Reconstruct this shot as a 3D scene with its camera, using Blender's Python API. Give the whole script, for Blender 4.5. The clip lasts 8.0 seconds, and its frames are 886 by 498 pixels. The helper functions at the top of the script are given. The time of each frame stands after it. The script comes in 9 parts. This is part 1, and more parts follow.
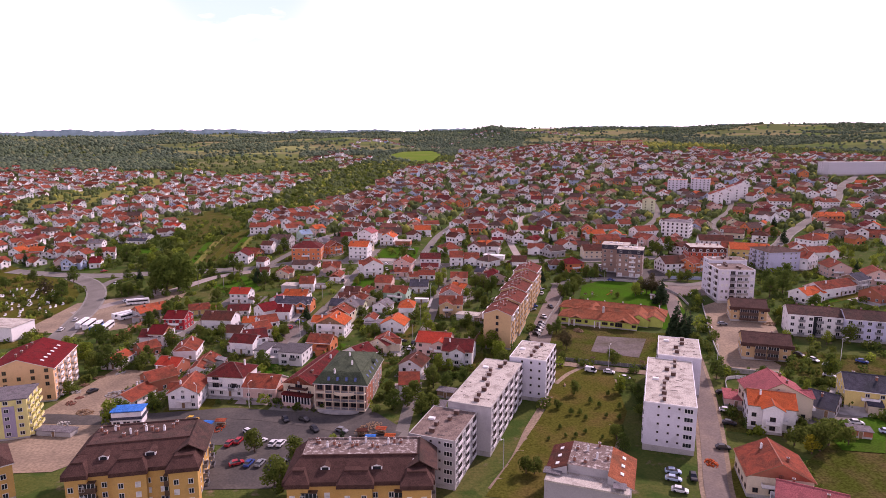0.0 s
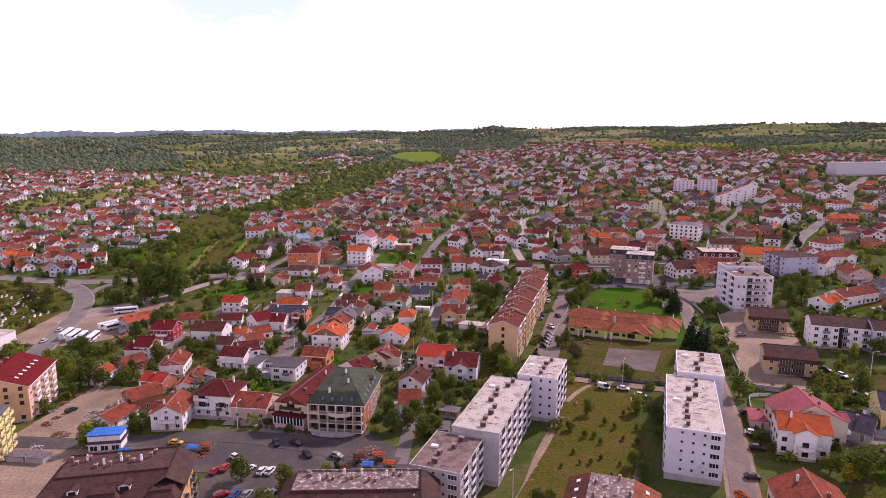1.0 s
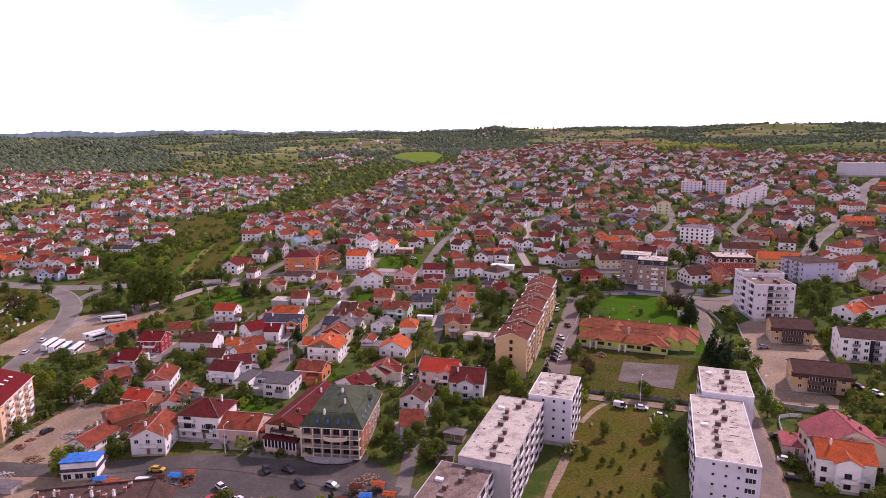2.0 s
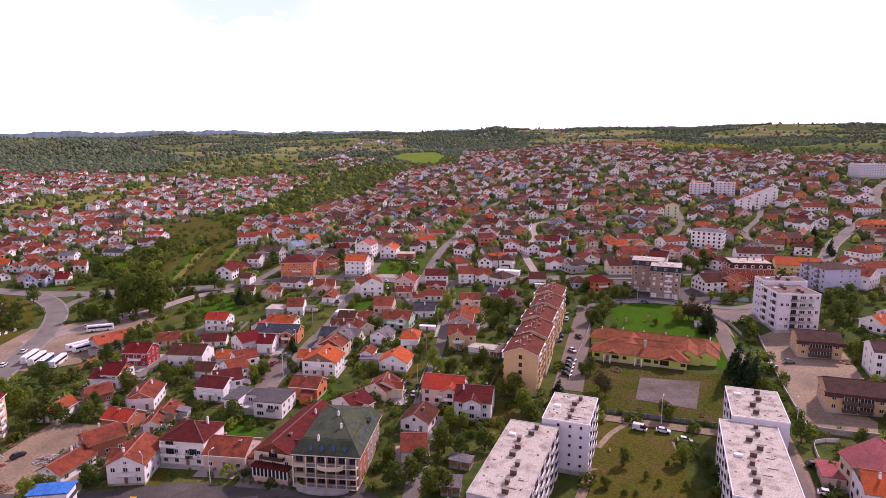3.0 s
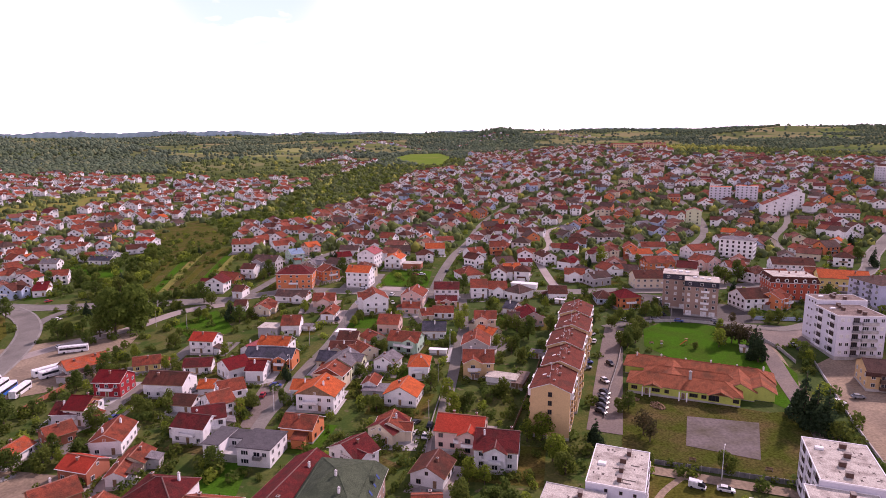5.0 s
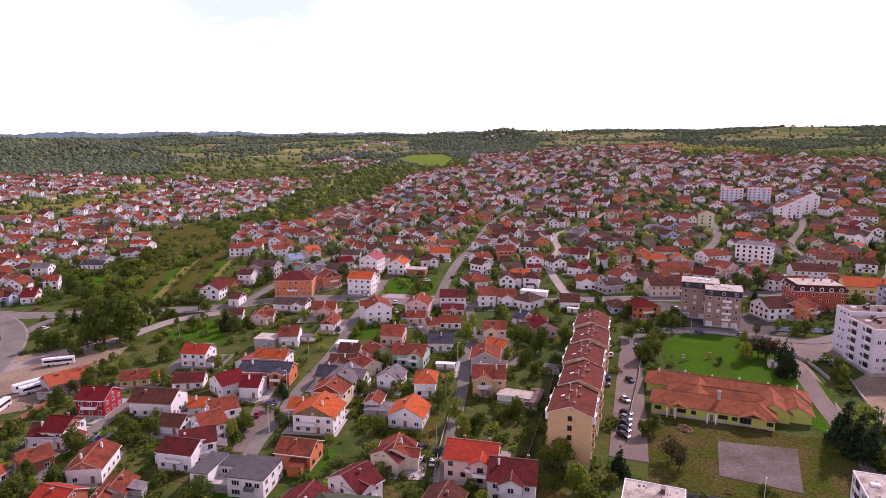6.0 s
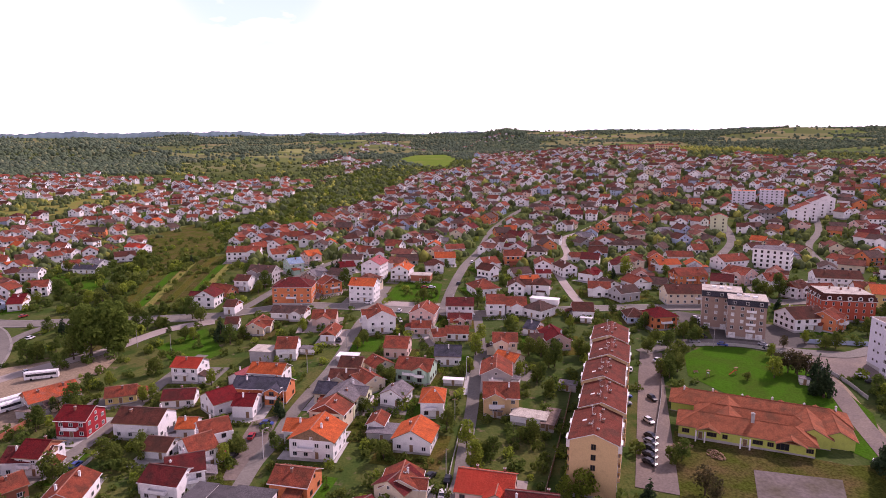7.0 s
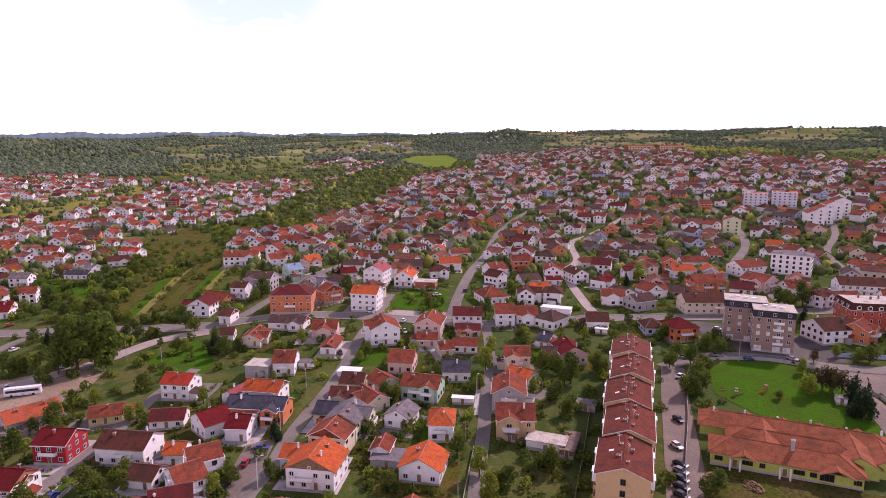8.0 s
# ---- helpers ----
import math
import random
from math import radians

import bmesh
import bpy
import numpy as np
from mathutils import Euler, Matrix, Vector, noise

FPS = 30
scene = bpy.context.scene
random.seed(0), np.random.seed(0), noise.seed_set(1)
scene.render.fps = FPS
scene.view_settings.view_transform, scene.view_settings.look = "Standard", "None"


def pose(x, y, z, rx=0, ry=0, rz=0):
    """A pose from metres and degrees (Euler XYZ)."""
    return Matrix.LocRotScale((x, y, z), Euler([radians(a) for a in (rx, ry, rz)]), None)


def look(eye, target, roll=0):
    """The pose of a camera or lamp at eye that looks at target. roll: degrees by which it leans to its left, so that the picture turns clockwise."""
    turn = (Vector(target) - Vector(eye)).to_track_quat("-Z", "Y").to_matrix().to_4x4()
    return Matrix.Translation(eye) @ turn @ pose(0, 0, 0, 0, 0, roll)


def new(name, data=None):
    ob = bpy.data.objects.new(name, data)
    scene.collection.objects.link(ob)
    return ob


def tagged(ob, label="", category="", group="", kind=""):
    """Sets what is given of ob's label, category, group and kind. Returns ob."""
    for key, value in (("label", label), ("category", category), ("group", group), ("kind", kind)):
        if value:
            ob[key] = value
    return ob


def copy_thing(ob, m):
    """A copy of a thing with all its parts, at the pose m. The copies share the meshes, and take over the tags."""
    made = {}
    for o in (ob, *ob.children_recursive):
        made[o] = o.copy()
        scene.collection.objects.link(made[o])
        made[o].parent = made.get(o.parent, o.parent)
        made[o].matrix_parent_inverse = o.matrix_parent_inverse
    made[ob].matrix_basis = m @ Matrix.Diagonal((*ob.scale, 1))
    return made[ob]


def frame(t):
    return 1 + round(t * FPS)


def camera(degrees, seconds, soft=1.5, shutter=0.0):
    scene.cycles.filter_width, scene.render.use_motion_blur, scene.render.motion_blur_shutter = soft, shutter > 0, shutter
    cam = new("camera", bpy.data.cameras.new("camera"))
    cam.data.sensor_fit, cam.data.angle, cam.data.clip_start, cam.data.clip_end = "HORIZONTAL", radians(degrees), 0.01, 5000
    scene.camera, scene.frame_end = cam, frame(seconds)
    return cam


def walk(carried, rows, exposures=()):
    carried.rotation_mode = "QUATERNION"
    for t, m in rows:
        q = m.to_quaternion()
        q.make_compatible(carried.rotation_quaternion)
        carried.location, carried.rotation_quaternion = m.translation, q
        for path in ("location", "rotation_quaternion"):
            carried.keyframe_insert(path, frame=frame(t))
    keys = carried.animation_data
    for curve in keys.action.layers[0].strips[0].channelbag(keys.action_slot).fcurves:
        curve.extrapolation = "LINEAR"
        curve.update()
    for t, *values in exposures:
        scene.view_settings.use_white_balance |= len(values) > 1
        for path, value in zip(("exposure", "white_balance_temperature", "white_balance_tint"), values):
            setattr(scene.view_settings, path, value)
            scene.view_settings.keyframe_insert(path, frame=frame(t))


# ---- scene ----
cam = camera(71.50, 8.0, soft=0.6)
PATH = [
    (0, (-0.000, 0.000, 86.583), (0.735, 98.501, 69.347), -0.07),
    (0.5, (-0.269, 7.604, 86.755), (0.414, 106.106, 69.528), -0.12),
    (1, (-0.592, 15.233, 86.896), (0.047, 113.740, 69.691), -0.16),
    (1.5, (-1.041, 23.017, 86.972), (-0.509, 121.525, 69.775), -0.18),
    (3, (-2.733, 46.884, 86.903), (-2.407, 145.409, 69.795), -0.13),
    (3.5, (-3.507, 54.799, 86.843), (-3.288, 153.333, 69.785), -0.11),
    (4, (-4.430, 62.656, 86.783), (-4.293, 161.199, 69.775), -0.09),
    (4.5, (-5.559, 70.459, 86.739), (-5.561, 169.009, 69.769), -0.07),
    (6, (-8.954, 93.831, 86.677), (-9.395, 192.407, 69.867), 0.04),
    (6.5, (-10.154, 101.649, 86.677), (-10.729, 200.228, 69.890), 0.06),
    (7, (-11.382, 109.343, 86.705), (-12.050, 207.925, 69.941), 0.09),
    (7.5, (-12.718, 116.978, 86.782), (-13.479, 215.563, 70.038), 0.10),
    (8, (-14.098, 124.633, 86.917), (-14.925, 223.226, 70.218), 0.11),
]
walk(cam, [(t, look(eye, target, roll)) for t, eye, target, roll in PATH], [(0, 0.03, 6500, 53), (8, 0.03, 6500, 53)])

# ---- light ----
SUN_TO = Vector((0.55, 0.50, 0.64)).normalized()
world = bpy.data.worlds.new("world")
scene.world = world
world.use_nodes = True
wn, wl = world.node_tree.nodes, world.node_tree.links
sky = wn.new("ShaderNodeTexSky")
sky.sky_type, sky.sun_disc = "NISHITA", False
sky.sun_elevation = math.asin(SUN_TO.z)
sky.sun_rotation = math.atan2(SUN_TO.x, SUN_TO.y)
sky.dust_density, sky.air_density, sky.ozone_density = 0.5, 1.0, 2.0
tc = wn.new("ShaderNodeTexCoord")
mp = wn.new("ShaderNodeMapping")
mp.inputs["Scale"].default_value = (1.0, 1.0, 3.2)
cl = wn.new("ShaderNodeTexNoise")
cl.inputs["Scale"].default_value, cl.inputs["Detail"].default_value = 2.3, 5.0
ramp = wn.new("ShaderNodeValToRGB")
ramp.color_ramp.elements[0].position, ramp.color_ramp.elements[1].position = 0.47, 0.66
mixw = wn.new("ShaderNodeMix")
mixw.data_type = "RGBA"
mixw.inputs[7].default_value = (14.5, 14.5, 14.8, 1)
bg = wn["Background"]
bg.inputs["Strength"].default_value = 0.108
wl.new(tc.outputs["Generated"], mp.inputs["Vector"])
wl.new(mp.outputs["Vector"], cl.inputs["Vector"])
wl.new(cl.outputs["Fac"], ramp.inputs["Fac"])
sep, hz, mxm = wn.new("ShaderNodeSeparateXYZ"), wn.new("ShaderNodeMapRange"), wn.new("ShaderNodeMath")
hz.interpolation_type = "SMOOTHSTEP"
hz.inputs["From Min"].default_value, hz.inputs["From Max"].default_value = 0.17, 0.42
hz.inputs["To Min"].default_value, hz.inputs["To Max"].default_value = 1.0, 0.0
mxm.operation = "MAXIMUM"
wl.new(tc.outputs["Generated"], sep.inputs["Vector"])
wl.new(sep.outputs["Z"], hz.inputs["Value"])
wl.new(hz.outputs["Result"], mxm.inputs[0]), wl.new(ramp.outputs["Color"], mxm.inputs[1])
# a thin pale blue break in the cloud
aim, near, brk, fine = wn.new("ShaderNodeVectorMath"), wn.new("ShaderNodeMapRange"), wn.new("ShaderNodeMath"), wn.new("ShaderNodeMapRange")
aim.operation, brk.operation = "DOT_PRODUCT", "MULTIPLY"
aim.inputs[1].default_value = Vector((-0.285, 0.925, 0.25)).normalized()
near.interpolation_type = "SMOOTHSTEP"
near.inputs["From Min"].default_value, near.inputs["From Max"].default_value = 0.982, 0.997
veil = wn.new("ShaderNodeTexNoise")
veil.inputs["Scale"].default_value, veil.inputs["Detail"].default_value = 9.0, 6.0
fine.inputs["From Min"].default_value, fine.inputs["From Max"].default_value = 0.30, 0.52
wl.new(tc.outputs["Generated"], aim.inputs[0]), wl.new(aim.outputs["Value"], near.inputs["Value"])
wl.new(mp.outputs["Vector"], veil.inputs["Vector"]), wl.new(veil.outputs["Fac"], fine.inputs["Value"])
near.inputs["To Max"].default_value = 0.9
wl.new(near.outputs["Result"], brk.inputs[0]), wl.new(fine.outputs["Result"], brk.inputs[1])
shade, grey = wn.new("ShaderNodeMapRange"), wn.new("ShaderNodeMix")
grey.data_type = "RGBA"
grey.inputs[6].default_value, grey.inputs[7].default_value = (9.6, 11.2, 10.4, 1), (14.7, 14.5, 14.2, 1)
shade.inputs["From Min"].default_value, shade.inputs["From Max"].default_value = 0.32, 0.46
wl.new(veil.outputs["Fac"], shade.inputs["Value"]), wl.new(shade.outputs["Result"], grey.inputs[0])
pale = wn.new("ShaderNodeMix")
pale.data_type = "RGBA"
pale.inputs[7].default_value = (5.6, 8.9, 8.7, 1)
wl.new(brk.outputs[0], pale.inputs[0]), wl.new(grey.outputs[2], pale.inputs[6]), wl.new(pale.outputs[2], mixw.inputs[7])
wl.new(mxm.outputs[0], mixw.inputs[0])
wl.new(sky.outputs["Color"], mixw.inputs[6])
wl.new(mixw.outputs[2], bg.inputs["Color"])
sun = new("sun", bpy.data.lights.new("sun", "SUN"))
sun.data.energy, sun.data.angle, sun.data.color = 3.9, radians(3.0), (1.0, 0.93, 0.80)
sun.matrix_world = look(SUN_TO * 500, (0, 0, 0))

# ---- materials ----
MATS = {}


def mat(name, base, rough=0.85, var=0.18, scale=0.5, fine=6.0, bump=0.15, metal=0.0, rnd=0.12, wave=0.0, second=None, amount=0.5, world_space=False, spec=0.3, stain=0.0):
    """A surface with variation at two scales, wear, and a different shade from object to object."""
    m = bpy.data.materials.new(name)
    m.use_nodes = True
    n, l = m.node_tree.nodes, m.node_tree.links
    b = n["Principled BSDF"]
    b.inputs["Roughness"].default_value, b.inputs["Metallic"].default_value = rough, metal
    b.inputs["Specular IOR Level"].default_value = spec
    if world_space:
        src = n.new("ShaderNodeNewGeometry").outputs["Position"]
    else:
        shift, whole, by = n.new("ShaderNodeVectorMath"), n.new("ShaderNodeObjectInfo"), n.new("ShaderNodeMath")
        by.operation = "MULTIPLY"
        by.inputs[1].default_value = 71.0
        l.new(n.new("ShaderNodeTexCoord").outputs["Object"], shift.inputs[0])
        l.new(whole.outputs["Random"], by.inputs[0]), l.new(by.outputs[0], shift.inputs[1])
        src = shift.outputs[0]
    big, small = n.new("ShaderNodeTexNoise"), n.new("ShaderNodeTexNoise")
    big.inputs["Scale"].default_value, big.inputs["Detail"].default_value = scale, 5
    small.inputs["Scale"].default_value, small.inputs["Detail"].default_value = fine, 4
    l.new(src, big.inputs["Vector"]), l.new(src, small.inputs["Vector"])
    mx = n.new("ShaderNodeMix")
    mx.data_type = "RGBA"
    mx.inputs[6].default_value = (*base, 1)
    mx.inputs[7].default_value = (*(second or [c * 0.62 for c in base]), 1)
    rp = n.new("ShaderNodeValToRGB")
    rp.color_ramp.elements[0].position, rp.color_ramp.elements[1].position = 0.62 - amount * 0.3, 0.70
    l.new(big.outputs["Fac"], rp.inputs["Fac"]), l.new(rp.outputs["Color"], mx.inputs[0])
    hs = n.new("ShaderNodeHueSaturation")
    out = mx.outputs[2]
    if stain:
        old, sr, sx = n.new("ShaderNodeTexNoise"), n.new("ShaderNodeValToRGB"), n.new("ShaderNodeMix")
        old.inputs["Scale"].default_value, old.inputs["Detail"].default_value = 0.24, 7
        sr.color_ramp.elements[0].position, sr.color_ramp.elements[1].position = 0.47, 0.66
        sr.color_ramp.elements[1].color = (stain, stain, stain, 1)
        sx.data_type = "RGBA"
        l.new(src, old.inputs["Vector"]), l.new(old.outputs["Fac"], sr.inputs["Fac"]), l.new(sr.outputs["Color"], sx.inputs[0])
        l.new(out, sx.inputs[6])
        sx.inputs[7].default_value = (base[0] * 0.34 + 0.018, base[1] * 0.45 + 0.016, base[2] * 0.45 + 0.012, 1)
        out = sx.outputs[2]
    l.new(out, hs.inputs["Color"])
    mr = n.new("ShaderNodeMapRange")
    mr.inputs["From Min"].default_value, mr.inputs["From Max"].default_value = 0.3, 0.7
    mr.inputs["To Min"].default_value, mr.inputs["To Max"].default_value = 1 - var, 1 + var
    l.new(small.outputs["Fac"], mr.inputs["Value"])
    oi, isl, sm = n.new("ShaderNodeObjectInfo"), n.new("ShaderNodeNewGeometry"), n.new("ShaderNodeMath")
    sm.operation = "ADD"
    l.new(oi.outputs["Random"], sm.inputs[0]), l.new(isl.outputs["Random Per Island"], sm.inputs[1])
    mr2 = n.new("ShaderNodeMapRange")
    mr2.inputs["To Min"].default_value, mr2.inputs["To Max"].default_value = 1 - rnd, 1 + rnd
    mr2.inputs["From Max"].default_value = 2.0
    l.new(sm.outputs[0], mr2.inputs["Value"])
    mu = n.new("ShaderNodeMath")
    mu.operation = "MULTIPLY"
    l.new(mr.outputs["Result"], mu.inputs[0]), l.new(mr2.outputs["Result"], mu.inputs[1])
    l.new(mu.outputs[0], hs.inputs["Value"])
    l.new(hs.outputs["Color"], b.inputs["Base Color"])
    bp = n.new("ShaderNodeBump")
    bp.inputs["Strength"].default_value, bp.inputs["Distance"].default_value = bump, 0.08
    if wave:
        wv = n.new("ShaderNodeTexWave")
        wv.bands_direction = "Y"
        wv.inputs["Scale"].default_value, wv.inputs["Distortion"].default_value = wave, 0.6
        l.new(src, wv.inputs["Vector"])
        ad = n.new("ShaderNodeMath")
        ad.operation = "ADD"
        l.new(wv.outputs["Fac"], ad.inputs[0]), l.new(small.outputs["Fac"], ad.inputs[1])
        l.new(ad.outputs[0], bp.inputs["Height"])
    else:
        l.new(small.outputs["Fac"], bp.inputs["Height"])
    l.new(bp.outputs["Normal"], b.inputs["Normal"])
    MATS[name] = m
    return m


def glass(name, base, rough=0.08):
    m = bpy.data.materials.new(name)
    m.use_nodes = True
    b = m.node_tree.nodes["Principled BSDF"]
    b.inputs["Base Color"].default_value = (*base, 1)
    b.inputs["Roughness"].default_value, b.inputs["Specular IOR Level"].default_value = rough, 0.6
    MATS[name] = m
    return m


ROOFS = {}
for key, c, c2 in (
    ("tile", (0.26, 0.064, 0.036), (0.14, 0.043, 0.029)),
    ("faded", (0.22, 0.082, 0.058), (0.15, 0.056, 0.042)),
    ("orange", (0.50, 0.105, 0.033), (0.36, 0.08, 0.03)),
    ("bright", (0.42, 0.055, 0.03), (0.36, 0.045, 0.025)),
    ("crimson", (0.16, 0.016, 0.017), (0.105, 0.014, 0.015)),
    ("maroon", (0.145, 0.026, 0.024), (0.085, 0.020, 0.020)),
    ("brown", (0.115, 0.040, 0.028), (0.07, 0.028, 0.022)),
    ("umber", (0.105, 0.060, 0.050), (0.065, 0.042, 0.038)),
    ("gunmetal", (0.115, 0.105, 0.112), (0.085, 0.078, 0.083)),
    ("slate", (0.070, 0.068, 0.088), (0.042, 0.042, 0.055)),
    ("pewter", (0.20, 0.18, 0.19), (0.13, 0.115, 0.12)),
    ("steel", (0.22, 0.31, 0.42), (0.16, 0.24, 0.33)),
    ("rose", (0.36, 0.105, 0.11), (0.28, 0.085, 0.09)),
    ("rust", (0.42, 0.085, 0.035), (0.30, 0.10, 0.065)),
):
    ROOFS[key] = mat("roof_" + key, c, 0.9, 0.42, 0.7, 4.5, 0.6, rnd=0.25, wave=2.6, second=c2, amount=0.6, spec=0.06, stain=0.25 if key in ("orange", "bright", "crimson", "rose", "steel", "pewter", "gunmetal") else 0.7)
M_RIDGETILE = mat("ridge_tile", (0.34, 0.15, 0.105), 0.9, 0.2, 0.8, 4.0, 0.3, rnd=0.2, spec=0.06)
M_RIDGEDARK = mat("ridge_tile_dark", (0.19, 0.11, 0.095), 0.9, 0.2, 0.8, 4.0, 0.3, rnd=0.2, spec=0.06)
WALLS = {}
for key, c in (
    ("white", (0.79, 0.77, 0.77)), ("cream", (0.66, 0.56, 0.42)), ("pink", (0.66, 0.46, 0.40)), ("orange", (0.62, 0.20, 0.08)),
    ("brick", (0.40, 0.14, 0.08)), ("mint", (0.42, 0.58, 0.46)), ("yellow", (0.70, 0.55, 0.20)), ("steel", (0.40, 0.48, 0.62)),
    ("red", (0.36, 0.03, 0.035)), ("grey", (0.40, 0.38, 0.38)), ("lime", (0.56, 0.58, 0.38)), ("tan", (0.60, 0.42, 0.22)),
):
    WALLS[key] = mat("wall_" + key, c, 0.9, 0.07, 0.35, 3.0, 0.12, rnd=0.07, second=[v * 0.82 for v in c], amount=0.25)
M_CONC = mat("concrete", (0.42, 0.40, 0.38), 0.9, 0.12, 0.3, 4.0, 0.2)
M_PLASTER = mat("block_plaster", (0.62, 0.60, 0.66), 0.9, 0.06, 0.2, 2.0, 0.1, second=(0.52, 0.50, 0.54), amount=0.2, rnd=0.02)
M_GREYPL = mat("grey_plaster", (0.44, 0.41, 0.42), 0.9, 0.08, 0.25, 2.0, 0.1, second=(0.36, 0.33, 0.34), amount=0.3, rnd=0.02)
M_FELT = mat("roof_felt", (0.47, 0.43, 0.375), 0.9, 0.32, 0.35, 3.6, 0.3, second=(0.27, 0.23, 0.20), amount=0.5, rnd=0.05, spec=0.1)
M_FELTD = mat("roof_felt_dark", (0.21, 0.155, 0.13), 0.88, 0.35, 0.5, 2.6, 0.5, second=(0.12, 0.085, 0.075), amount=0.7, rnd=0.05, spec=0.1)
M_PATCH = mat("roof_felt_patched", (0.17, 0.125, 0.11), 0.88, 0.4, 0.9, 3.4, 0.6, second=(0.50, 0.45, 0.42), amount=0.35, rnd=0.05, spec=0.1)
M_FRAME = mat("window_frame", (0.72, 0.71, 0.70), 0.5, 0.03, 1.0, 8.0, 0.0, rnd=0.1)
M_FRAMED = mat("window_frame_dark", (0.10, 0.06, 0.045), 0.5, 0.05, 1.0, 8.0, 0.0, rnd=0.1)
M_BLIND = mat("window_blind", (0.66, 0.64, 0.62), 0.6, 0.05, 1.0, 8.0, 0.1, rnd=0.12, wave=6.0)
M_GLASS = glass("pane_glass", (0.02, 0.022, 0.03))
M_METAL = mat("railing_metal", (0.25, 0.25, 0.27), 0.5, 0.05, 1.0, 8.0, 0.0, metal=0.6)
M_BRICKCH = mat("chimney_brick", (0.26, 0.11, 0.075), 0.9, 0.2, 2.0, 9.0, 0.3)
M_ASPH = mat("asphalt", (0.205, 0.186, 0.164), 0.92, 0.16, 0.07, 1.6, 0.2, second=(0.14, 0.128, 0.114), amount=0.6, world_space=True, rnd=0.04, spec=0.12)
M_ASPHD = mat("asphalt_dark", (0.068, 0.061, 0.056), 0.92, 0.22, 0.09, 1.6, 0.2, second=(0.115, 0.100, 0.085), amount=0.6, world_space=True, rnd=0.03)
M_DIRT = mat("dirt", (0.29, 0.215, 0.145), 0.95, 0.25, 0.07, 1.2, 0.5, second=(0.185, 0.135, 0.095), amount=0.8, world_space=True, rnd=0.02)
M_GRAVEL = mat("pale_gravel", (0.36, 0.305, 0.275), 0.95, 0.1, 0.08, 1.4, 0.3, second=(0.27, 0.225, 0.20), amount=0.6, world_space=True, rnd=0.02)
M_LAWN = mat("lawn", (0.042, 0.120, 0.009), 0.95, 0.25, 0.12, 1.8, 0.5, second=(0.050, 0.090, 0.013), amount=0.7, world_space=True, rnd=0.02, spec=0.0)
M_DRYLAWN = mat("dry_lawn", (0.082, 0.083, 0.016), 0.95, 0.35, 0.1, 1.5, 0.5, second=(0.118, 0.085, 0.028), amount=0.55, world_space=True, rnd=0.02, spec=0.0)
M_GARDEN = mat("garden_grass", (0.058, 0.072, 0.013), 0.95, 0.45, 0.12, 1.5, 0.5, second=(0.105, 0.078, 0.032), amount=0.75, world_space=True, rnd=0.15, spec=0.0)
M_FIELD = mat("hay_field", (0.165, 0.18, 0.045), 0.95, 0.25, 0.12, 1.2, 0.4, second=(0.20, 0.155, 0.05), amount=0.7, world_space=True, rnd=0.1, spec=0.0)
M_MARK = mat("road_marking", (0.68, 0.66, 0.63), 0.8, 0.1, 1.0, 4.0, 0.1, world_space=True)
M_PAVE = mat("paving", (0.255, 0.235, 0.21), 0.92, 0.12, 0.3, 3.0, 0.2, world_space=True)
M_TRUNK = mat("bark", (0.12, 0.085, 0.06), 0.95, 0.2, 2.0, 9.0, 0.4)
M_WOOD = mat("weathered_wood", (0.27, 0.17, 0.10), 0.9, 0.2, 2.0, 9.0, 0.3)
M_TYRE = mat("rubber", (0.02, 0.02, 0.02), 0.85, 0.05)
LEAF = {}
for key, c, c2 in (
    ("deep", (0.082, 0.128, 0.028), (0.115, 0.165, 0.034)), ("mid", (0.110, 0.155, 0.030), (0.150, 0.185, 0.038)), ("light", (0.18, 0.25, 0.03), (0.24, 0.29, 0.045)),
    ("yellow", (0.36, 0.32, 0.025), (0.26, 0.26, 0.03)), ("conifer", (0.032, 0.060, 0.030), (0.046, 0.078, 0.033)), ("broad", (0.115, 0.175, 0.034), (0.155, 0.215, 0.04)), ("rusty", (0.10, 0.08, 0.04), (0.07, 0.07, 0.03)),
):
    m = LEAF[key] = mat("leaf_" + key, c, 0.75, 0.35, 0.5, 3.0, 0.0, second=c2, amount=0.9, rnd=0.25, spec=0.03)
    n, l = m.node_tree.nodes, m.node_tree.links
    lit, mixs = n.new("ShaderNodeBsdfTranslucent"), n.new("ShaderNodeMixShader")
    mixs.inputs[0].default_value = 0.5
    l.new(n["Principled BSDF"].inputs["Base Color"].links[0].from_socket, lit.inputs["Color"])
    l.new(n["Principled BSDF"].outputs[0], mixs.inputs[1]), l.new(lit.outputs[0], mixs.inputs[2])
    l.new(mixs.outputs[0], n["Material Output"].inputs["Surface"])


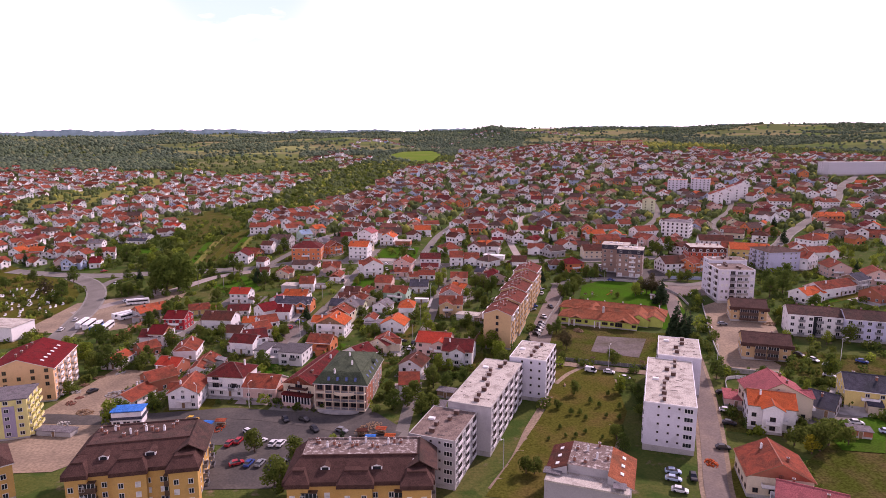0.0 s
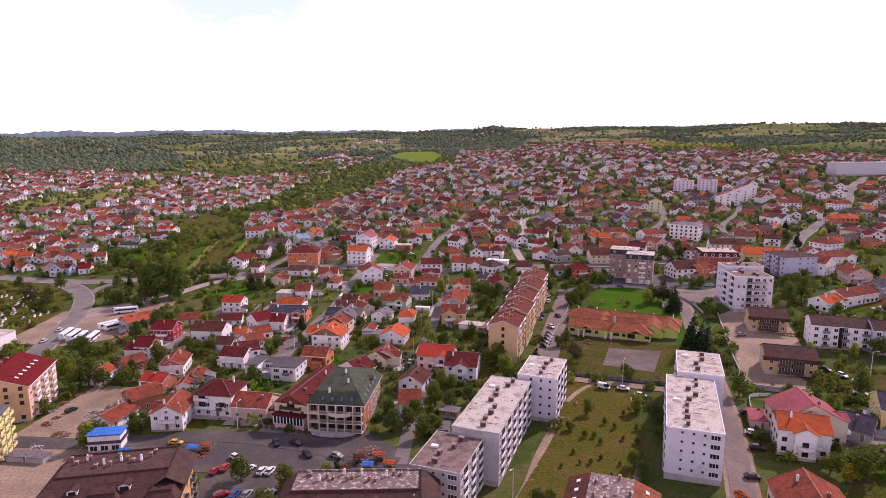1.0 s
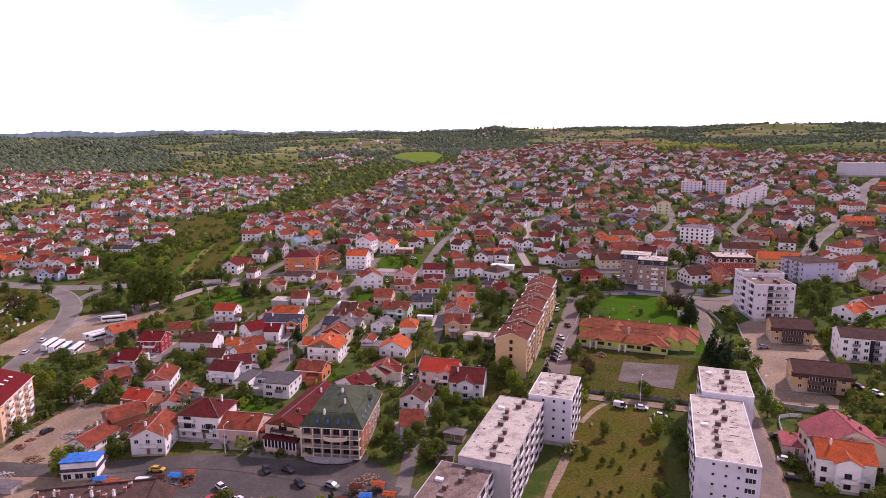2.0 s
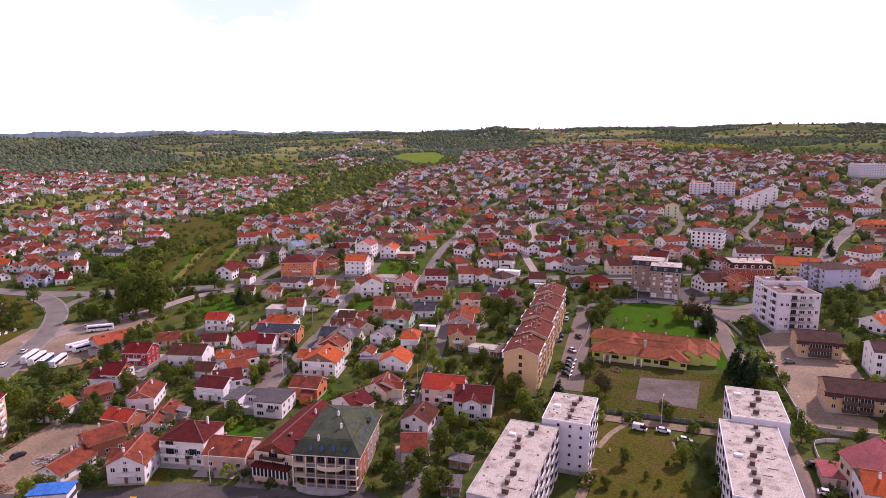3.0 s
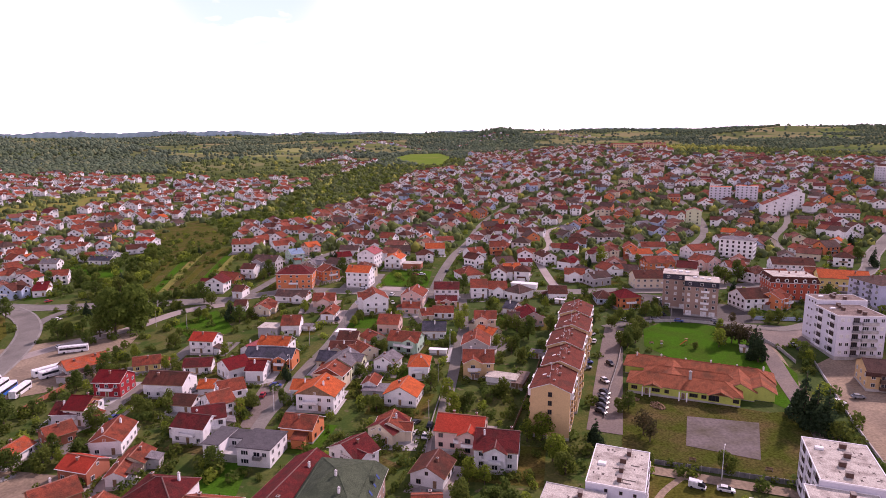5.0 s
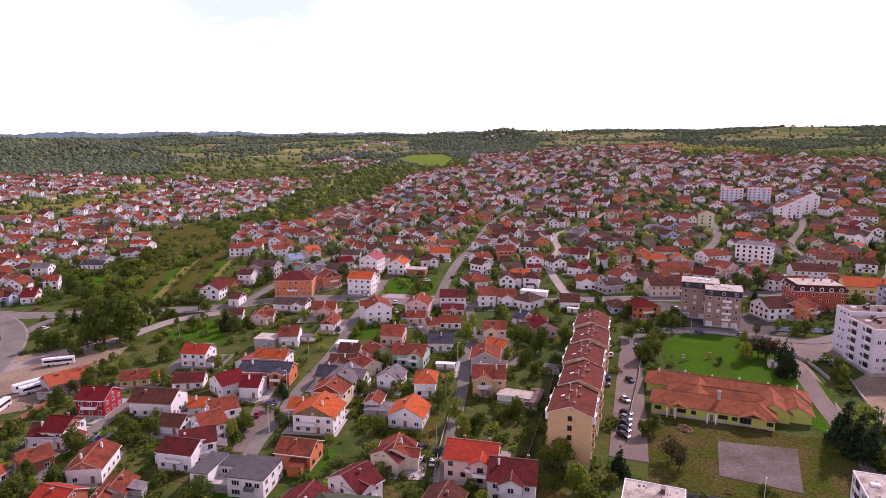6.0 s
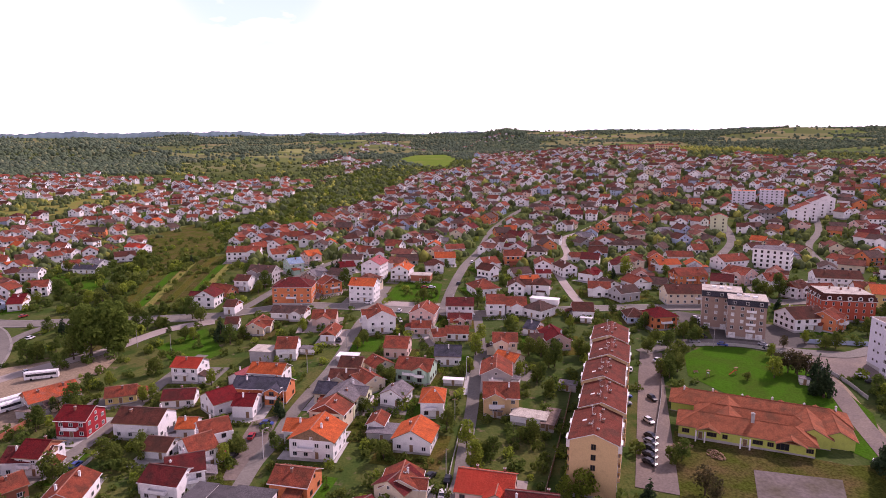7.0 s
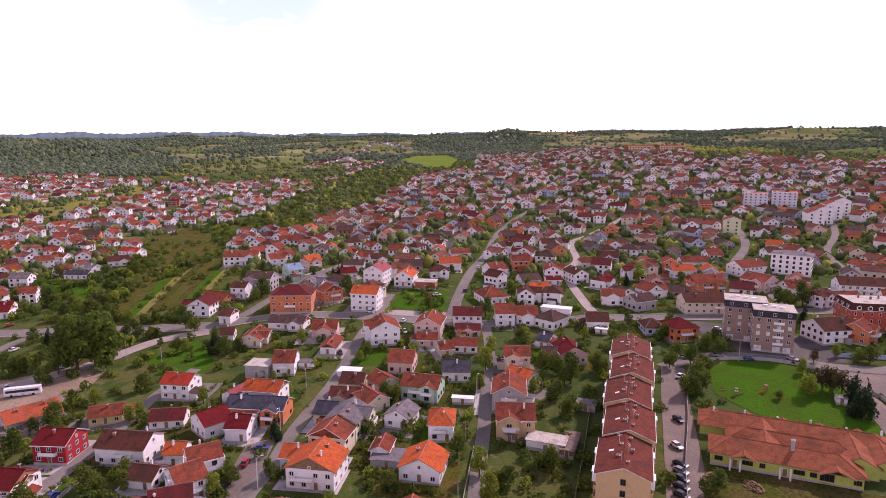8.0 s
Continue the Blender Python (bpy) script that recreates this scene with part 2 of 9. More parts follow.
def ground_material():
    m = bpy.data.materials.new("ground_cover")
    m.use_nodes = True
    n, l = m.node_tree.nodes, m.node_tree.links
    b = n["Principled BSDF"]
    b.inputs["Roughness"].default_value, b.inputs["Specular IOR Level"].default_value = 0.97, 0.0
    src = n.new("ShaderNodeNewGeometry").outputs["Position"]

    def layer(scale, lo, hi, below, colour, detail=5):
        t, r, x = n.new("ShaderNodeTexNoise"), n.new("ShaderNodeValToRGB"), n.new("ShaderNodeMix")
        t.inputs["Scale"].default_value, t.inputs["Detail"].default_value = scale, detail
        r.color_ramp.elements[0].position, r.color_ramp.elements[1].position = lo, hi
        x.data_type = "RGBA"
        l.new(src, t.inputs["Vector"]), l.new(t.outputs["Fac"], r.inputs["Fac"]), l.new(r.outputs["Color"], x.inputs[0])
        if isinstance(below, tuple):
            x.inputs[6].default_value = (*below, 1)
        else:
            l.new(below, x.inputs[6])
        x.inputs[7].default_value = (*colour, 1)
        return x.outputs[2]

    c = layer(0.012, 0.42, 0.58, (0.080, 0.102, 0.026), (0.120, 0.128, 0.038))
    c = layer(0.0035, 0.57, 0.61, c, (0.19, 0.20, 0.065))
    c = layer(0.0022, 0.46, 0.52, c, (0.075, 0.105, 0.035))
    c = layer(0.05, 0.52, 0.66, c, (0.125, 0.115, 0.04))
    c = layer(0.11, 0.50, 0.62, c, (0.05, 0.085, 0.02))
    c = layer(0.25, 0.62, 0.72, c, (0.19, 0.14, 0.09))
    c = layer(1.3, 0.35, 0.9, c, (0.04, 0.07, 0.018))
    # patchwork of hay, pasture and fallow beyond the town
    cells, cramp, away, span, over = n.new("ShaderNodeTexVoronoi"), n.new("ShaderNodeValToRGB"), n.new("ShaderNodeVectorMath"), n.new("ShaderNodeMapRange"), n.new("ShaderNodeMix")
    warp, bend = n.new("ShaderNodeTexNoise"), n.new("ShaderNodeVectorMath")
    warp.inputs["Scale"].default_value = 0.008
    bend.operation = "MULTIPLY_ADD"
    bend.inputs[1].default_value = (60, 60, 0)
    l.new(src, warp.inputs["Vector"]), l.new(warp.outputs["Color"], bend.inputs[0]), l.new(src, bend.inputs[2])
    cells.inputs["Scale"].default_value = 0.0075
    l.new(bend.outputs[0], cells.inputs["Vector"]), l.new(cells.outputs["Color"], cramp.inputs["Fac"])
    cramp.color_ramp.interpolation = "CONSTANT"
    shades = ((0, (0.115, 0.135, 0.055)), (0.25, (0.19, 0.185, 0.085)), (0.42, (0.10, 0.14, 0.045)), (0.55, (0.235, 0.205, 0.105)), (0.68, (0.15, 0.175, 0.06)), (0.82, (0.27, 0.275, 0.11)))
    while len(cramp.color_ramp.elements) < len(shades):
        cramp.color_ramp.elements.new(0.9)
    for el, (at, shade) in zip(cramp.color_ramp.elements, shades):
        el.position, el.color = at, (*shade, 1)
    away.operation = "LENGTH"
    span.inputs["From Min"].default_value, span.inputs["From Max"].default_value = 1250, 1450
    span.inputs["To Max"].default_value = 0.85
    over.data_type = "RGBA"
    l.new(src, away.inputs[0]), l.new(away.outputs["Value"], span.inputs["Value"]), l.new(span.outputs["Result"], over.inputs[0])
    l.new(c, over.inputs[6]), l.new(cramp.outputs["Color"], over.inputs[7])
    l.new(over.outputs[2], b.inputs["Base Color"])
    t, p = n.new("ShaderNodeTexNoise"), n.new("ShaderNodeBump")
    t.inputs["Scale"].default_value = 0.9
    p.inputs["Strength"].default_value, p.inputs["Distance"].default_value = 0.6, 0.4
    l.new(src, t.inputs["Vector"]), l.new(t.outputs["Fac"], p.inputs["Height"]), l.new(p.outputs["Normal"], b.inputs["Normal"])
    return m


M_GROUND = ground_material()

# ---- the lie of the land ----
HILLS = [
    (0, 150, 160, -7.36), (-220, 350, 160, -9.39), (130, 300, 160, -3.23), (-20, 430, 160, 3.66), (-300, 560, 200, -12.05),
    (250, 600, 200, -17.01), (0, 640, 200, -8.72), (-130, 540, 120, 12.49), (110, 520, 110, 0.07), (200, 860, 260, 16.5),
    (-150, 850, 260, -12.0), (-500, 900, 300, -0.4), (350, 1250, 350, 17.52), (-100, 1400, 400, -32.49), (600, 800, 300, -6.3), (900, 1200, 230, -26.0),
]


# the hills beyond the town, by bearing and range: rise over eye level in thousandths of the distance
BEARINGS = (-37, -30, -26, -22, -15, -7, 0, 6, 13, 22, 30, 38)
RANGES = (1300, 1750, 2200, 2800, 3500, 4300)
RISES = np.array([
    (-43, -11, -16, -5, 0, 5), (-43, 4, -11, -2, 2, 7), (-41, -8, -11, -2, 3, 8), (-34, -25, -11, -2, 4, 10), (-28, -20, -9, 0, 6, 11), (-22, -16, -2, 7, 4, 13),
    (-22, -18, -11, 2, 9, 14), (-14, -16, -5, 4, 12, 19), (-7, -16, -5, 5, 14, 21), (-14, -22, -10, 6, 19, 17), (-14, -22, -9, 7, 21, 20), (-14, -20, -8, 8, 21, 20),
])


def lands(x, y):
    """Ground height for arrays of places: the town's slope, and farther hills beyond it."""
    x, y = np.asarray(x, float), np.asarray(y, float)
    z = 14.88 + 52.13 * (np.clip(y, 0, 1700) - 300) / 1000 + 17.71 * np.clip(x, -900, 900) / 1000
    for a, b, s, h in HILLS:
        z = z + h * np.exp(-((x - a) ** 2 + (y - b) ** 2) / (2 * s * s))
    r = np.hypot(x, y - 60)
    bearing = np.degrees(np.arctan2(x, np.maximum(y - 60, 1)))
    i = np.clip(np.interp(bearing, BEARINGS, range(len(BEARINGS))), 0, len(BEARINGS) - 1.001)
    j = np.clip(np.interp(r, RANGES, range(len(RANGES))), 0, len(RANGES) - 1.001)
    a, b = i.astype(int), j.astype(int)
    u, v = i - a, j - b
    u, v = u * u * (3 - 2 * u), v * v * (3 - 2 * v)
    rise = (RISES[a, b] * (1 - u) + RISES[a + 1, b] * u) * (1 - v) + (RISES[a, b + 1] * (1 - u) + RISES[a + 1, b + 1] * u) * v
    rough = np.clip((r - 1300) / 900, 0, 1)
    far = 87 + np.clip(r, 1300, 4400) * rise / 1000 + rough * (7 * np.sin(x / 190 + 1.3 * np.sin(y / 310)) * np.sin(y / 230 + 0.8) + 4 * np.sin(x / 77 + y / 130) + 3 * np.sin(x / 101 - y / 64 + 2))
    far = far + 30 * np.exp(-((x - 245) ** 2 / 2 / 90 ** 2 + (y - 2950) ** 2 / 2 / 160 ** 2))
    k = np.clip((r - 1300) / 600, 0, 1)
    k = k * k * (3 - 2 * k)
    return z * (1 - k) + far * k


def land(x, y):
    return float(lands(x, y))


def mesh_of(name, verts, faces, mats, index=None, smooth=False):
    me = bpy.data.meshes.new(name)
    me.from_pydata(verts, [], faces)
    for m in mats:
        me.materials.append(m)
    if index is not None:
        me.polygons.foreach_set("material_index", index)
    if smooth:
        me.polygons.foreach_set("use_smooth", [True] * len(me.polygons))
    me.update()
    return me


def spread(lo, hi, step, end_lo, end_hi):
    out = list(np.arange(lo, hi + 1, step))
    s = step
    while out[-1] < end_hi:
        s *= 1.09
        out.append(out[-1] + s)
    s = step
    while out[0] > end_lo:
        s *= 1.09
        out.insert(0, out[0] - s)
    return np.array(out)


gx, gy = spread(-400, 480, 8, -4600, 4600), spread(40, 900, 8, -900, 4850)
GX, GY = np.meshgrid(gx, gy)
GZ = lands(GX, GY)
nx, ny = len(gx), len(gy)
ids = np.arange(nx * ny).reshape(ny, nx)
quads = np.stack([ids[:-1, :-1], ids[:-1, 1:], ids[1:, 1:], ids[1:, :-1]], -1).reshape(-1, 4)
ground = new("ground", mesh_of("ground", np.stack([GX, GY, GZ], -1).reshape(-1, 3).tolist(), quads.tolist(), [M_GROUND], smooth=True))
tagged(ground, "rolling green ground with grass, weeds and bare soil", "ground", kind="structure")

# distance haze over the ridge is put into this blue-grey base colour
M_RIDGE = mat("hazed_ridge", (0.13, 0.19, 0.215), 1.0, 0.12, 0.004, 0.02, 0.0, second=(0.105, 0.155, 0.165), amount=0.6, world_space=True, spec=0.0)
azimuths = np.radians(np.arange(-46, 46.01, 0.12))
heights = np.interp(np.degrees(azimuths), (-46, -36, -25, -10, 2, 20, 46), (128, 142, 166, 164, 174, 192, 196))
heights = heights + 3 * np.sin(azimuths * 260) * np.sin(azimuths * 83) + 1.6 * np.sin(azimuths * 610 + 1) + 5 * np.sin(azimuths * 31) + 4 * np.sin(azimuths * 57 + 1) + 2.0 * np.sin(azimuths * 143 + 2)
rv, rf = [], []
for a, h in zip(azimuths.tolist(), heights.tolist()):
    for r, z in ((4450, 40), (4520, h * 0.8), (4600, h), (4680, 40)):
        rv.append((math.sin(a) * r, math.cos(a) * r + 60, z))
for k in range(len(azimuths) - 1):
    for j in range(3):
        rf.append((k * 4 + j, (k + 1) * 4 + j, (k + 1) * 4 + j + 1, k * 4 + j + 1)[::-1])
tagged(new("backdrop", mesh_of("backdrop", rv, rf, [M_RIDGE], smooth=True)), "wooded ridge along the horizon, haze in its blue-grey colour", "ridge", kind="structure")

# ---- helpers for things ----
ROOF_OF = {}


def part(name, mesh, parent, label="", at=None):
    """One part of a thing; what stands on a roof goes under that roof."""
    ob = new(name, mesh)
    if name == "roof" and at is None:
        ROOF_OF[parent.name] = ob
    if name in ("chimney", "roof_window", "dormer", "vent", "hatch") and parent.name in ROOF_OF:
        parent = ROOF_OF[parent.name]
    ob.parent = parent
    if at is not None:
        ob.matrix_basis = at
    if label:
        ob["label"] = label
    return ob


def thing(name, x, y, rot, label, category, group="", dz=0.0):
    ob = new(name)
    ob.empty_display_size = 0.5
    ob.matrix_basis = pose(x, y, land(x, y) + dz, 0, 0, rot)
    return tagged(ob, label, category, group)


class Build:
    """Gathers boxes and faces into one mesh."""

    def __init__(self):
        self.v, self.f, self.i = [], [], []

    def face(self, pts, m=0):
        k = len(self.v)
        self.v += [tuple(p) for p in pts]
        self.f.append(tuple(range(k, k + len(pts))))
        self.i.append(m)

    def box(self, x0, x1, y0, y1, z0, z1, m=0, taper=0.0, skip=()):
        a = taper
        p = [(x0, y0, z0), (x1, y0, z0), (x1, y1, z0), (x0, y1, z0), (x0 + a, y0 + a, z1), (x1 - a, y0 + a, z1), (x1 - a, y1 - a, z1), (x0 + a, y1 - a, z1)]
        k = len(self.v)
        self.v += p
        for name, q in (("b", (3, 2, 1, 0)), ("t", (4, 5, 6, 7)), ("s", (0, 1, 5, 4)), ("e", (1, 2, 6, 5)), ("n", (2, 3, 7, 6)), ("w", (3, 0, 4, 7))):
            if name not in skip:
                self.f.append(tuple(k + j for j in q))
                self.i.append(m)

    def mesh(self, name, mats, smooth=False):
        index, verts, remap = {}, [], []
        for p in self.v:
            q = (round(p[0], 4), round(p[1], 4), round(p[2], 4))
            if q not in index:
                index[q] = len(verts)
                verts.append(q)
            remap.append(index[q])
        faces, mi = [], []
        for f, m in zip(self.f, self.i):
            g = tuple(dict.fromkeys(remap[k] for k in f))
            if len(g) > 2:
                faces.append(g)
                mi.append(m)
        return mesh_of(name, verts, faces, mats, mi, smooth)


WINDOWS = {}


def window_mesh(w, h, dark=False, bars=1, blind=False):
    """A window in one piece: proud frame, mullions and panes set back, facing -y, its middle at the origin."""
    key = (round(w, 1), round(h, 1), dark, bars, blind)
    if key not in WINDOWS:
        t, d, g = 0.10, 0.10, 0.03
        xs = [-w / 2, -w / 2 + t]
        for k in range(bars):
            c = -w / 2 + w * (k + 1) / (bars + 1)
            xs += [c - 0.04, c + 0.04]
        xs += [w / 2 - t, w / 2]
        zs = [-h / 2, -h / 2 + t, h / 2 - t, h / 2]
        verts, index, faces, mi = [], {}, [], []

        def vert(x, y, z):
            q = (round(x, 4), round(y, 4), round(z, 4))
            if q not in index:
                index[q] = len(verts)
                verts.append(q)
            return index[q]

        def quad(p, m):
            faces.append(tuple(vert(*q) for q in p))
            mi.append(m)

        for i in range(len(xs) - 1):
            for j in range(3):
                x0, x1, z0, z1 = xs[i], xs[i + 1], zs[j], zs[j + 1]
                pane = j == 1 and i % 2 == 1
                y = -g if pane else -d
                quad([(x0, y, z0), (x1, y, z0), (x1, y, z1), (x0, y, z1)], 1 if pane else 0)
                if pane:
                    quad([(x0, -d, z0), (x1, -d, z0), (x1, -g, z0), (x0, -g, z0)], 0)
                    quad([(x0, -g, z1), (x1, -g, z1), (x1, -d, z1), (x0, -d, z1)], 0)
                    quad([(x0, -d, z0), (x0, -g, z0), (x0, -g, z1), (x0, -d, z1)], 0)
                    quad([(x1, -g, z0), (x1, -d, z0), (x1, -d, z1), (x1, -g, z1)], 0)
        for p, q in (((xs[0], zs[0]), (xs[-1], zs[0])), ((xs[-1], zs[0]), (xs[-1], zs[3])), ((xs[-1], zs[3]), (xs[0], zs[3])), ((xs[0], zs[3]), (xs[0], zs[0]))):
            quad([(p[0], 0.02, p[1]), (q[0], 0.02, q[1]), (q[0], -d, q[1]), (p[0], -d, p[1])], 0)
        WINDOWS[key] = mesh_of("window", verts, faces, [M_FRAMED if dark else M_FRAME, M_BLIND if blind else M_GLASS], mi)
    return WINDOWS[key]


def face_pose(side, u, z, w, d):
    """The pose of something on a wall of a w x d box: side 0 south, 1 east, 2 north, 3 west; u along the wall."""
    if side == 0:
        return pose(u, -d / 2, z)
    if side == 1:
        return pose(w / 2, u, z, 0, 0, 90)
    if side == 2:
        return pose(-u, d / 2, z, 0, 0, 180)
    return pose(-w / 2, -u, z, 0, 0, -90)


def chimney_mesh(h, s=0.55, m=None):
    b = Build()
    b.box(-s / 2, s / 2, -s / 2, s / 2, -1.0, h)
    b.box(-s / 2 - 0.08, s / 2 + 0.08, -s / 2 - 0.08, s / 2 + 0.08, h, h + 0.12, 1)
    b.box(-s / 4, s / 4, -s / 4, s / 4, h + 0.12, h + 0.35)
    return b.mesh("chimney", [m or M_BRICKCH, M_CONC])


CHIMNEYS = [chimney_mesh(1.3), chimney_mesh(1.0, 0.7), chimney_mesh(1.5, 0.5, WALLS["white"])]


def gable_roof(L, span, e, mats, slope=0.52, ov=0.55, th=0.2):
    """A gable roof with thickness, verge boards and a ridge cap; the ridge runs along x."""
    b = Build()
    hy = span / 2 + ov
    x0, x1 = -L / 2 - ov * 0.7, L / 2 + ov * 0.7
    ridge, eave = e + span / 2 * slope, e - ov * slope
    for s in (-1, 1):
        top = [(x0, s * hy, eave + th), (x1, s * hy, eave + th), (x1, 0, ridge + th), (x0, 0, ridge + th)]
        low = [(x0, s * hy, eave), (x1, s * hy, eave), (x1, 0, ridge), (x0, 0, ridge)]
        if s > 0:
            top, low = top[::-1], low[::-1]
        b.face(top)
        b.face(low[::-1], 1)
        ed = [(0, 1)] if s < 0 else [(2, 3)]
        for i, j in ed:
            b.face([low[i], low[j], top[j], top[i]], 1)
        b.face([(x0, s * hy, eave), (x0, s * hy, eave + th), (x0, 0, ridge + th), (x0, 0, ridge)][:: 1 if s < 0 else -1], 1)
        b.face([(x1, s * hy, eave), (x1, 0, ridge), (x1, 0, ridge + th), (x1, s * hy, eave + th)][:: 1 if s < 0 else -1], 1)
        g = [(x0, s * (hy + 0.12), eave + th - 0.06), (x1, s * (hy + 0.12), eave + th - 0.06), (x1, s * hy, eave + th - 0.06), (x0, s * hy, eave + th - 0.06)]
        b.face(g if s < 0 else g[::-1], 1)
        g = [(x0, s * (hy + 0.12), eave + th - 0.2), (x1, s * (hy + 0.12), eave + th - 0.2), (x1, s * (hy + 0.12), eave + th - 0.06), (x0, s * (hy + 0.12), eave + th - 0.06)]
        b.face(g if s < 0 else g[::-1], 1)
    b.box(x0 - 0.02, x1 + 0.02, -0.17, 0.17, ridge + th - 0.1, ridge + th + 0.08, 2 if len(mats) > 2 else 0, 0.05, skip=("b",))
    return b.mesh("roof", mats)


def hip_roof(L, span, e, mats, slope=0.52, ov=0.55, th=0.22):
    b = Build()
    hx, hy = L / 2 + ov, span / 2 + ov
    rise = hy * slope
    rx = max(hx - hy, 0.05)
    z = e - ov * slope + th
    c = [(-hx, -hy, z), (hx, -hy, z), (hx, hy, z), (-hx, hy, z)]
    r0, r1 = (-rx, 0, z + rise), (rx, 0, z + rise)
    b.face([c[0], c[1], r1, r0]), b.face([c[1], c[2], r1]), b.face([c[2], c[3], r0, r1]), b.face([c[3], c[0], r0])
    for i in range(4):
        p, q = c[i], c[(i + 1) % 4]
        b.face([(p[0], p[1], z - th), (q[0], q[1], z - th), q, p], 1)
    b.face([(x, y, z - th) for x, y, _ in c[::-1]], 1)
    # ridge and hip tiles
    for p, q in ((r0, r1), (c[0], r0), (c[3], r0), (c[1], r1), (c[2], r1)):
        p, q = Vector(p), Vector(q)
        if (q - p).length > 0.5:
            n = (q - p).cross(Vector((0, 0, 1))).normalized() * 0.17
            up = Vector((0, 0, 0.1))
            b.face([p - n, q - n, q + up, p + up], 2 if len(mats) > 2 else 0), b.face([p + up, q + up, q + n, p + n], 2 if len(mats) > 2 else 0)
    return b.mesh("roof", mats)


WORDS = {
    "tile": "weathered red tiled", "orange": "bright orange tiled", "bright": "vivid red tiled", "crimson": "crimson red", "maroon": "dark maroon tiled", "brown": "dark brown tiled",
    "umber": "grey-brown", "slate": "dark slate-grey", "pewter": "pale grey sheet", "steel": "blue-grey sheet", "rose": "faded pink", "faded": "sun-bleached pale red tiled", "rust": "rusty orange sheet",
    "brick": "bare red brick", "lime": "pale lime", "steel_wall": "blue",
}
RNG = random.Random(7)


class Places:
    """Circles on the plan, kept in cells so that they are found quickly."""

    def __init__(self):
        self.cells = {}

    def append(self, p):
        x, y, r = p
        for i in range(int((x - r - 6) // 16), int((x + r + 6) // 16) + 1):
            for j in range(int((y - r - 6) // 16), int((y + r + 6) // 16) + 1):
                self.cells.setdefault((i, j), []).append(p)

    def extend(self, ps):
        for p in ps:
            self.append(p)

    def near(self, x, y):
        return self.cells.get((int(x // 16), int(y // 16)), ())


TAKEN, ROADS = Places(), Places()


def body_mesh(L, span, e, slope, hip, m):
    b = Build()
    x, y, base = L / 2, span / 2, -2.5
    r = e if hip else e + y * slope
    b.face([(-x, -y, base), (x, -y, base), (x, -y, e), (-x, -y, e)])
    b.face([(x, y, base), (-x, y, base), (-x, y, e), (x, y, e)])
    b.face([(x, -y, base), (x, y, base), (x, y, e), (x, 0, r), (x, -y, e)])
    b.face([(-x, y, base), (-x, -y, base), (-x, -y, e), (-x, 0, r), (-x, y, e)])
    p = 0.04
    b.box(-x - p, x + p, -y - p, y + p, base, 0.55, 1, skip=("b",))
    return b.mesh("wall", [m, M_CONC])


DOOR = Build()
DOOR.box(-0.5, 0.5, -0.05, 0.02, 0, 2.1)
DOOR.box(-0.6, -0.5, -0.1, 0.02, 0, 2.2, 1)
DOOR.box(0.5, 0.6, -0.1, 0.02, 0, 2.2, 1)
DOOR.box(-0.5, 0.5, -0.1, 0.02, 2.1, 2.2, 1)
DOOR = DOOR.mesh("door", [M_WOOD, M_FRAME])


def balcony_mesh(w, d=1.2, m=None, solid=False):
    """A slab with a parapet round three sides, in one piece."""
    b = Build()
    t, h, x = 0.1, 0.95, w / 2
    outer = [(-x, 0.02), (-x, -d), (x, -d), (x, 0.02)]
    inner = [(-x + t, 0.02), (-x + t, -d + t), (x - t, -d + t), (x - t, 0.02)]
    for k in range(3):
        p, q, r, s = outer[k], outer[k + 1], inner[k], inner[k + 1]
        b.face([(*p, -0.16), (*q, -0.16), (*q, 0), (*p, 0)])
        b.face([(*p, 0), (*q, 0), (*q, h), (*p, h)], 1)
        b.face([(*p, h), (*q, h), (*s, h), (*r, h)], 1)
        b.face([(*s, 0), (*r, 0), (*r, h), (*s, h)], 1)
    b.face([(*p, 0) for p in inner])
    b.face([(*p, -0.16) for p in outer[::-1]])
    return b.mesh("balcony", [M_CONC, m or M_METAL])


BALCONY = {w: balcony_mesh(w, 1.2, WALLS["white"] if w > 3 else M_METAL) for w in (2.4, 3.6, 5.0)}


YARDS = []
HRNG = random.Random(77)
WRNG = random.Random(53)


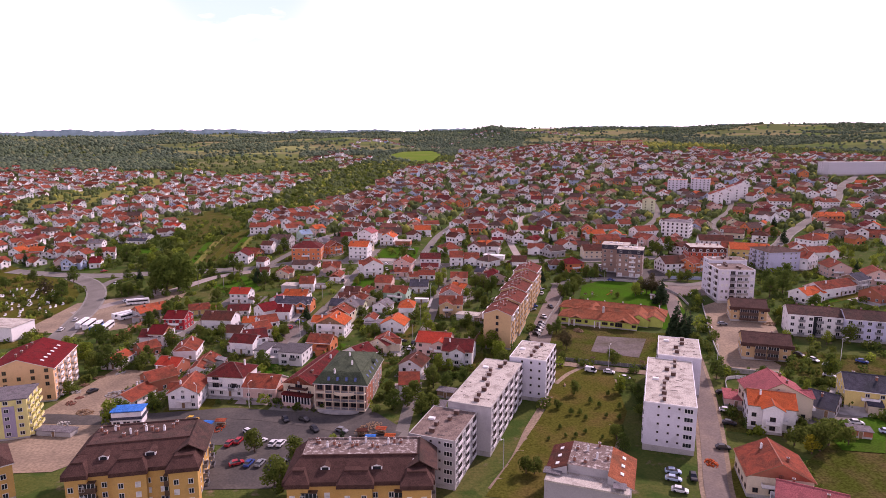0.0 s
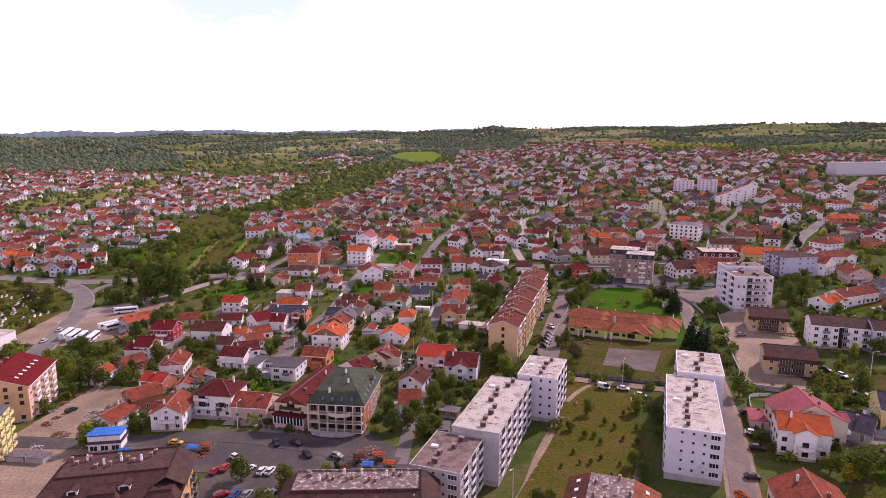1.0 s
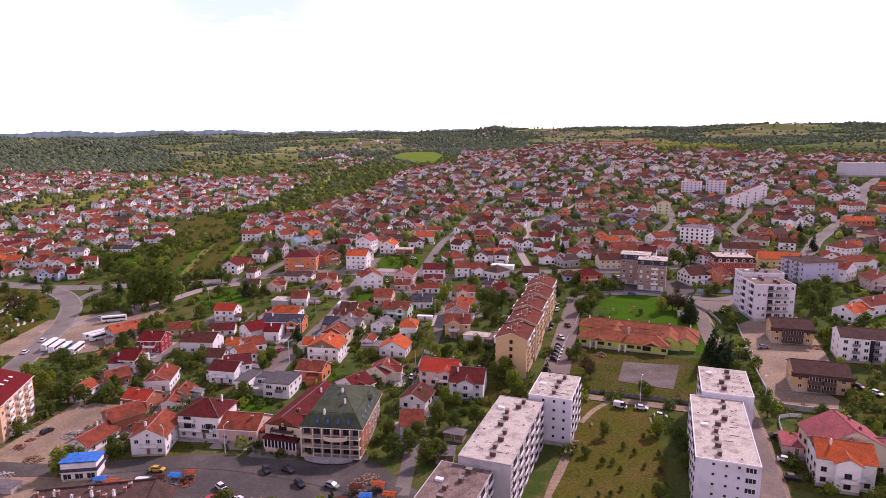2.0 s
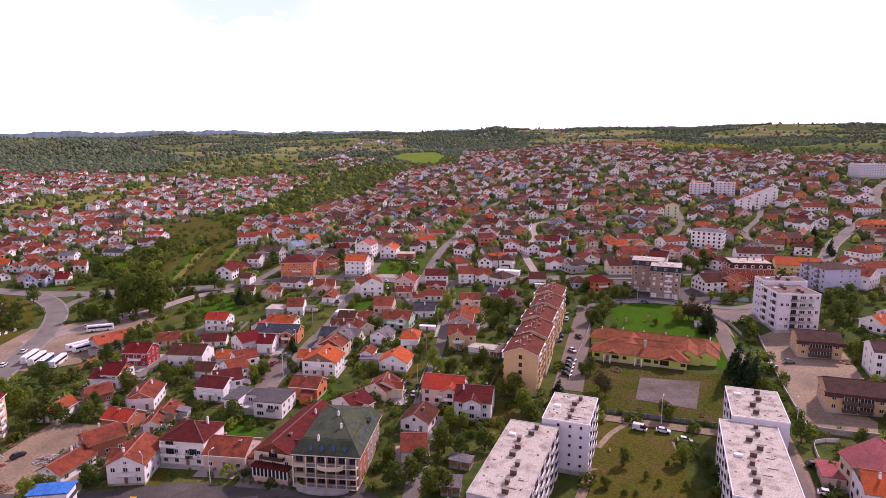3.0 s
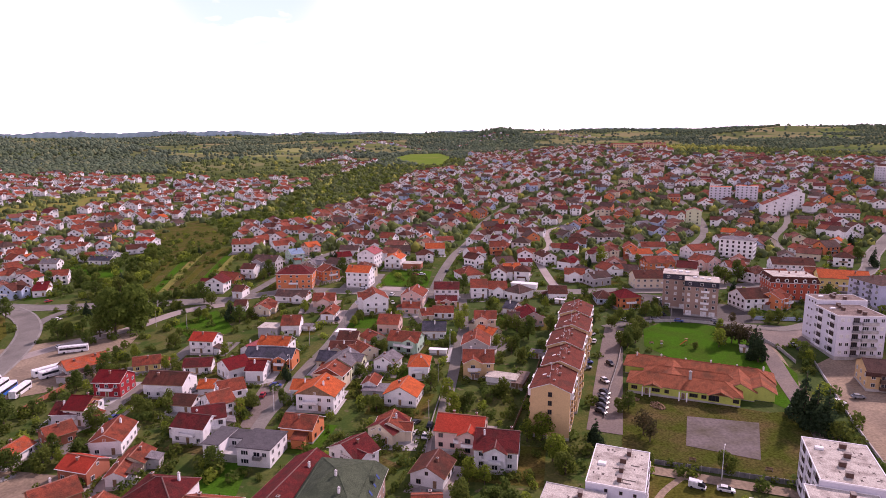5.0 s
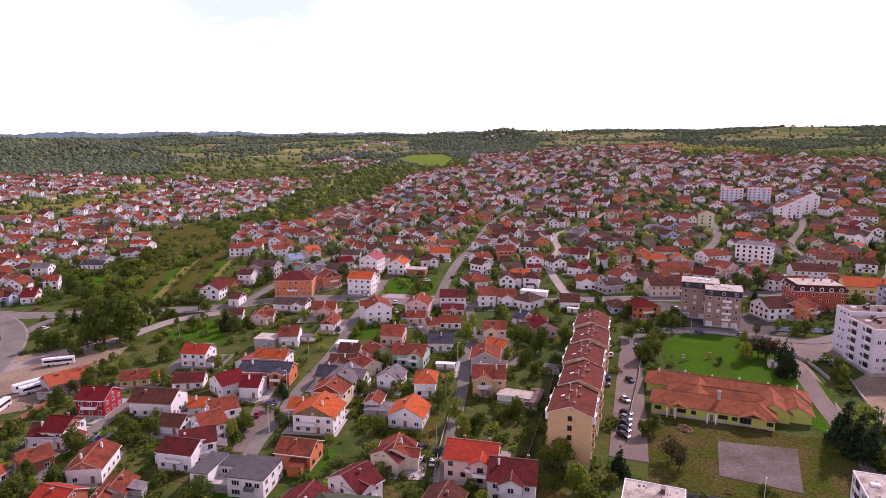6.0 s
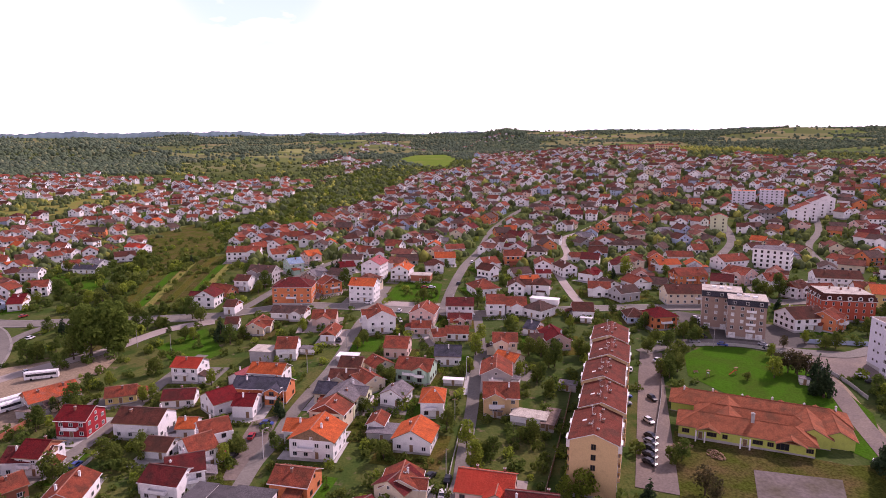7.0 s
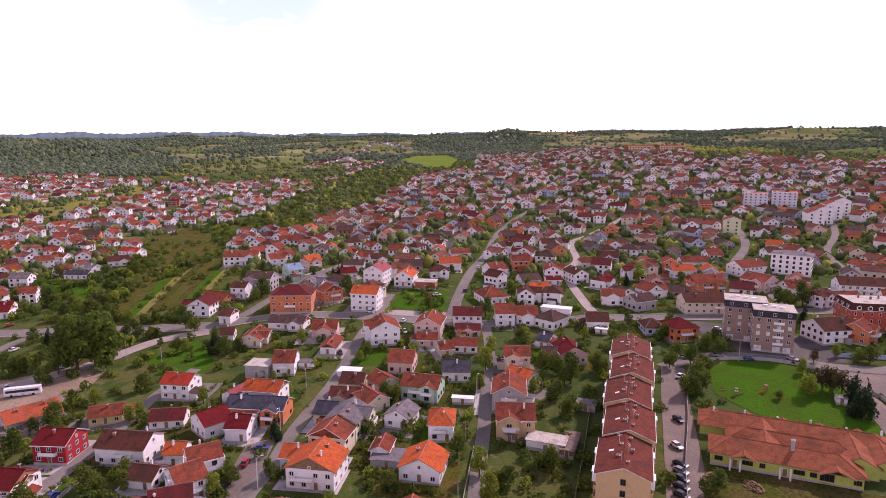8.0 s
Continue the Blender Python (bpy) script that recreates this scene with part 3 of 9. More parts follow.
def house(x, y, rot, L, span, st, roof, wall, hip=False):
    """A town house: walls with a plinth, roof, chimneys, windows, a door and, where it is tall, a balcony."""
    slope = 0.52
    e = 2.8 * st + 0.4
    storeys = max(1, int(st + 0.3))
    kind = "hipped" if hip else "gabled"
    label = "%s house with a %s %s roof, %s" % (
        {"white": "white rendered", "brick": "bare red brick", "lime": "pale lime rendered"}.get(wall, wall + " rendered"), kind, WORDS.get(roof, roof),
        {1: "single-storey", 2: "two-storey", 3: "three-storey", 4: "four-storey"}.get(storeys, "tall"))
    h = thing("house", x, y, rot, label, "house", "houses of the town")
    TAKEN.append((x, y, max(L, span) * 0.62 + 1.0))
    YARDS.append((x, y, rot, L, span))
    part("wall", body_mesh(L, span, e, slope, hip, WALLS[wall]), h)
    trim = M_FRAME if RNG.random() < 0.5 else M_WOOD
    rm = [ROOFS[roof], trim, M_RIDGETILE if roof in ("tile", "orange", "bright", "faded", "rust") else M_RIDGEDARK if roof in ("brown", "maroon", "umber") else ROOFS[roof]]
    part("roof", hip_roof(L, span, e, rm) if hip else gable_roof(L, span, e, rm, slope), h)
    for k in range(1 + (L > 11)):
        cx, cy = (k - 0.5 * (L > 11)) * L * 0.5 + RNG.uniform(-0.8, 0.8), RNG.choice((-1, 1)) * span * 0.16
        zz = e + (min(span / 2, L / 2) if hip else span / 2) * slope - abs(cy) * slope
        part("chimney", RNG.choice(CHIMNEYS), h, at=pose(cx, cy, zz - 0.1))
    dark = RNG.random() < 0.3
    south = min(range(4), key=lambda s: math.cos(radians(rot - 90 + 90 * s) - radians(-90)) * -1)
    for side in range(4):
        if side == (south + 2) % 4:
            continue
        length = L if side in (0, 2) else span
        n = max(1, int(length / 3.1))
        for f in range(storeys):
            z = 1.75 + 2.8 * f
            if z + 0.9 > e:
                continue
            for k in range(n):
                u = (k + 0.5) / n * length - length / 2
                if f == 0 and side == south and k == n // 2:
                    part("door", DOOR, h, at=face_pose(side, u, 0.5, L, span))
                    continue
                if RNG.random() < 0.14:
                    continue
                part("window", window_mesh(1.3 if length / n > 2.6 else 0.9, 1.3, dark), h, at=face_pose(side, u, z, L, span))
        if side in (1, 3) and not hip and span > 7.5:
            part("window", window_mesh(0.9, 1.0, dark), h, at=face_pose(side, 0, e + 0.55, L, span))
    if not hip and L > 8.5 and WRNG.random() < 0.42:
        w, out = min(L * 0.55, WRNG.uniform(4.6, 6.4)), WRNG.uniform(1.0, 2.4)
        reach = out + span / 2
        side = 0 if south in (0, 1, 3) else 2
        at = face_pose(side, WRNG.choice((-1, 0, 1)) * (L - w) * 0.38, 0, L, span) @ pose(0, -out + reach / 2, 0, 0, 0, 90)
        part("wing", body_mesh(reach, w, e, slope, False, WALLS[wall]), h, at=at)
        part("wing_roof", gable_roof(reach, w, e, rm, slope), h, at=at)
        for f in range(storeys):
            part("window", window_mesh(1.6, 1.4, dark), h, at=at @ face_pose(3, 0, 1.75 + 2.8 * f, reach, w))
        if storeys > 1:
            part("balcony", BALCONY[3.6], h, at=at @ face_pose(3, 0, 3.1, reach, w))
    if HRNG.random() < 0.4:
        side = HRNG.choice([s for s in range(4) if s != (south + 2) % 4])
        aw, ad, ah = HRNG.uniform(3.0, 5.0), HRNG.uniform(2.2, 3.6), HRNG.uniform(2.3, 2.9)
        bb = Build()
        bb.box(-aw / 2, aw / 2, -ad, 0.05, -2.5, ah, skip=("b",))
        at = face_pose(side, HRNG.uniform(-0.25, 0.25) * (L if side in (0, 2) else span), 0, L, span)
        part("annex", bb.mesh("annex", [WALLS[HRNG.choice((wall, wall, "brick", "grey", "cream"))]]), h, at=at)
        bb = Build()
        o = 0.35
        p = [(-aw / 2 - o, -ad - o, ah + 0.03), (aw / 2 + o, -ad - o, ah + 0.03), (aw / 2 + o, 0.0, ah + 1.0), (-aw / 2 - o, 0.0, ah + 1.0)]
        q = [(x1, y1, z1 + 0.14) for x1, y1, z1 in p]
        bb.face(q)
        bb.face(p[::-1])
        for i in range(4):
            j = (i + 1) % 4
            bb.face([p[i], p[j], q[j], q[i]])
        part("annex_roof", bb.mesh("annex_roof", [ROOFS[HRNG.choice((roof, roof, "tile", "pewter", "umber"))]]), h, at=at)
    if not hip and HRNG.random() < 0.3:
        m = HRNG.choice((M_WOOD, WALLS["brick"], ROOFS["tile"]))
        for s in (1, 3):
            bb = Build()
            y1, z1 = span / 2 - 0.1, e + 0.06
            f = [(-y1, -0.035, z1), (y1, -0.035, z1), (0, -0.035, z1 + y1 * slope)]
            g = [(x2, 0.01, z2) for x2, _, z2 in f]
            bb.face(f)
            for i in range(3):
                j = (i + 1) % 3
                bb.face([g[i], g[j], f[j], f[i]])
            part("gable_panel", bb.mesh("gable_panel", [m]), h, at=face_pose(s, 0, 0, L, span))
    if storeys >= 2:
        length = L if south in (0, 2) else span
        w = 5.0 if length > 9 else (3.6 if length > 6 else 2.4)
        part("balcony", BALCONY[w], h, at=face_pose(south, RNG.uniform(-0.15, 0.15) * length, 3.1, L, span))
        w2 = RNG.choice((1, 3))
        if RNG.random() < 0.4:
            part("balcony", BALCONY[3.6], h, at=face_pose(w2, 0, 3.1, L, span))
    return h


# ---- roads, yards and lawns ----
MEADOWS = [
    [(-181, 422), (-199, 485), (-180, 505), (-167, 541), (-160, 549), (-148, 497), (-141, 451), (-148, 429), (-157, 410)],
    [(-258, 475), (-277, 504), (-248, 504), (-219, 478), (-216, 456), (-231, 454)],
]
LAYER = [0]


def draped(name, poly, m, label, category, dz=0.06, cell=7.0, kind="structure"):
    """A yard or lawn laid over the ground."""
    LAYER[0] += 1
    dz += 0.004 * (LAYER[0] % 30)
    bm = bmesh.new()
    bm.faces.new([bm.verts.new((px, py, 0)) for px, py in poly])
    xs, ys = [p[0] for p in poly], [p[1] for p in poly]
    for axis, lo, hi in ((0, min(xs), max(xs)), (1, min(ys), max(ys))):
        c = lo + cell
        while c < hi:
            co, no = [0, 0, 0], [0, 0, 0]
            co[axis], no[axis] = c, 1
            bmesh.ops.bisect_plane(bm, geom=bm.verts[:] + bm.edges[:] + bm.faces[:], plane_co=co, plane_no=no)
            c += cell
    bm.normal_update()
    if sum(f.normal.z for f in bm.faces) < 0:
        bmesh.ops.reverse_faces(bm, faces=bm.faces[:])
    for v in bm.verts:
        v.co.z = land(v.co.x, v.co.y) + dz
    me = bpy.data.meshes.new(name)
    bm.to_mesh(me)
    me.materials.append(m)
    return tagged(new(name, me), label, category, kind=kind)


def curve_points(pts, step=3.0):
    p = [np.array(q, float) for q in pts]
    p = [2 * p[0] - p[1]] + p + [2 * p[-1] - p[-2]]
    out = []
    for k in range(1, len(p) - 2):
        n = max(2, int(np.linalg.norm(p[k + 1] - p[k]) / step))
        for j in range(n):
            t = j / n
            out.append(0.5 * (2 * p[k] + (p[k + 1] - p[k - 1]) * t + (2 * p[k - 1] - 5 * p[k] + 4 * p[k + 1] - p[k + 2]) * t * t + (3 * p[k] - p[k - 1] - 3 * p[k + 1] + p[k + 2]) * t ** 3))
    return np.array(out + [p[-2]])



def strip(name, pts, width, m, dz, offset=0.0, label="", category="", thick=0.0):
    c = curve_points(pts)
    d = np.gradient(c, axis=0)
    d /= np.linalg.norm(d, axis=1)[:, None]
    nrm = np.stack([-d[:, 1], d[:, 0]], 1)
    cols = [c + nrm * (offset + width * s) for s in (-0.5, 0, 0.5)]
    v, f = [], []
    for row in cols:
        z = lands(row[:, 0], row[:, 1]) + dz
        v += [(a, b, h) for (a, b), h in zip(row.tolist(), z.tolist())]
    n = len(c)
    for s in range(2):
        for k in range(n - 1):
            f.append((s * n + k + 1, s * n + k, (s + 1) * n + k, (s + 1) * n + k + 1)[::-1])
    if thick:
        for s in (0, 2):
            k0 = len(v)
            v += [(a, b, h - thick - 0.1) for a, b, h in v[s * n:(s + 1) * n]]
            for k in range(n - 1):
                q = (s * n + k, s * n + k + 1, k0 + k + 1, k0 + k)
                f.append(q if s == 2 else q[::-1])
    ob = new(name, mesh_of(name, v, f, [m]))
    return tagged(ob, label, category, kind="structure")


def road(pts, width, m=None, kerb=False, label="worn grey asphalt street between the houses"):
    LAYER[0] += 1
    strip("road", pts, width, m or M_ASPH, 0.16 + 0.004 * (LAYER[0] % 30), label=label, category="road")
    c = curve_points(pts, 4.0)
    ROADS.extend((a, b, width / 2) for a, b in c.tolist())
    if kerb:
        for s in (-1, 1):
            strip("pavement", pts, 1.0, M_PAVE, 0.30, s * (width / 2 + 0.5), "grey concrete pavement with a raised kerb", "pavement", 0.2)


def near_any(x, y, places, pad=0.0):
    for a, b, r in places.near(x, y):
        if (x - a) ** 2 + (y - b) ** 2 < (r + pad) ** 2:
            return True
    return False


def inside(x, y, poly):
    hit, j = False, len(poly) - 1
    for i in range(len(poly)):
        (xi, yi), (xj, yj) = poly[i], poly[j]
        if (yi > y) != (yj > y) and x < (xj - xi) * (y - yi) / (yj - yi) + xi:
            hit = not hit
        j = i
    return hit


# brighter green for the ridge field, its patch of sunlight put into the colour
M_SUNFIELD = mat("sunlit_pasture", (0.12, 0.19, 0.03), 0.97, 0.2, 0.02, 0.6, 0.2, second=(0.17, 0.20, 0.05), amount=0.5, world_space=True, rnd=0.02, spec=0.0)
M_COURT = mat("court_asphalt", (0.165, 0.138, 0.128), 0.95, 0.2, 0.16, 1.1, 0.3, second=(0.11, 0.095, 0.07), amount=0.8, world_space=True, rnd=0.02, spec=0.05)
M_WORN = mat("worn_asphalt", (0.165, 0.132, 0.115), 0.92, 0.18, 0.12, 1.6, 0.25, second=(0.225, 0.175, 0.14), amount=0.6, world_space=True, rnd=0.02)
RSTREET = [(62, 110), (70.9, 142.6), (76.6, 158.2), (83.6, 177.1), (91.3, 200.4), (98.3, 224.7), (106.6, 254.9), (114, 285), (122, 315), (124, 345)]
road([(-12, 178), (-10, 205), (-9, 235), (-7, 267), (-3, 301), (-1, 324), (2, 347), (3, 370), (3, 396)], 4.2)
road([(-66, 258), (-65.4, 270), (-63.2, 282), (-62.3, 297), (-60.3, 311), (-57.5, 325), (-55.7, 336), (-53.7, 356), (-51.8, 382), (-49, 400), (-44, 440)], 4.6)
road([(-122, 400), (-90, 410), (-66, 408), (-39, 403), (-17, 398), (3, 395), (30, 398), (56, 402), (88, 404), (114, 403), (150, 410)], 7.0, kerb=True)
road([(-15, 399), (-12, 410), (-8, 441), (0, 488), (12, 538), (29, 633), (60, 720), (110, 800)], 5.5)
road([(57, 403), (55, 422), (55, 466), (57, 493), (71, 525), (79, 585), (101, 618), (150, 690)], 5.0, M_GRAVEL, label="pale dusty lane winding uphill")
road([(150, 410), (160, 460), (167, 508), (205, 574), (228, 653), (240, 760)], 6.0)
road([(215, 440), (240, 532), (285, 598), (330, 690)], 5.0)
road([(150, 410), (195, 414), (239, 431), (276, 478), (321, 527), (383, 592), (451, 685), (540, 780), (624, 893)], 7.5, M_ASPH, kerb=True, label="broad grey main road climbing the hill")
road([(-132, 240), (-123, 272), (-119, 297), (-117, 331), (-112, 352)], 5.0)
road([(-196, 320), (-188, 329), (-181, 338), (-173, 346), (-156, 362), (-148, 375), (-139, 385), (-122, 392)], 7.5, M_GRAVEL, label="pale gravel road beside the bus yard")
road([(-300, 425), (-270, 414), (-243, 406), (-224, 402), (-198, 401), (-160, 399), (-122, 399)], 8.0, M_ASPH, kerb=True, label="asphalt road with white hatching")
road([(-160, 215), (-169, 246), (-178, 275), (-185, 303), (-194, 335), (-207, 364), (-224, 386), (-243, 402)], 9.0, M_ASPH, kerb=True, label="curving asphalt road with raised kerbs")
road([(-122, 399), (-113, 412), (-106, 436), (-96, 470), (-60, 540), (-20, 640)], 5.5)
road([(-135, 196), (-110, 194), (-73, 197), (-45, 191), (-13, 178)], 7.0, M_ASPHD, label="dark asphalt street in front of the shops")
strip("verge", RSTREET, 8.4, M_DIRT, 0.10, 0.0, "dusty trodden verge along the street", "verge")
road(RSTREET, 6.0, M_WORN, label="worn brown-grey street between apartment blocks")
road([(66, 345), (90, 356), (112, 352), (124, 345), (142, 338), (160, 345)], 6.0, label="street curving round the playground")
road([(-330, 520), (-290, 560), (-270, 640), (-255, 720), (-240, 800), (-300, 900)], 5.0)
road([(-420, 700), (-350, 760), (-300, 900), (-250, 1000)], 5.0)

road([(-207, 364), (-210, 380), (-206, 394), (-192, 400)], 6.0, label="asphalt slip road at the junction")
draped("lawn", [(-330, 455), (-282, 421), (-234, 386), (-215, 360), (-205, 330), (-196, 300), (-186, 270), (-215, 262), (-330, 330)], M_DRYLAWN, "rough grass slope of the cemetery", "lawn", dz=0.02)
draped("car_park", [(37, 255), (47, 251), (66, 318), (74, 344), (66, 346), (59, 325)], M_WORN, "worn asphalt parking strip beside the terrace", "car park")
draped("lawn", [(76, 322), (82, 342), (95, 352), (108, 348), (121, 338), (124, 318), (121, 290), (112, 272), (104, 262)], M_LAWN, "bright green playground lawn", "lawn", dz=0.02)
draped("lawn", [(50, 262), (57, 283), (96, 262), (112, 262), (104, 232), (92, 222), (44, 241)], M_GARDEN, "mown grass round the sports court", "lawn", dz=0.02)
draped("sports_court", [(63.2, 243.8), (70.2, 261.2), (90, 255.5), (80.3, 235.0)], M_COURT, "cracked stained asphalt sports court", "sports court", dz=0.12)
draped("lawn", [(42, 232), (66, 223), (62, 190), (48, 160), (40, 140), (12, 146), (24, 170), (38, 198)], M_DRYLAWN, "dry patchy lawn between the apartment blocks", "lawn", dz=0.02)
strip("path", [(40, 234), (42.5, 214), (36, 198), (28, 180), (22, 164), (14, 149)], 2.6, M_DIRT, 0.12, 0.0, "trodden dirt path along the blocks", "path")
strip("path", [(43, 214), (49, 222), (56, 228)], 1.8, M_DIRT, 0.128, 0.0, "trodden dirt path across the lawn", "path")
draped("path", [(44, 232), (94, 212), (95, 216), (45, 236)], M_DIRT, "narrow lane beside the lawn", "path", dz=0.12)
strip("path", [(64.5, 216), (60.5, 200), (56, 184), (52, 166)], 3.0, M_DIRT, 0.12, 0.0, "trodden path along the white block", "path")
draped("car_park", [(-72, 152), (-66, 176), (-100, 178), (-98, 198), (-73, 202), (-45, 197), (-24, 199), (-10, 182), (2, 172), (-9, 150), (-30, 152)], M_ASPHD, "dark asphalt market square and car park", "car park", dz=0.03)
draped("yard", [(-150, 160), (-138, 196), (-132, 240), (-112, 236), (-100, 200), (-96, 178), (-110, 162)], M_DIRT, "bare dusty building yard", "yard", dz=0.02)
draped("yard", [(-205, 292), (-205, 340), (-175, 352), (-150, 330), (-140, 300), (-170, 285)], M_DIRT, "dusty bus yard", "yard", dz=0.02)
draped("yard", [(108, 220), (118, 252), (132, 298), (150, 310), (162, 296), (150, 262), (140, 236), (124, 213)], M_DIRT, "sandy unpaved yard beside the road", "yard", dz=0.02)
draped("car_park", [(122, 318), (132, 345), (158, 338), (146, 316)], M_WORN, "pale asphalt apron beside the white tower", "car park")
draped("car_park", [(98, 350), (104, 372), (84, 392), (100, 398), (140, 372), (138, 346)], M_ASPHD, "asphalt round the dark apartment building", "car park")
draped("yard", [(-8, 396), (-48, 402), (-46, 416), (-10, 410)], M_GRAVEL, "pale yard with parked vans", "yard")
draped("garden", [(-58, 352), (-50, 384), (-30, 380), (-34, 350)], M_LAWN, "green garden lawn", "lawn", dz=0.02)
draped("garden", [(-44, 418), (-38, 450), (-14, 446), (-16, 414)], M_LAWN, "open grass plot", "lawn", dz=0.02)
draped("garden", [(-90, 210), (-70, 245), (-62, 240), (-60, 212)], M_LAWN, "green back garden", "lawn", dz=0.02)
draped("garden", [(135, 180), (128, 240), (172, 225), (190, 190), (170, 150), (110, 130), (92, 150)], M_GARDEN, "green lawn by the terraces", "lawn", dz=0.02)
draped("yard", [(-72, 262), (-74, 280), (-74, 295), (-66, 299), (-65.5, 285), (-66, 262)], M_WORN, "worn asphalt parking yard", "yard", dz=0.05)
draped("garden", [(-137, 363), (-123, 384), (-104, 354), (-110, 345), (-113, 335)], M_LAWN, "green orchard slope", "lawn", dz=0.02)
draped("field", MEADOWS[1], M_LAWN, "green paddock behind the trees", "field", dz=0.02)
for k in range(9):
    t0, t1 = k / 9, (k + 1) / 9 - 0.012
    lo = [(-183 + 40 * t, 416 + 14 * t) for t in (t0, t1)]
    hi = [(-199 + 46 * t, 492 + 56 * t) for t in (t1, t0)]
    draped("field", lo + hi, (M_DRYLAWN, M_GARDEN, M_LAWN, M_FIELD, M_GARDEN)[k % 5], "narrow strip of %s on the slope" % ("dry stubble", "rough grass", "green pasture", "hay meadow", "rough grass")[k % 5], "field", dz=0.02)
RIDGE_FIELD = [(-124, 1513), (-58, 1306), (-13, 1236), (11, 1470), (-20, 1690), (-86, 1720)]
draped("field", RIDGE_FIELD, M_SUNFIELD, "sunlit green field on the ridge", "field", dz=0.6, cell=20)
draped("field", [(-520, 800), (-495, 850), (-479, 1037), (-396, 949), (-450, 908), (-439, 777), (-465, 736)], M_FIELD, "pale meadow between house rows", "field", dz=0.2, cell=15)

draped("field", [(-468, 680), (-427, 745), (-409, 832), (-396, 929), (-435, 1032), (-443, 870), (-474, 801), (-518, 749)], M_FIELD, "pale meadow band between the rows of houses", "field", dz=0.45, cell=15)
draped("yard", [(-160, 326), (-146, 337), (-148, 353), (-152, 360), (-168, 345), (-174, 338)], M_DIRT, "trodden brown soil under the tall trees", "yard", dz=0.05)
draped("field", [(-336, 742), (-318, 754), (-344, 818), (-364, 798)], M_LAWN, "green plot among the western houses", "field", dz=0.3, cell=12)
draped("field", [(-204, 505), (-172, 558), (-260, 716), (-278, 640)], M_GARDEN, "rough grass slope above the thicket", "field", dz=0.25, cell=12)
draped("garden", [(116.8, 177.0), (140.0, 180.0), (124.7, 158.5), (114.4, 161.2)], M_LAWN, "bright green kitchen garden behind the houses", "lawn", dz=0.12)
strip("pavement", [(-22.4, 222.8), (-23.9, 213.9), (-25.5, 204.6)], 2.6, ROOFS["faded"], 0.2, 0.0, "red paved footway beside the guest house", "pavement", 0.15)

# ---- apartment blocks ----
VENT = Build()
VENT.box(-0.7, 0.7, -0.45, 0.45, -0.2, 1.1)
VENT.box(-0.8, 0.8, -0.55, 0.55, 1.1, 1.22, 1)
VENT = VENT.mesh("vent", [mat("vent_brick", (0.115, 0.062, 0.048), 0.9, 0.25, 2.0, 9.0, 0.3), mat("vent_cap", (0.24, 0.20, 0.18), 0.9, 0.2, 1.0, 6.0, 0.2)])
HATCH = Build()
HATCH.box(-0.9, 0.9, -0.6, 0.6, -0.1, 0.5)
HATCH = HATCH.mesh("hatch", [WALLS["white"]])
SOLIDBAL = {}
TOWER_RAIL = balcony_mesh(2.6, 1.0, M_METAL)
M_TAR = mat("tar_patch", (0.13, 0.105, 0.095), 0.85, 0.3, 0.8, 5.0, 0.3, rnd=0.4, spec=0.1)


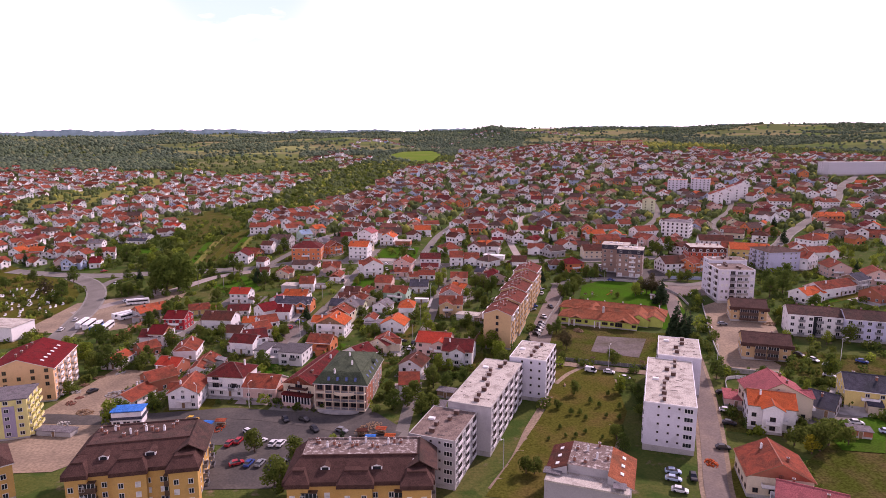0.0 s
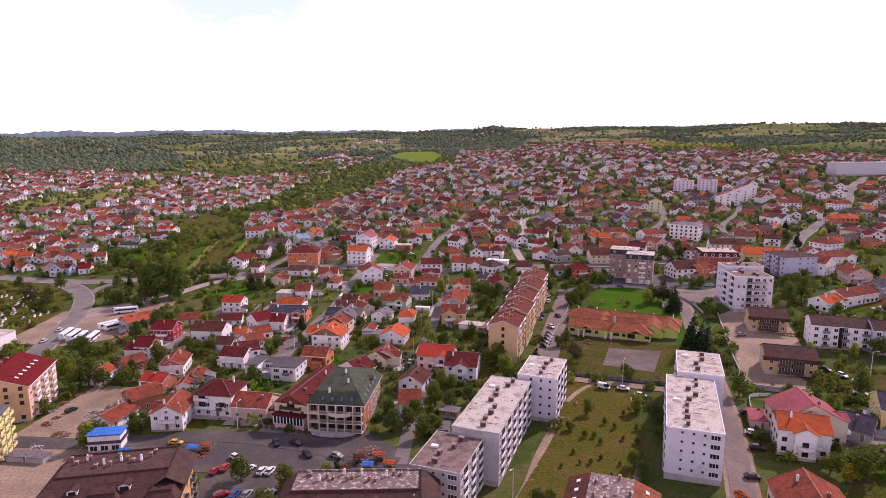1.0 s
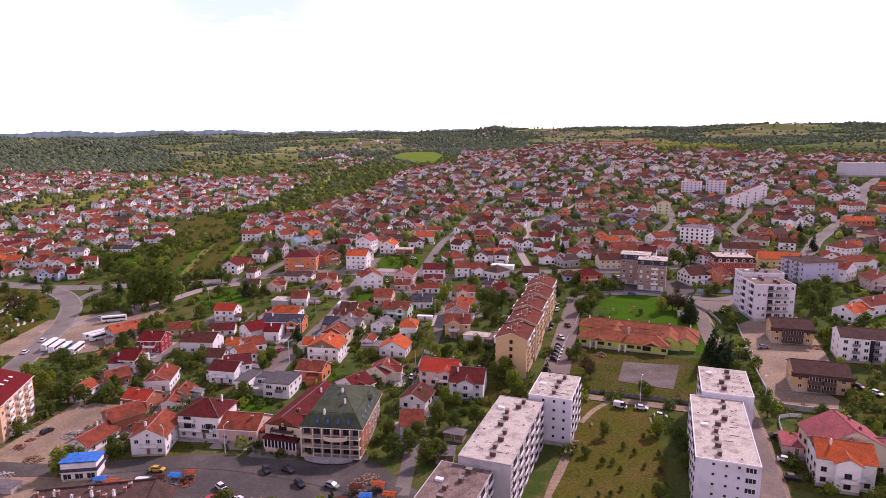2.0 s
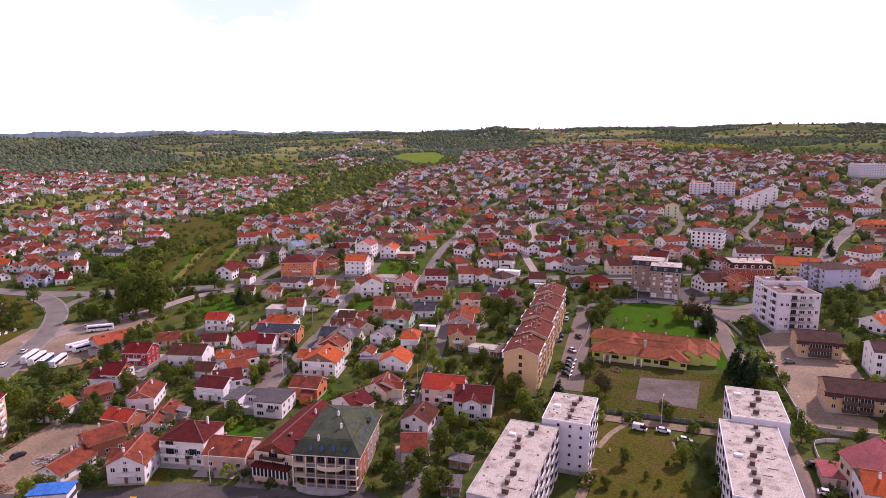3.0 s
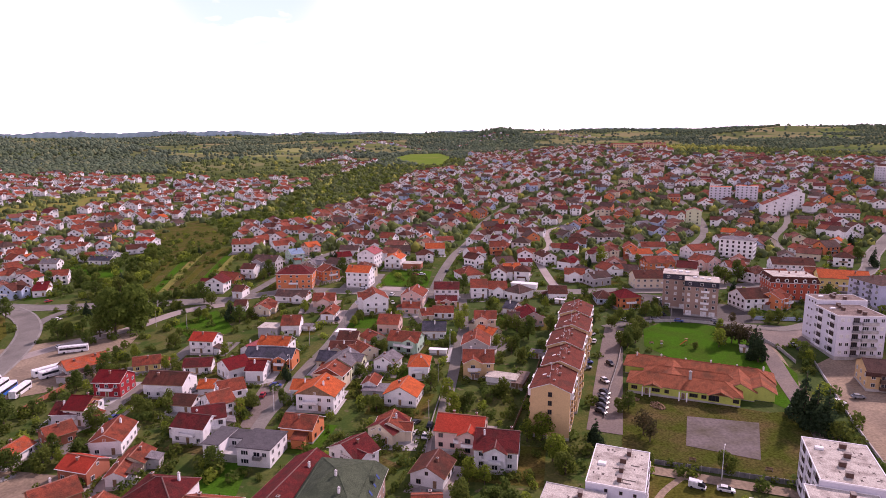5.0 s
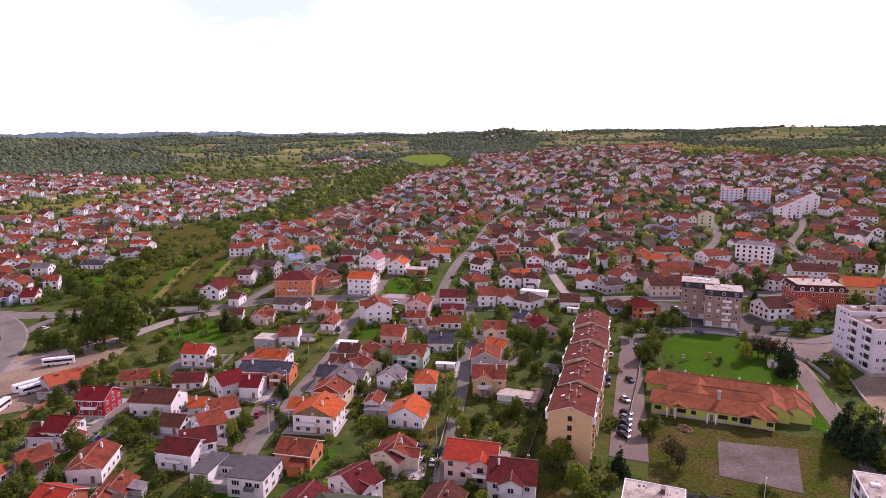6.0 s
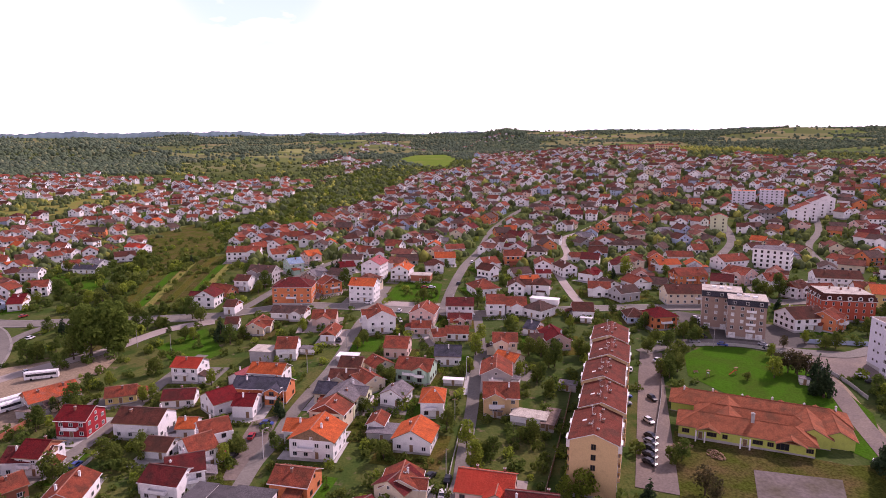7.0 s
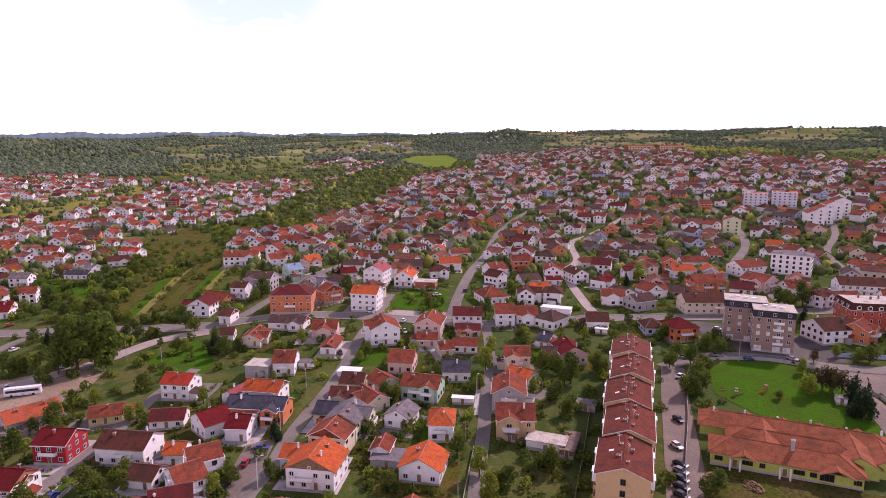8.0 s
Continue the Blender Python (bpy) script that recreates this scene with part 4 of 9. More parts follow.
def flat_block(name, x, y, rot, w, d, h, storeys, m, roofm, label, sides, vents=8, base=M_CONC, dark_roof=False, seed=1):
    """A flat-roofed apartment block about (x, y): body, parapet, roof sheet, vents, windows by side and balconies."""
    rng = random.Random(seed)
    a = thing(name, x, y, rot, label, "apartment block", "apartment blocks")
    TAKEN.append((x, y, max(w, d) * 0.55 + 1))
    for off in (-0.3, 0.3):
        rr = radians(rot)
        TAKEN.append((x - math.sin(rr) * off * d if d > w else x + math.cos(rr) * off * w, y + math.cos(rr) * off * d if d > w else y + math.sin(rr) * off * w, min(w, d) * 0.6 + 1))
    b = Build()
    b.box(-w / 2, w / 2, -d / 2, d / 2, 1.0, h, 0, skip=("b",))
    b.box(-w / 2 + 0.06, w / 2 - 0.06, -d / 2 + 0.06, d / 2 - 0.06, -4, 1.0, 1, skip=("b", "t"))
    part("wall", b.mesh("wall", [m, base]), a)
    b = Build()
    t, o = 0.16, 0.05
    for x0, x1, y0, y1 in ((-w / 2 - o, w / 2 + o, -d / 2 - o, -d / 2 + t), (-w / 2 - o, w / 2 + o, d / 2 - t, d / 2 + o), (-w / 2 - o, -w / 2 + t, -d / 2 + t, d / 2 - t), (w / 2 - t, w / 2 + o, -d / 2 + t, d / 2 - t)):
        b.box(x0, x1, y0, y1, h - 0.12, h + 0.22)
    part("parapet", b.mesh("parapet", [WALLS["white"] if m is M_PLASTER else M_CONC]), a)
    b = Build()
    b.box(-w / 2 + t, w / 2 - t, -d / 2 + t, d / 2 - t, h, h + 0.08, skip=("b",))
    part("roof", b.mesh("roof", [roofm]), a)
    b = Build()
    for k in range(26):
        px, py, pw, pd = rng.uniform(-0.42, 0.42) * w, rng.uniform(-0.44, 0.44) * d, rng.uniform(0.08, 0.3), rng.uniform(0.08, 0.5)
        b.box(px - pw, px + pw, py - pd, py + pd, h + 0.08, h + 0.1 + 0.004 * (k % 5), 0, 0.03, skip=("b",))
    for k in range(4):
        py, x1 = rng.uniform(-0.4, 0.4) * d, rng.uniform(0.1, 0.4) * w
        b.box(x1 - rng.uniform(1, 3), x1, py - 0.18, py + 0.18, h + 0.08, h + 0.13, 0, skip=("b",))
    tagged(part("tar_patches", b.mesh("tar_patches", [M_TAR]), a), kind="stuff")
    for k in range(vents):
        part("vent", VENT, a, at=pose(rng.choice((-1, 1)) * w * rng.uniform(0.04, 0.14), -d / 2 + (k + 0.7) / (vents + 0.4) * d, h + 0.1, 0, 0, rng.choice((0, 90))))
    part("hatch", HATCH, a, at=pose(-w * 0.3, rng.uniform(-0.3, 0.3) * d, h + 0.1))
    fh = (h - 1.0) / storeys
    for side, style in sides.items():
        length = w if side in (0, 2) else d
        for f in range(storeys):
            z = 1.0 + fh * (f + 0.52)
            if style == "stair":
                for u in (-0.22, -0.02, 0.17):
                    part("window", window_mesh(0.6, 0.6, True, 0), a, at=face_pose(side, u * length, z + 0.3, w, d))
                part("window", window_mesh(2.4, 1.4, False, 2), a, at=face_pose(side, 0.35 * length, z, w, d))
            elif style == "bath":
                for u in (-0.15, 0.1, 0.33):
                    part("window", window_mesh(0.7, 0.8, True, 0), a, at=face_pose(side, u * length, z + 0.2, w, d))
            elif style == "tower":
                for u in (-0.34, -0.02, 0.12):
                    part("window", window_mesh(1.4, 1.5), a, at=face_pose(side, u * length, z, w, d))
                if 3.4 not in SOLIDBAL:
                    SOLIDBAL[3.4] = balcony_mesh(3.4, 1.1, M_CONC, True)
                part("balcony", SOLIDBAL[3.4], a, at=face_pose(side, 0.05 * length, z - fh * 0.5, w, d))
            elif style == "core":
                part("window", window_mesh(2.4, 1.5, False, 2), a, at=face_pose(side, 0.08 * length, z, w, d))
                part("window", window_mesh(1.4, 1.5), a, at=face_pose(side, 0.26 * length, z, w, d))
                for u in (-0.40, -0.27, 0.42):
                    part("window", window_mesh(1.3, 1.4, False, 1, rng.random() < 0.4), a, at=face_pose(side, u * length, z, w, d))
                part("balcony", TOWER_RAIL, a, at=face_pose(side, -0.12 * length, z - fh * 0.5, w, d))
                part("window", window_mesh(2.2, 2.1, True, 2), a, at=face_pose(side, -0.12 * length, z - 0.1, w, d))
                if 5.5 not in SOLIDBAL:
                    SOLIDBAL[5.5] = balcony_mesh(5.5, 1.2, M_CONC, True)
                part("balcony", SOLIDBAL[5.5], a, at=face_pose(side, 0.16 * length, z - fh * 0.5, w, d))
            elif style == "plain":
                n = max(2, int(length / 3.4))
                for k in range(n):
                    part("window", window_mesh(1.5, 1.4), a, at=face_pose(side, ((k + 0.5) / n - 0.5) * length, z, w, d))
            elif style == "loggia":
                n = max(2, int(length / 6.2))
                for k in range(n):
                    u = ((k + 0.5) / n - 0.5) * length
                    bw = 3.2
                    part("window", window_mesh(1.6, 1.5), a, at=face_pose(side, u - 1.9, z, w, d))
                    # wide dark window set flush, standing in for the shaded loggia recess
                    part("window", window_mesh(2.9, 2.3, True, 2), a, at=face_pose(side, u + 0.9, z - 0.1, w, d))
                    if bw not in SOLIDBAL:
                        SOLIDBAL[bw] = balcony_mesh(bw, 0.3, WALLS["white"], True)
                    part("balcony", SOLIDBAL[bw], a, at=face_pose(side, u + 0.9, z - fh * 0.5, w, d))
    return a


def from_corner(cx, cy, rot, w, d):
    """The middle of a w x d block from its near left corner."""
    r = radians(rot)
    return cx + math.cos(r) * w / 2 - math.sin(r) * d / 2, cy + math.sin(r) * w / 2 + math.cos(r) * d / 2


WHITE_BLOCK = "white five-storey apartment block with a pale felt flat roof"
flat_block("apartment_block", *from_corner(59.2, 166.6, -20, 14.2, 39), -20, 14.2, 39, 13.9, 5, M_PLASTER, M_FELT, WHITE_BLOCK, {0: "stair", 1: "plain", 3: "loggia"}, 9, seed=1)
flat_block("apartment_block", *from_corner(75.6, 202.4, -20, 14.0, 21.5), -20, 14.0, 21.5, 13.9, 5, M_PLASTER, M_FELT, WHITE_BLOCK, {1: "plain", 2: "bath", 3: "loggia"}, 4, seed=2)
flat_block("apartment_block", *from_corner(-8.1, 153.7, -21, 13.2, 18.6), -21, 13.2, 18.6, 13.7, 5, M_GREYPL, M_FELTD, "grey five-storey apartment block with a dark worn flat roof", {0: "stair", 1: "loggia", 3: "plain"}, 4, dark_roof=True, seed=3)
flat_block("apartment_block", *from_corner(2.6, 169.9, -21, 13.2, 38.5), -21, 13.2, 38.5, 14.6, 5, M_GREYPL, M_FELT, "grey-white five-storey apartment block with a pale flat roof", {0: "none", 1: "loggia", 3: "plain"}, 9, seed=4)
flat_block("apartment_block", *from_corner(24.6, 203.8, -21, 12.7, 18.6), -21, 12.7, 18.6, 14.6, 5, M_PLASTER, M_FELT, WHITE_BLOCK, {0: "bath", 1: "loggia", 3: "plain"}, 4, seed=5)
flat_block("apartment_tower", *from_corner(141.3, 301.7, -4, 17.6, 17.4), -4, 17.6, 17.4, 16.8, 5, M_PLASTER, M_FELTD, "white five-storey apartment tower with stacked balconies and dark felt roof", {0: "core", 1: "plain", 3: "loggia"}, 5, seed=6)
flat_block("apartment_tower", *from_corner(144.1, 319.3, -4, 19.1, 10.0), -4, 19.1, 10.0, 17.9, 5, M_PLASTER, M_FELTD, "white rear half of the five-storey apartment tower", {1: "plain", 3: "bath"}, 4, seed=7)
flat_block("apartment_block", 272, 700, -25, 20, 16, 14, 5, M_PLASTER, ROOFS["orange"], "white five-storey block with dark window rows", {0: "plain", 1: "plain", 3: "none"}, 2, seed=8)
flat_block("apartment_block", 297, 697, -25, 20, 16, 14, 5, M_PLASTER, ROOFS["orange"], "white five-storey block with dark window rows", {0: "plain", 1: "plain", 3: "none"}, 2, seed=9)
flat_block("apartment_block", 515, 765, 8, 84, 18, 15, 5, M_PLASTER, M_FELT, "long white five-storey institution building", {0: "plain", 3: "plain"}, 6, seed=10)


# ---- buildings with shapes of their own ----
for key, c in (("ochre", (0.58, 0.39, 0.20)), ("peach", (0.66, 0.42, 0.24)), ("limegreen", (0.50, 0.56, 0.12)), ("taupe", (0.33, 0.225, 0.18)), ("scarlet", (0.42, 0.085, 0.045)), ("lavender", (0.52, 0.52, 0.66)), ("violet", (0.34, 0.30, 0.40)), ("citron", (0.70, 0.64, 0.26)), ("mustard", (0.56, 0.33, 0.10))):
    WALLS[key] = mat("wall_" + key, c, 0.9, 0.07, 0.35, 3.0, 0.12, rnd=0.03, second=[v * 0.84 for v in c], amount=0.25)
for key, c in (("mossgreen", (0.075, 0.095, 0.06)), ("azure", (0.04, 0.20, 0.62)), ("cocoa", (0.088, 0.046, 0.038)), ("russet", (0.165, 0.043, 0.028)), ("clay", (0.31, 0.098, 0.048))):
    ROOFS[key] = mat("roof_" + key, c, 0.85, 0.4, 0.6, 4.5, 0.5, rnd=0.05, wave=2.6, second=[v * 0.7 for v in c], amount=0.6, spec=0.08, stain=0.15 if key in ("azure", "cocoa") else 0.65)


BRNG = random.Random(88)


def rows_of_windows(a, side, w, d, z0, fh, storeys, count, ww=1.4, wh=1.4, dark=False, bars=1, keep=1.0, balcony=0, rng=RNG, us=None, blinds=0.0, rail=None):
    """Windows in storeys along one wall, every n-th with a balcony."""
    length = w if side in (0, 2) else d
    for f in range(storeys):
        for k in range(count):
            u = us[k] * length if us else ((k + 0.5) / count - 0.5) * length
            if rng.random() > keep:
                continue
            part("window", window_mesh(ww, wh, dark, bars, BRNG.random() < blinds), a, at=face_pose(side, u, z0 + fh * f, w, d))
            if balcony and k % balcony == balcony - 1:
                part("balcony", rail or BALCONY[2.4], a, at=face_pose(side, u, z0 + fh * f - 1.3, w, d))


def taken_box(x, y, rot, w, d):
    r = radians(rot)
    n = max(1, int(max(w, d) / min(w, d) + 0.5))
    for k in range(n):
        t = (k + 0.5) / n - 0.5
        ux, uy = (t * w, 0) if w > d else (0, t * d)
        TAKEN.append((x + math.cos(r) * ux - math.sin(r) * uy, y + math.sin(r) * ux + math.cos(r) * uy, min(w, d) * 0.62 + 1.5))


def gable_block(name, x, y, rot, L, span, e, slope, wall, roof, label, hip=False, category="apartment building", group="", trim=None):
    a = thing(name, x, y, rot, label, category, group)
    taken_box(x, y, rot, L, span)
    part("wall", body_mesh(L, span, e, slope, hip, WALLS[wall]), a)
    rm = [ROOFS[roof], trim or M_FRAME, ROOFS[roof]]
    part("roof", hip_roof(L, span, e, rm, slope) if hip else gable_roof(L, span, e, rm, slope), a)
    return a


def mansard(w, d, e, inset, rise, steep, flat, ov=0.5):
    """A steep roof with a flat or felted top."""
    b = Build()
    x, y = w / 2 + ov, d / 2 + ov
    lo = [(-x, -y, e), (x, -y, e), (x, y, e), (-x, y, e)]
    hi = [(-x + inset, -y + inset, e + rise), (x - inset, -y + inset, e + rise), (x - inset, y - inset, e + rise), (-x + inset, y - inset, e + rise)]
    for i in range(4):
        j = (i + 1) % 4
        b.face([lo[i], lo[j], hi[j], hi[i]])
        b.face([(lo[i][0], lo[i][1], e - 0.25), (lo[j][0], lo[j][1], e - 0.25), lo[j], lo[i]], 2)
    b.face(hi, 1)
    b.face([(p, q, e - 0.25) for p, q, _ in lo[::-1]], 2)
    return b.mesh("roof", [steep, flat, M_FRAME])


def box_walls(w, d, h, m, base=M_CONC, low=-4):
    b = Build()
    b.box(-w / 2, w / 2, -d / 2, d / 2, 0.8, h, 0, skip=("b",))
    b.box(-w / 2 + 0.05, w / 2 - 0.05, -d / 2 + 0.05, d / 2 - 0.05, low, 0.8, 1, skip=("b", "t"))
    return b.mesh("wall", [m, base])


SKY = Build()
SKY.box(-0.45, 0.45, -0.6, 0.6, -0.05, 0.1)
SKY.face([(-0.36, -0.5, 0.105), (0.36, -0.5, 0.105), (0.36, 0.5, 0.105), (-0.36, 0.5, 0.105)], 1)
SKY = SKY.mesh("roof_window", [M_FRAME, WALLS["white"]])


def dormer_mesh(roofm, wallm, w=1.7, h=1.4, d=2.4):
    b = Build()
    b.box(-w / 2, w / 2, 0, d, 0, h, 1, skip=("b",))
    for s in (-1, 1):
        q = [(s * (w / 2 + 0.2), -0.25, h - 0.05), (s * (w / 2 + 0.2), d, h - 0.05), (0, d, h + 0.55), (0, -0.25, h + 0.55)]
        b.face(q if s > 0 else q[::-1])
    b.face([(-w / 2, 0, h), (w / 2, 0, h), (0, 0, h + 0.5)], 1)
    b.face([(-w / 2 + 0.3, -0.02, 0.25), (w / 2 - 0.3, -0.02, 0.25), (w / 2 - 0.3, -0.02, h - 0.1), (-w / 2 + 0.3, -0.02, h - 0.1)], 2)
    return b.mesh("dormer", [roofm, wallm, M_GLASS])


# stepped terrace of five gabled sections
TU = Vector((math.cos(radians(72.7)), math.sin(radians(72.7))))
TERRACE_BALCONY = balcony_mesh(3.4, 0.75, WALLS["ochre"], True)
for k in range(5):
    c = Vector((24.9, 250.0)) + TU * (17.8 * (k + 0.5)) + Vector((TU.y, -TU.x)) * (0.5 if k % 2 else -0.3)
    a = gable_block("terrace_building", c.x, c.y, 72.7, 17.4, 11.6, 14.8, 0.38, "ochre", "russet", "ochre five-storey terrace section with a brown-red gabled roof", group="stepped terrace sections")
    for side in (0, 2):
        rows_of_windows(a, side, 17.4, 11.6, 2.6, 2.75, 5, 4, 1.5, 1.5, False, 1, 1, 0, blinds=0.3)
        for f in range(1, 5):
            for u in (-4.4, 4.4):
                part("balcony", TERRACE_BALCONY, a, at=face_pose(side, u, 1.2 + 2.75 * f, 17.4, 11.6))
        # white glazed boxes closed in under the eaves
        for u in ((-6.2, 4.0), (5.6,), (-2.5, 6.4), (0.5,), (-5.5, 3.0))[(k + side) % 5]:
            b = Build()
            b.box(-1.3, 1.3, -0.95, 0.02, 0, 2.35)
            b.box(-1.2, 1.2, -0.99, -0.95, 0.95, 2.15, 1)
            b.box(-1.4, 1.4, -1.1, 0.02, 2.35, 2.45)
            part("enclosed_balcony", b.mesh("enclosed_balcony", [WALLS["white"], M_GLASS]), a, "white glazed balcony box", at=face_pose(side, u, 12.2, 17.4, 11.6))
    if k == 0:
        rows_of_windows(a, 3, 17.4, 11.6, 2.6, 2.75, 5, 1, 1.2, 1.5, True, 1)
    for j in range(5):
        part("chimney", CHIMNEYS[j % 2], a, at=pose(-6 + 3 * j, (-1, 1)[j % 2] * (0.8 + 0.5 * (j % 3)), 16.0))
    part("roof_window", SKY, a, at=pose(RNG.uniform(-5, 5), 3.0, 16.0, -math.degrees(math.atan(0.38))))
    # pale verge at each stepped gable, and aerials along the ridge
    b = Build()
    for t in (-1, 1):
        p, q = Vector((-8.85, t * 6.3, 14.62)), Vector((-8.85, 0, 17.02))
        for lo, hi in ((0.0, 0.14),):
            b.face([p + Vector((-0.06, 0, lo)), q + Vector((-0.06, 0, lo)), q + Vector((-0.06, 0, hi)), p + Vector((-0.06, 0, hi))][:: t])
            b.face([p + Vector((-0.06, 0, hi)), q + Vector((-0.06, 0, hi)), q + Vector((0.34, 0, hi)), p + Vector((0.34, 0, hi))][:: t])
    part("verge", b.mesh("verge", [M_FELT]), a)
    for j in range(3):
        b = Build()
        b.box(-0.03, 0.03, -0.03, 0.03, -0.6, 2.2)
        b.box(-0.7, 0.7, -0.025, 0.025, 2.0, 2.06)
        b.box(-0.5, 0.5, -0.025, 0.025, 1.6, 1.66)
        part("aerial", b.mesh("aerial", [M_FRAME]), a, at=pose(-5 + 4.6 * j, (0.6, -0.9, 1.4)[j], 16.7, 0, 0, 35 * j + 20 * k))

# kindergarten: two low wings joined by cross wings
kg = thing("kindergarten", 75, 277.5, -23, "low yellow-green kindergarten with sprawling orange-brown tiled roofs", "school building")
for t in ((-14, 0), (0, 0), (14, 0), (-16, 17), (-3, 17), (10, 17), (24, 17), (-4, 9), (18, 9)):
    r = radians(-23)
    TAKEN.append((75 + math.cos(r) * t[0] - math.sin(r) * t[1], 277.5 + math.sin(r) * t[0] + math.cos(r) * t[1], 8.5))
for cx, cy, rz, L, span, hip in ((0, 0, 0, 35, 10, True), (4, 17, 0, 49, 10.5, True), (2.5, 8.6, 0, 31, 8.6, True), (-4, 8.6, 90, 15, 9.5, False), (17.5, 8.6, 90, 15, 9, False), (24, 10.5, 90, 16, 8, False)):
    at = pose(cx, cy, 0, 0, 0, rz)
    b = part("wall", body_mesh(L, span, 3.7, 0.5, hip, WALLS["limegreen"]), kg, at=at)
    rm = [ROOFS["clay"], M_WOOD, ROOFS["clay"]]
    part("roof", hip_roof(L, span, 3.7, rm, 0.5, 0.8) if hip else gable_roof(L, span, 3.65, rm, 0.5, 0.7), kg, at=at)
for u, w in ((-15.5, 2.0), (-8.5, 2.6), (-5.0, 1.4), (3.4, 2.6), (6.6, 1.6), (9.6, 3.2), (16.2, 1.8)):
    part("window", window_mesh(w, 1.3 if w < 3 else 2.0, True, 2), kg, at=pose(u, -5.0, 1.9))
for u in (-11.5, 0.2):
    part("door", DOOR, kg, at=pose(u, -5.02, 0.1))
    for s in (-1.2, 1.2):
        b = Build()
        b.box(-0.2, 0.2, -0.2, 0.2, -0.5, 2.9)
        part("column", b.mesh("column", [WALLS["white"]]), kg, at=pose(u + s, -6.3, 0))
for cx, w in ((-9.5, 5.5), (11.5, 7.0)):
    at = pose(cx, -4.2, 0.35, 0, 0, 90)
    part("porch_roof", gable_roof(5.0, w, 3.0, [ROOFS["clay"], M_WOOD, ROOFS["clay"]], 0.42, 0.4), kg, at=at)
for k in range(5):
    part("porch_roof", gable_roof(4.0, 5.0, 2.9, [ROOFS["clay"], M_WOOD, ROOFS["clay"]], 0.5, 0.4), kg, at=pose(-17 + 9.5 * k, 21.4, 0.3, 0, 0, 90))
for k in range(6):
    part("chimney", CHIMNEYS[2], kg, at=pose(-17 + 8.5 * k, 17.5 + 1.2 * (k % 2), 5.2))
part("chimney", chimney_mesh(3.2, 0.9, M_CONC), kg, at=pose(2.0, -0.8, 5.3))

# dark apartment house: taupe walls, slate top storey, pale flat roof, in two offset halves
for cx, cy, w, d, h, s in ((106.6, 360.4, 14.5, 12.5, 16.6, 0), (101.0, 373.5, 15.5, 12.0, 16.9, 1)):
    px, py = from_corner(cx, cy, -22, w, d)
    a = thing("apartment_house", px, py, -22, "taupe six-storey apartment house with slate attic and pale flat roof", "apartment building")
    taken_box(px, py, -22, w, d)
    part("wall", box_walls(w, d, h - 2.6, WALLS["taupe"]), a)
    b = Build()
    b.box(-w / 2 - 0.3, w / 2 + 0.3, -d / 2 - 0.3, d / 2 + 0.3, h - 2.6, h, 0, 0.25, skip=("b",))
    part("attic", b.mesh("attic", [ROOFS["slate"]]), a, "dark slate-clad attic storey")
    b = Build()
    b.box(-w / 2 - 0.4, w / 2 + 0.4, -d / 2 - 0.4, d / 2 + 0.4, h, h + 0.25)
    part("roof", b.mesh("roof", [M_FELT]), a)
    for j in range(3):
        part("hatch", HATCH, a, at=pose(-3 + 3 * j, 1 - j, h + 0.35))
    rows_of_windows(a, 0, w, d, 4.6, 2.75, 4, 4, 1.3, 1.5, blinds=0.3)
    rows_of_windows(a, 0, w + 0.7, d + 0.7, h - 1.3, 2.75, 1, 3, 1.3, 1.3)
    rows_of_windows(a, 3, w, d, 1.9, 2.75, 5, 3, 1.3, 1.5)
    rows_of_windows(a, 1, w, d, 1.9, 2.75, 5, 3, 1.3, 1.5)
    b = Build()
    b.box(-1.3, 1.3, -0.06, 0.02, 0, 2.3)
    gd = b.mesh("garage_door", [M_FRAME])
    for u in (-5.2, 1.4, 5.0):
        part("garage_door", gd, a, at=face_pose(0, u, 0.1, w, d))
    if not s:
        for f in range(4):
            part("balcony", BALCONY[3.6], a, at=face_pose(0, 1.6, 3.4 + 2.75 * f, w, d))

# red hotel with a dark mansard
px, py = from_corner(157.5, 379.5, -10, 22, 17)
a = thing("hotel", px, py, -10, "brick-red four-storey hotel with a dark mansard and white flat roof", "hotel")
taken_box(px, py, -10, 22, 17)
part("wall", box_walls(22, 17, 9.6, WALLS["scarlet"]), a)
part("roof", mansard(22, 17, 9.6, 1.3, 2.9, ROOFS["brown"], M_FELT), a)
rows_of_windows(a, 0, 22, 17, 2.2, 2.9, 3, 7, 0.9, 1.6, False, 0)
rows_of_windows(a, 3, 22, 17, 2.2, 2.9, 3, 5, 0.9, 1.6, False, 0)
dm = dormer_mesh(ROOFS["brown"], WALLS["white"])
for k in range(5):
    part("dormer", dm, a, at=pose(-8.4 + 4.2 * k, -9.0, 9.9))
for k in range(3):
    part("dormer", dm, a, at=pose(-11.5, -5 + 5 * k, 9.9, 0, 0, -90))
for k in range(4):
    part("chimney", CHIMNEYS[k % 2], a, at=pose(-4 + 4 * k, 3 - 2 * (k % 2), 12.4))

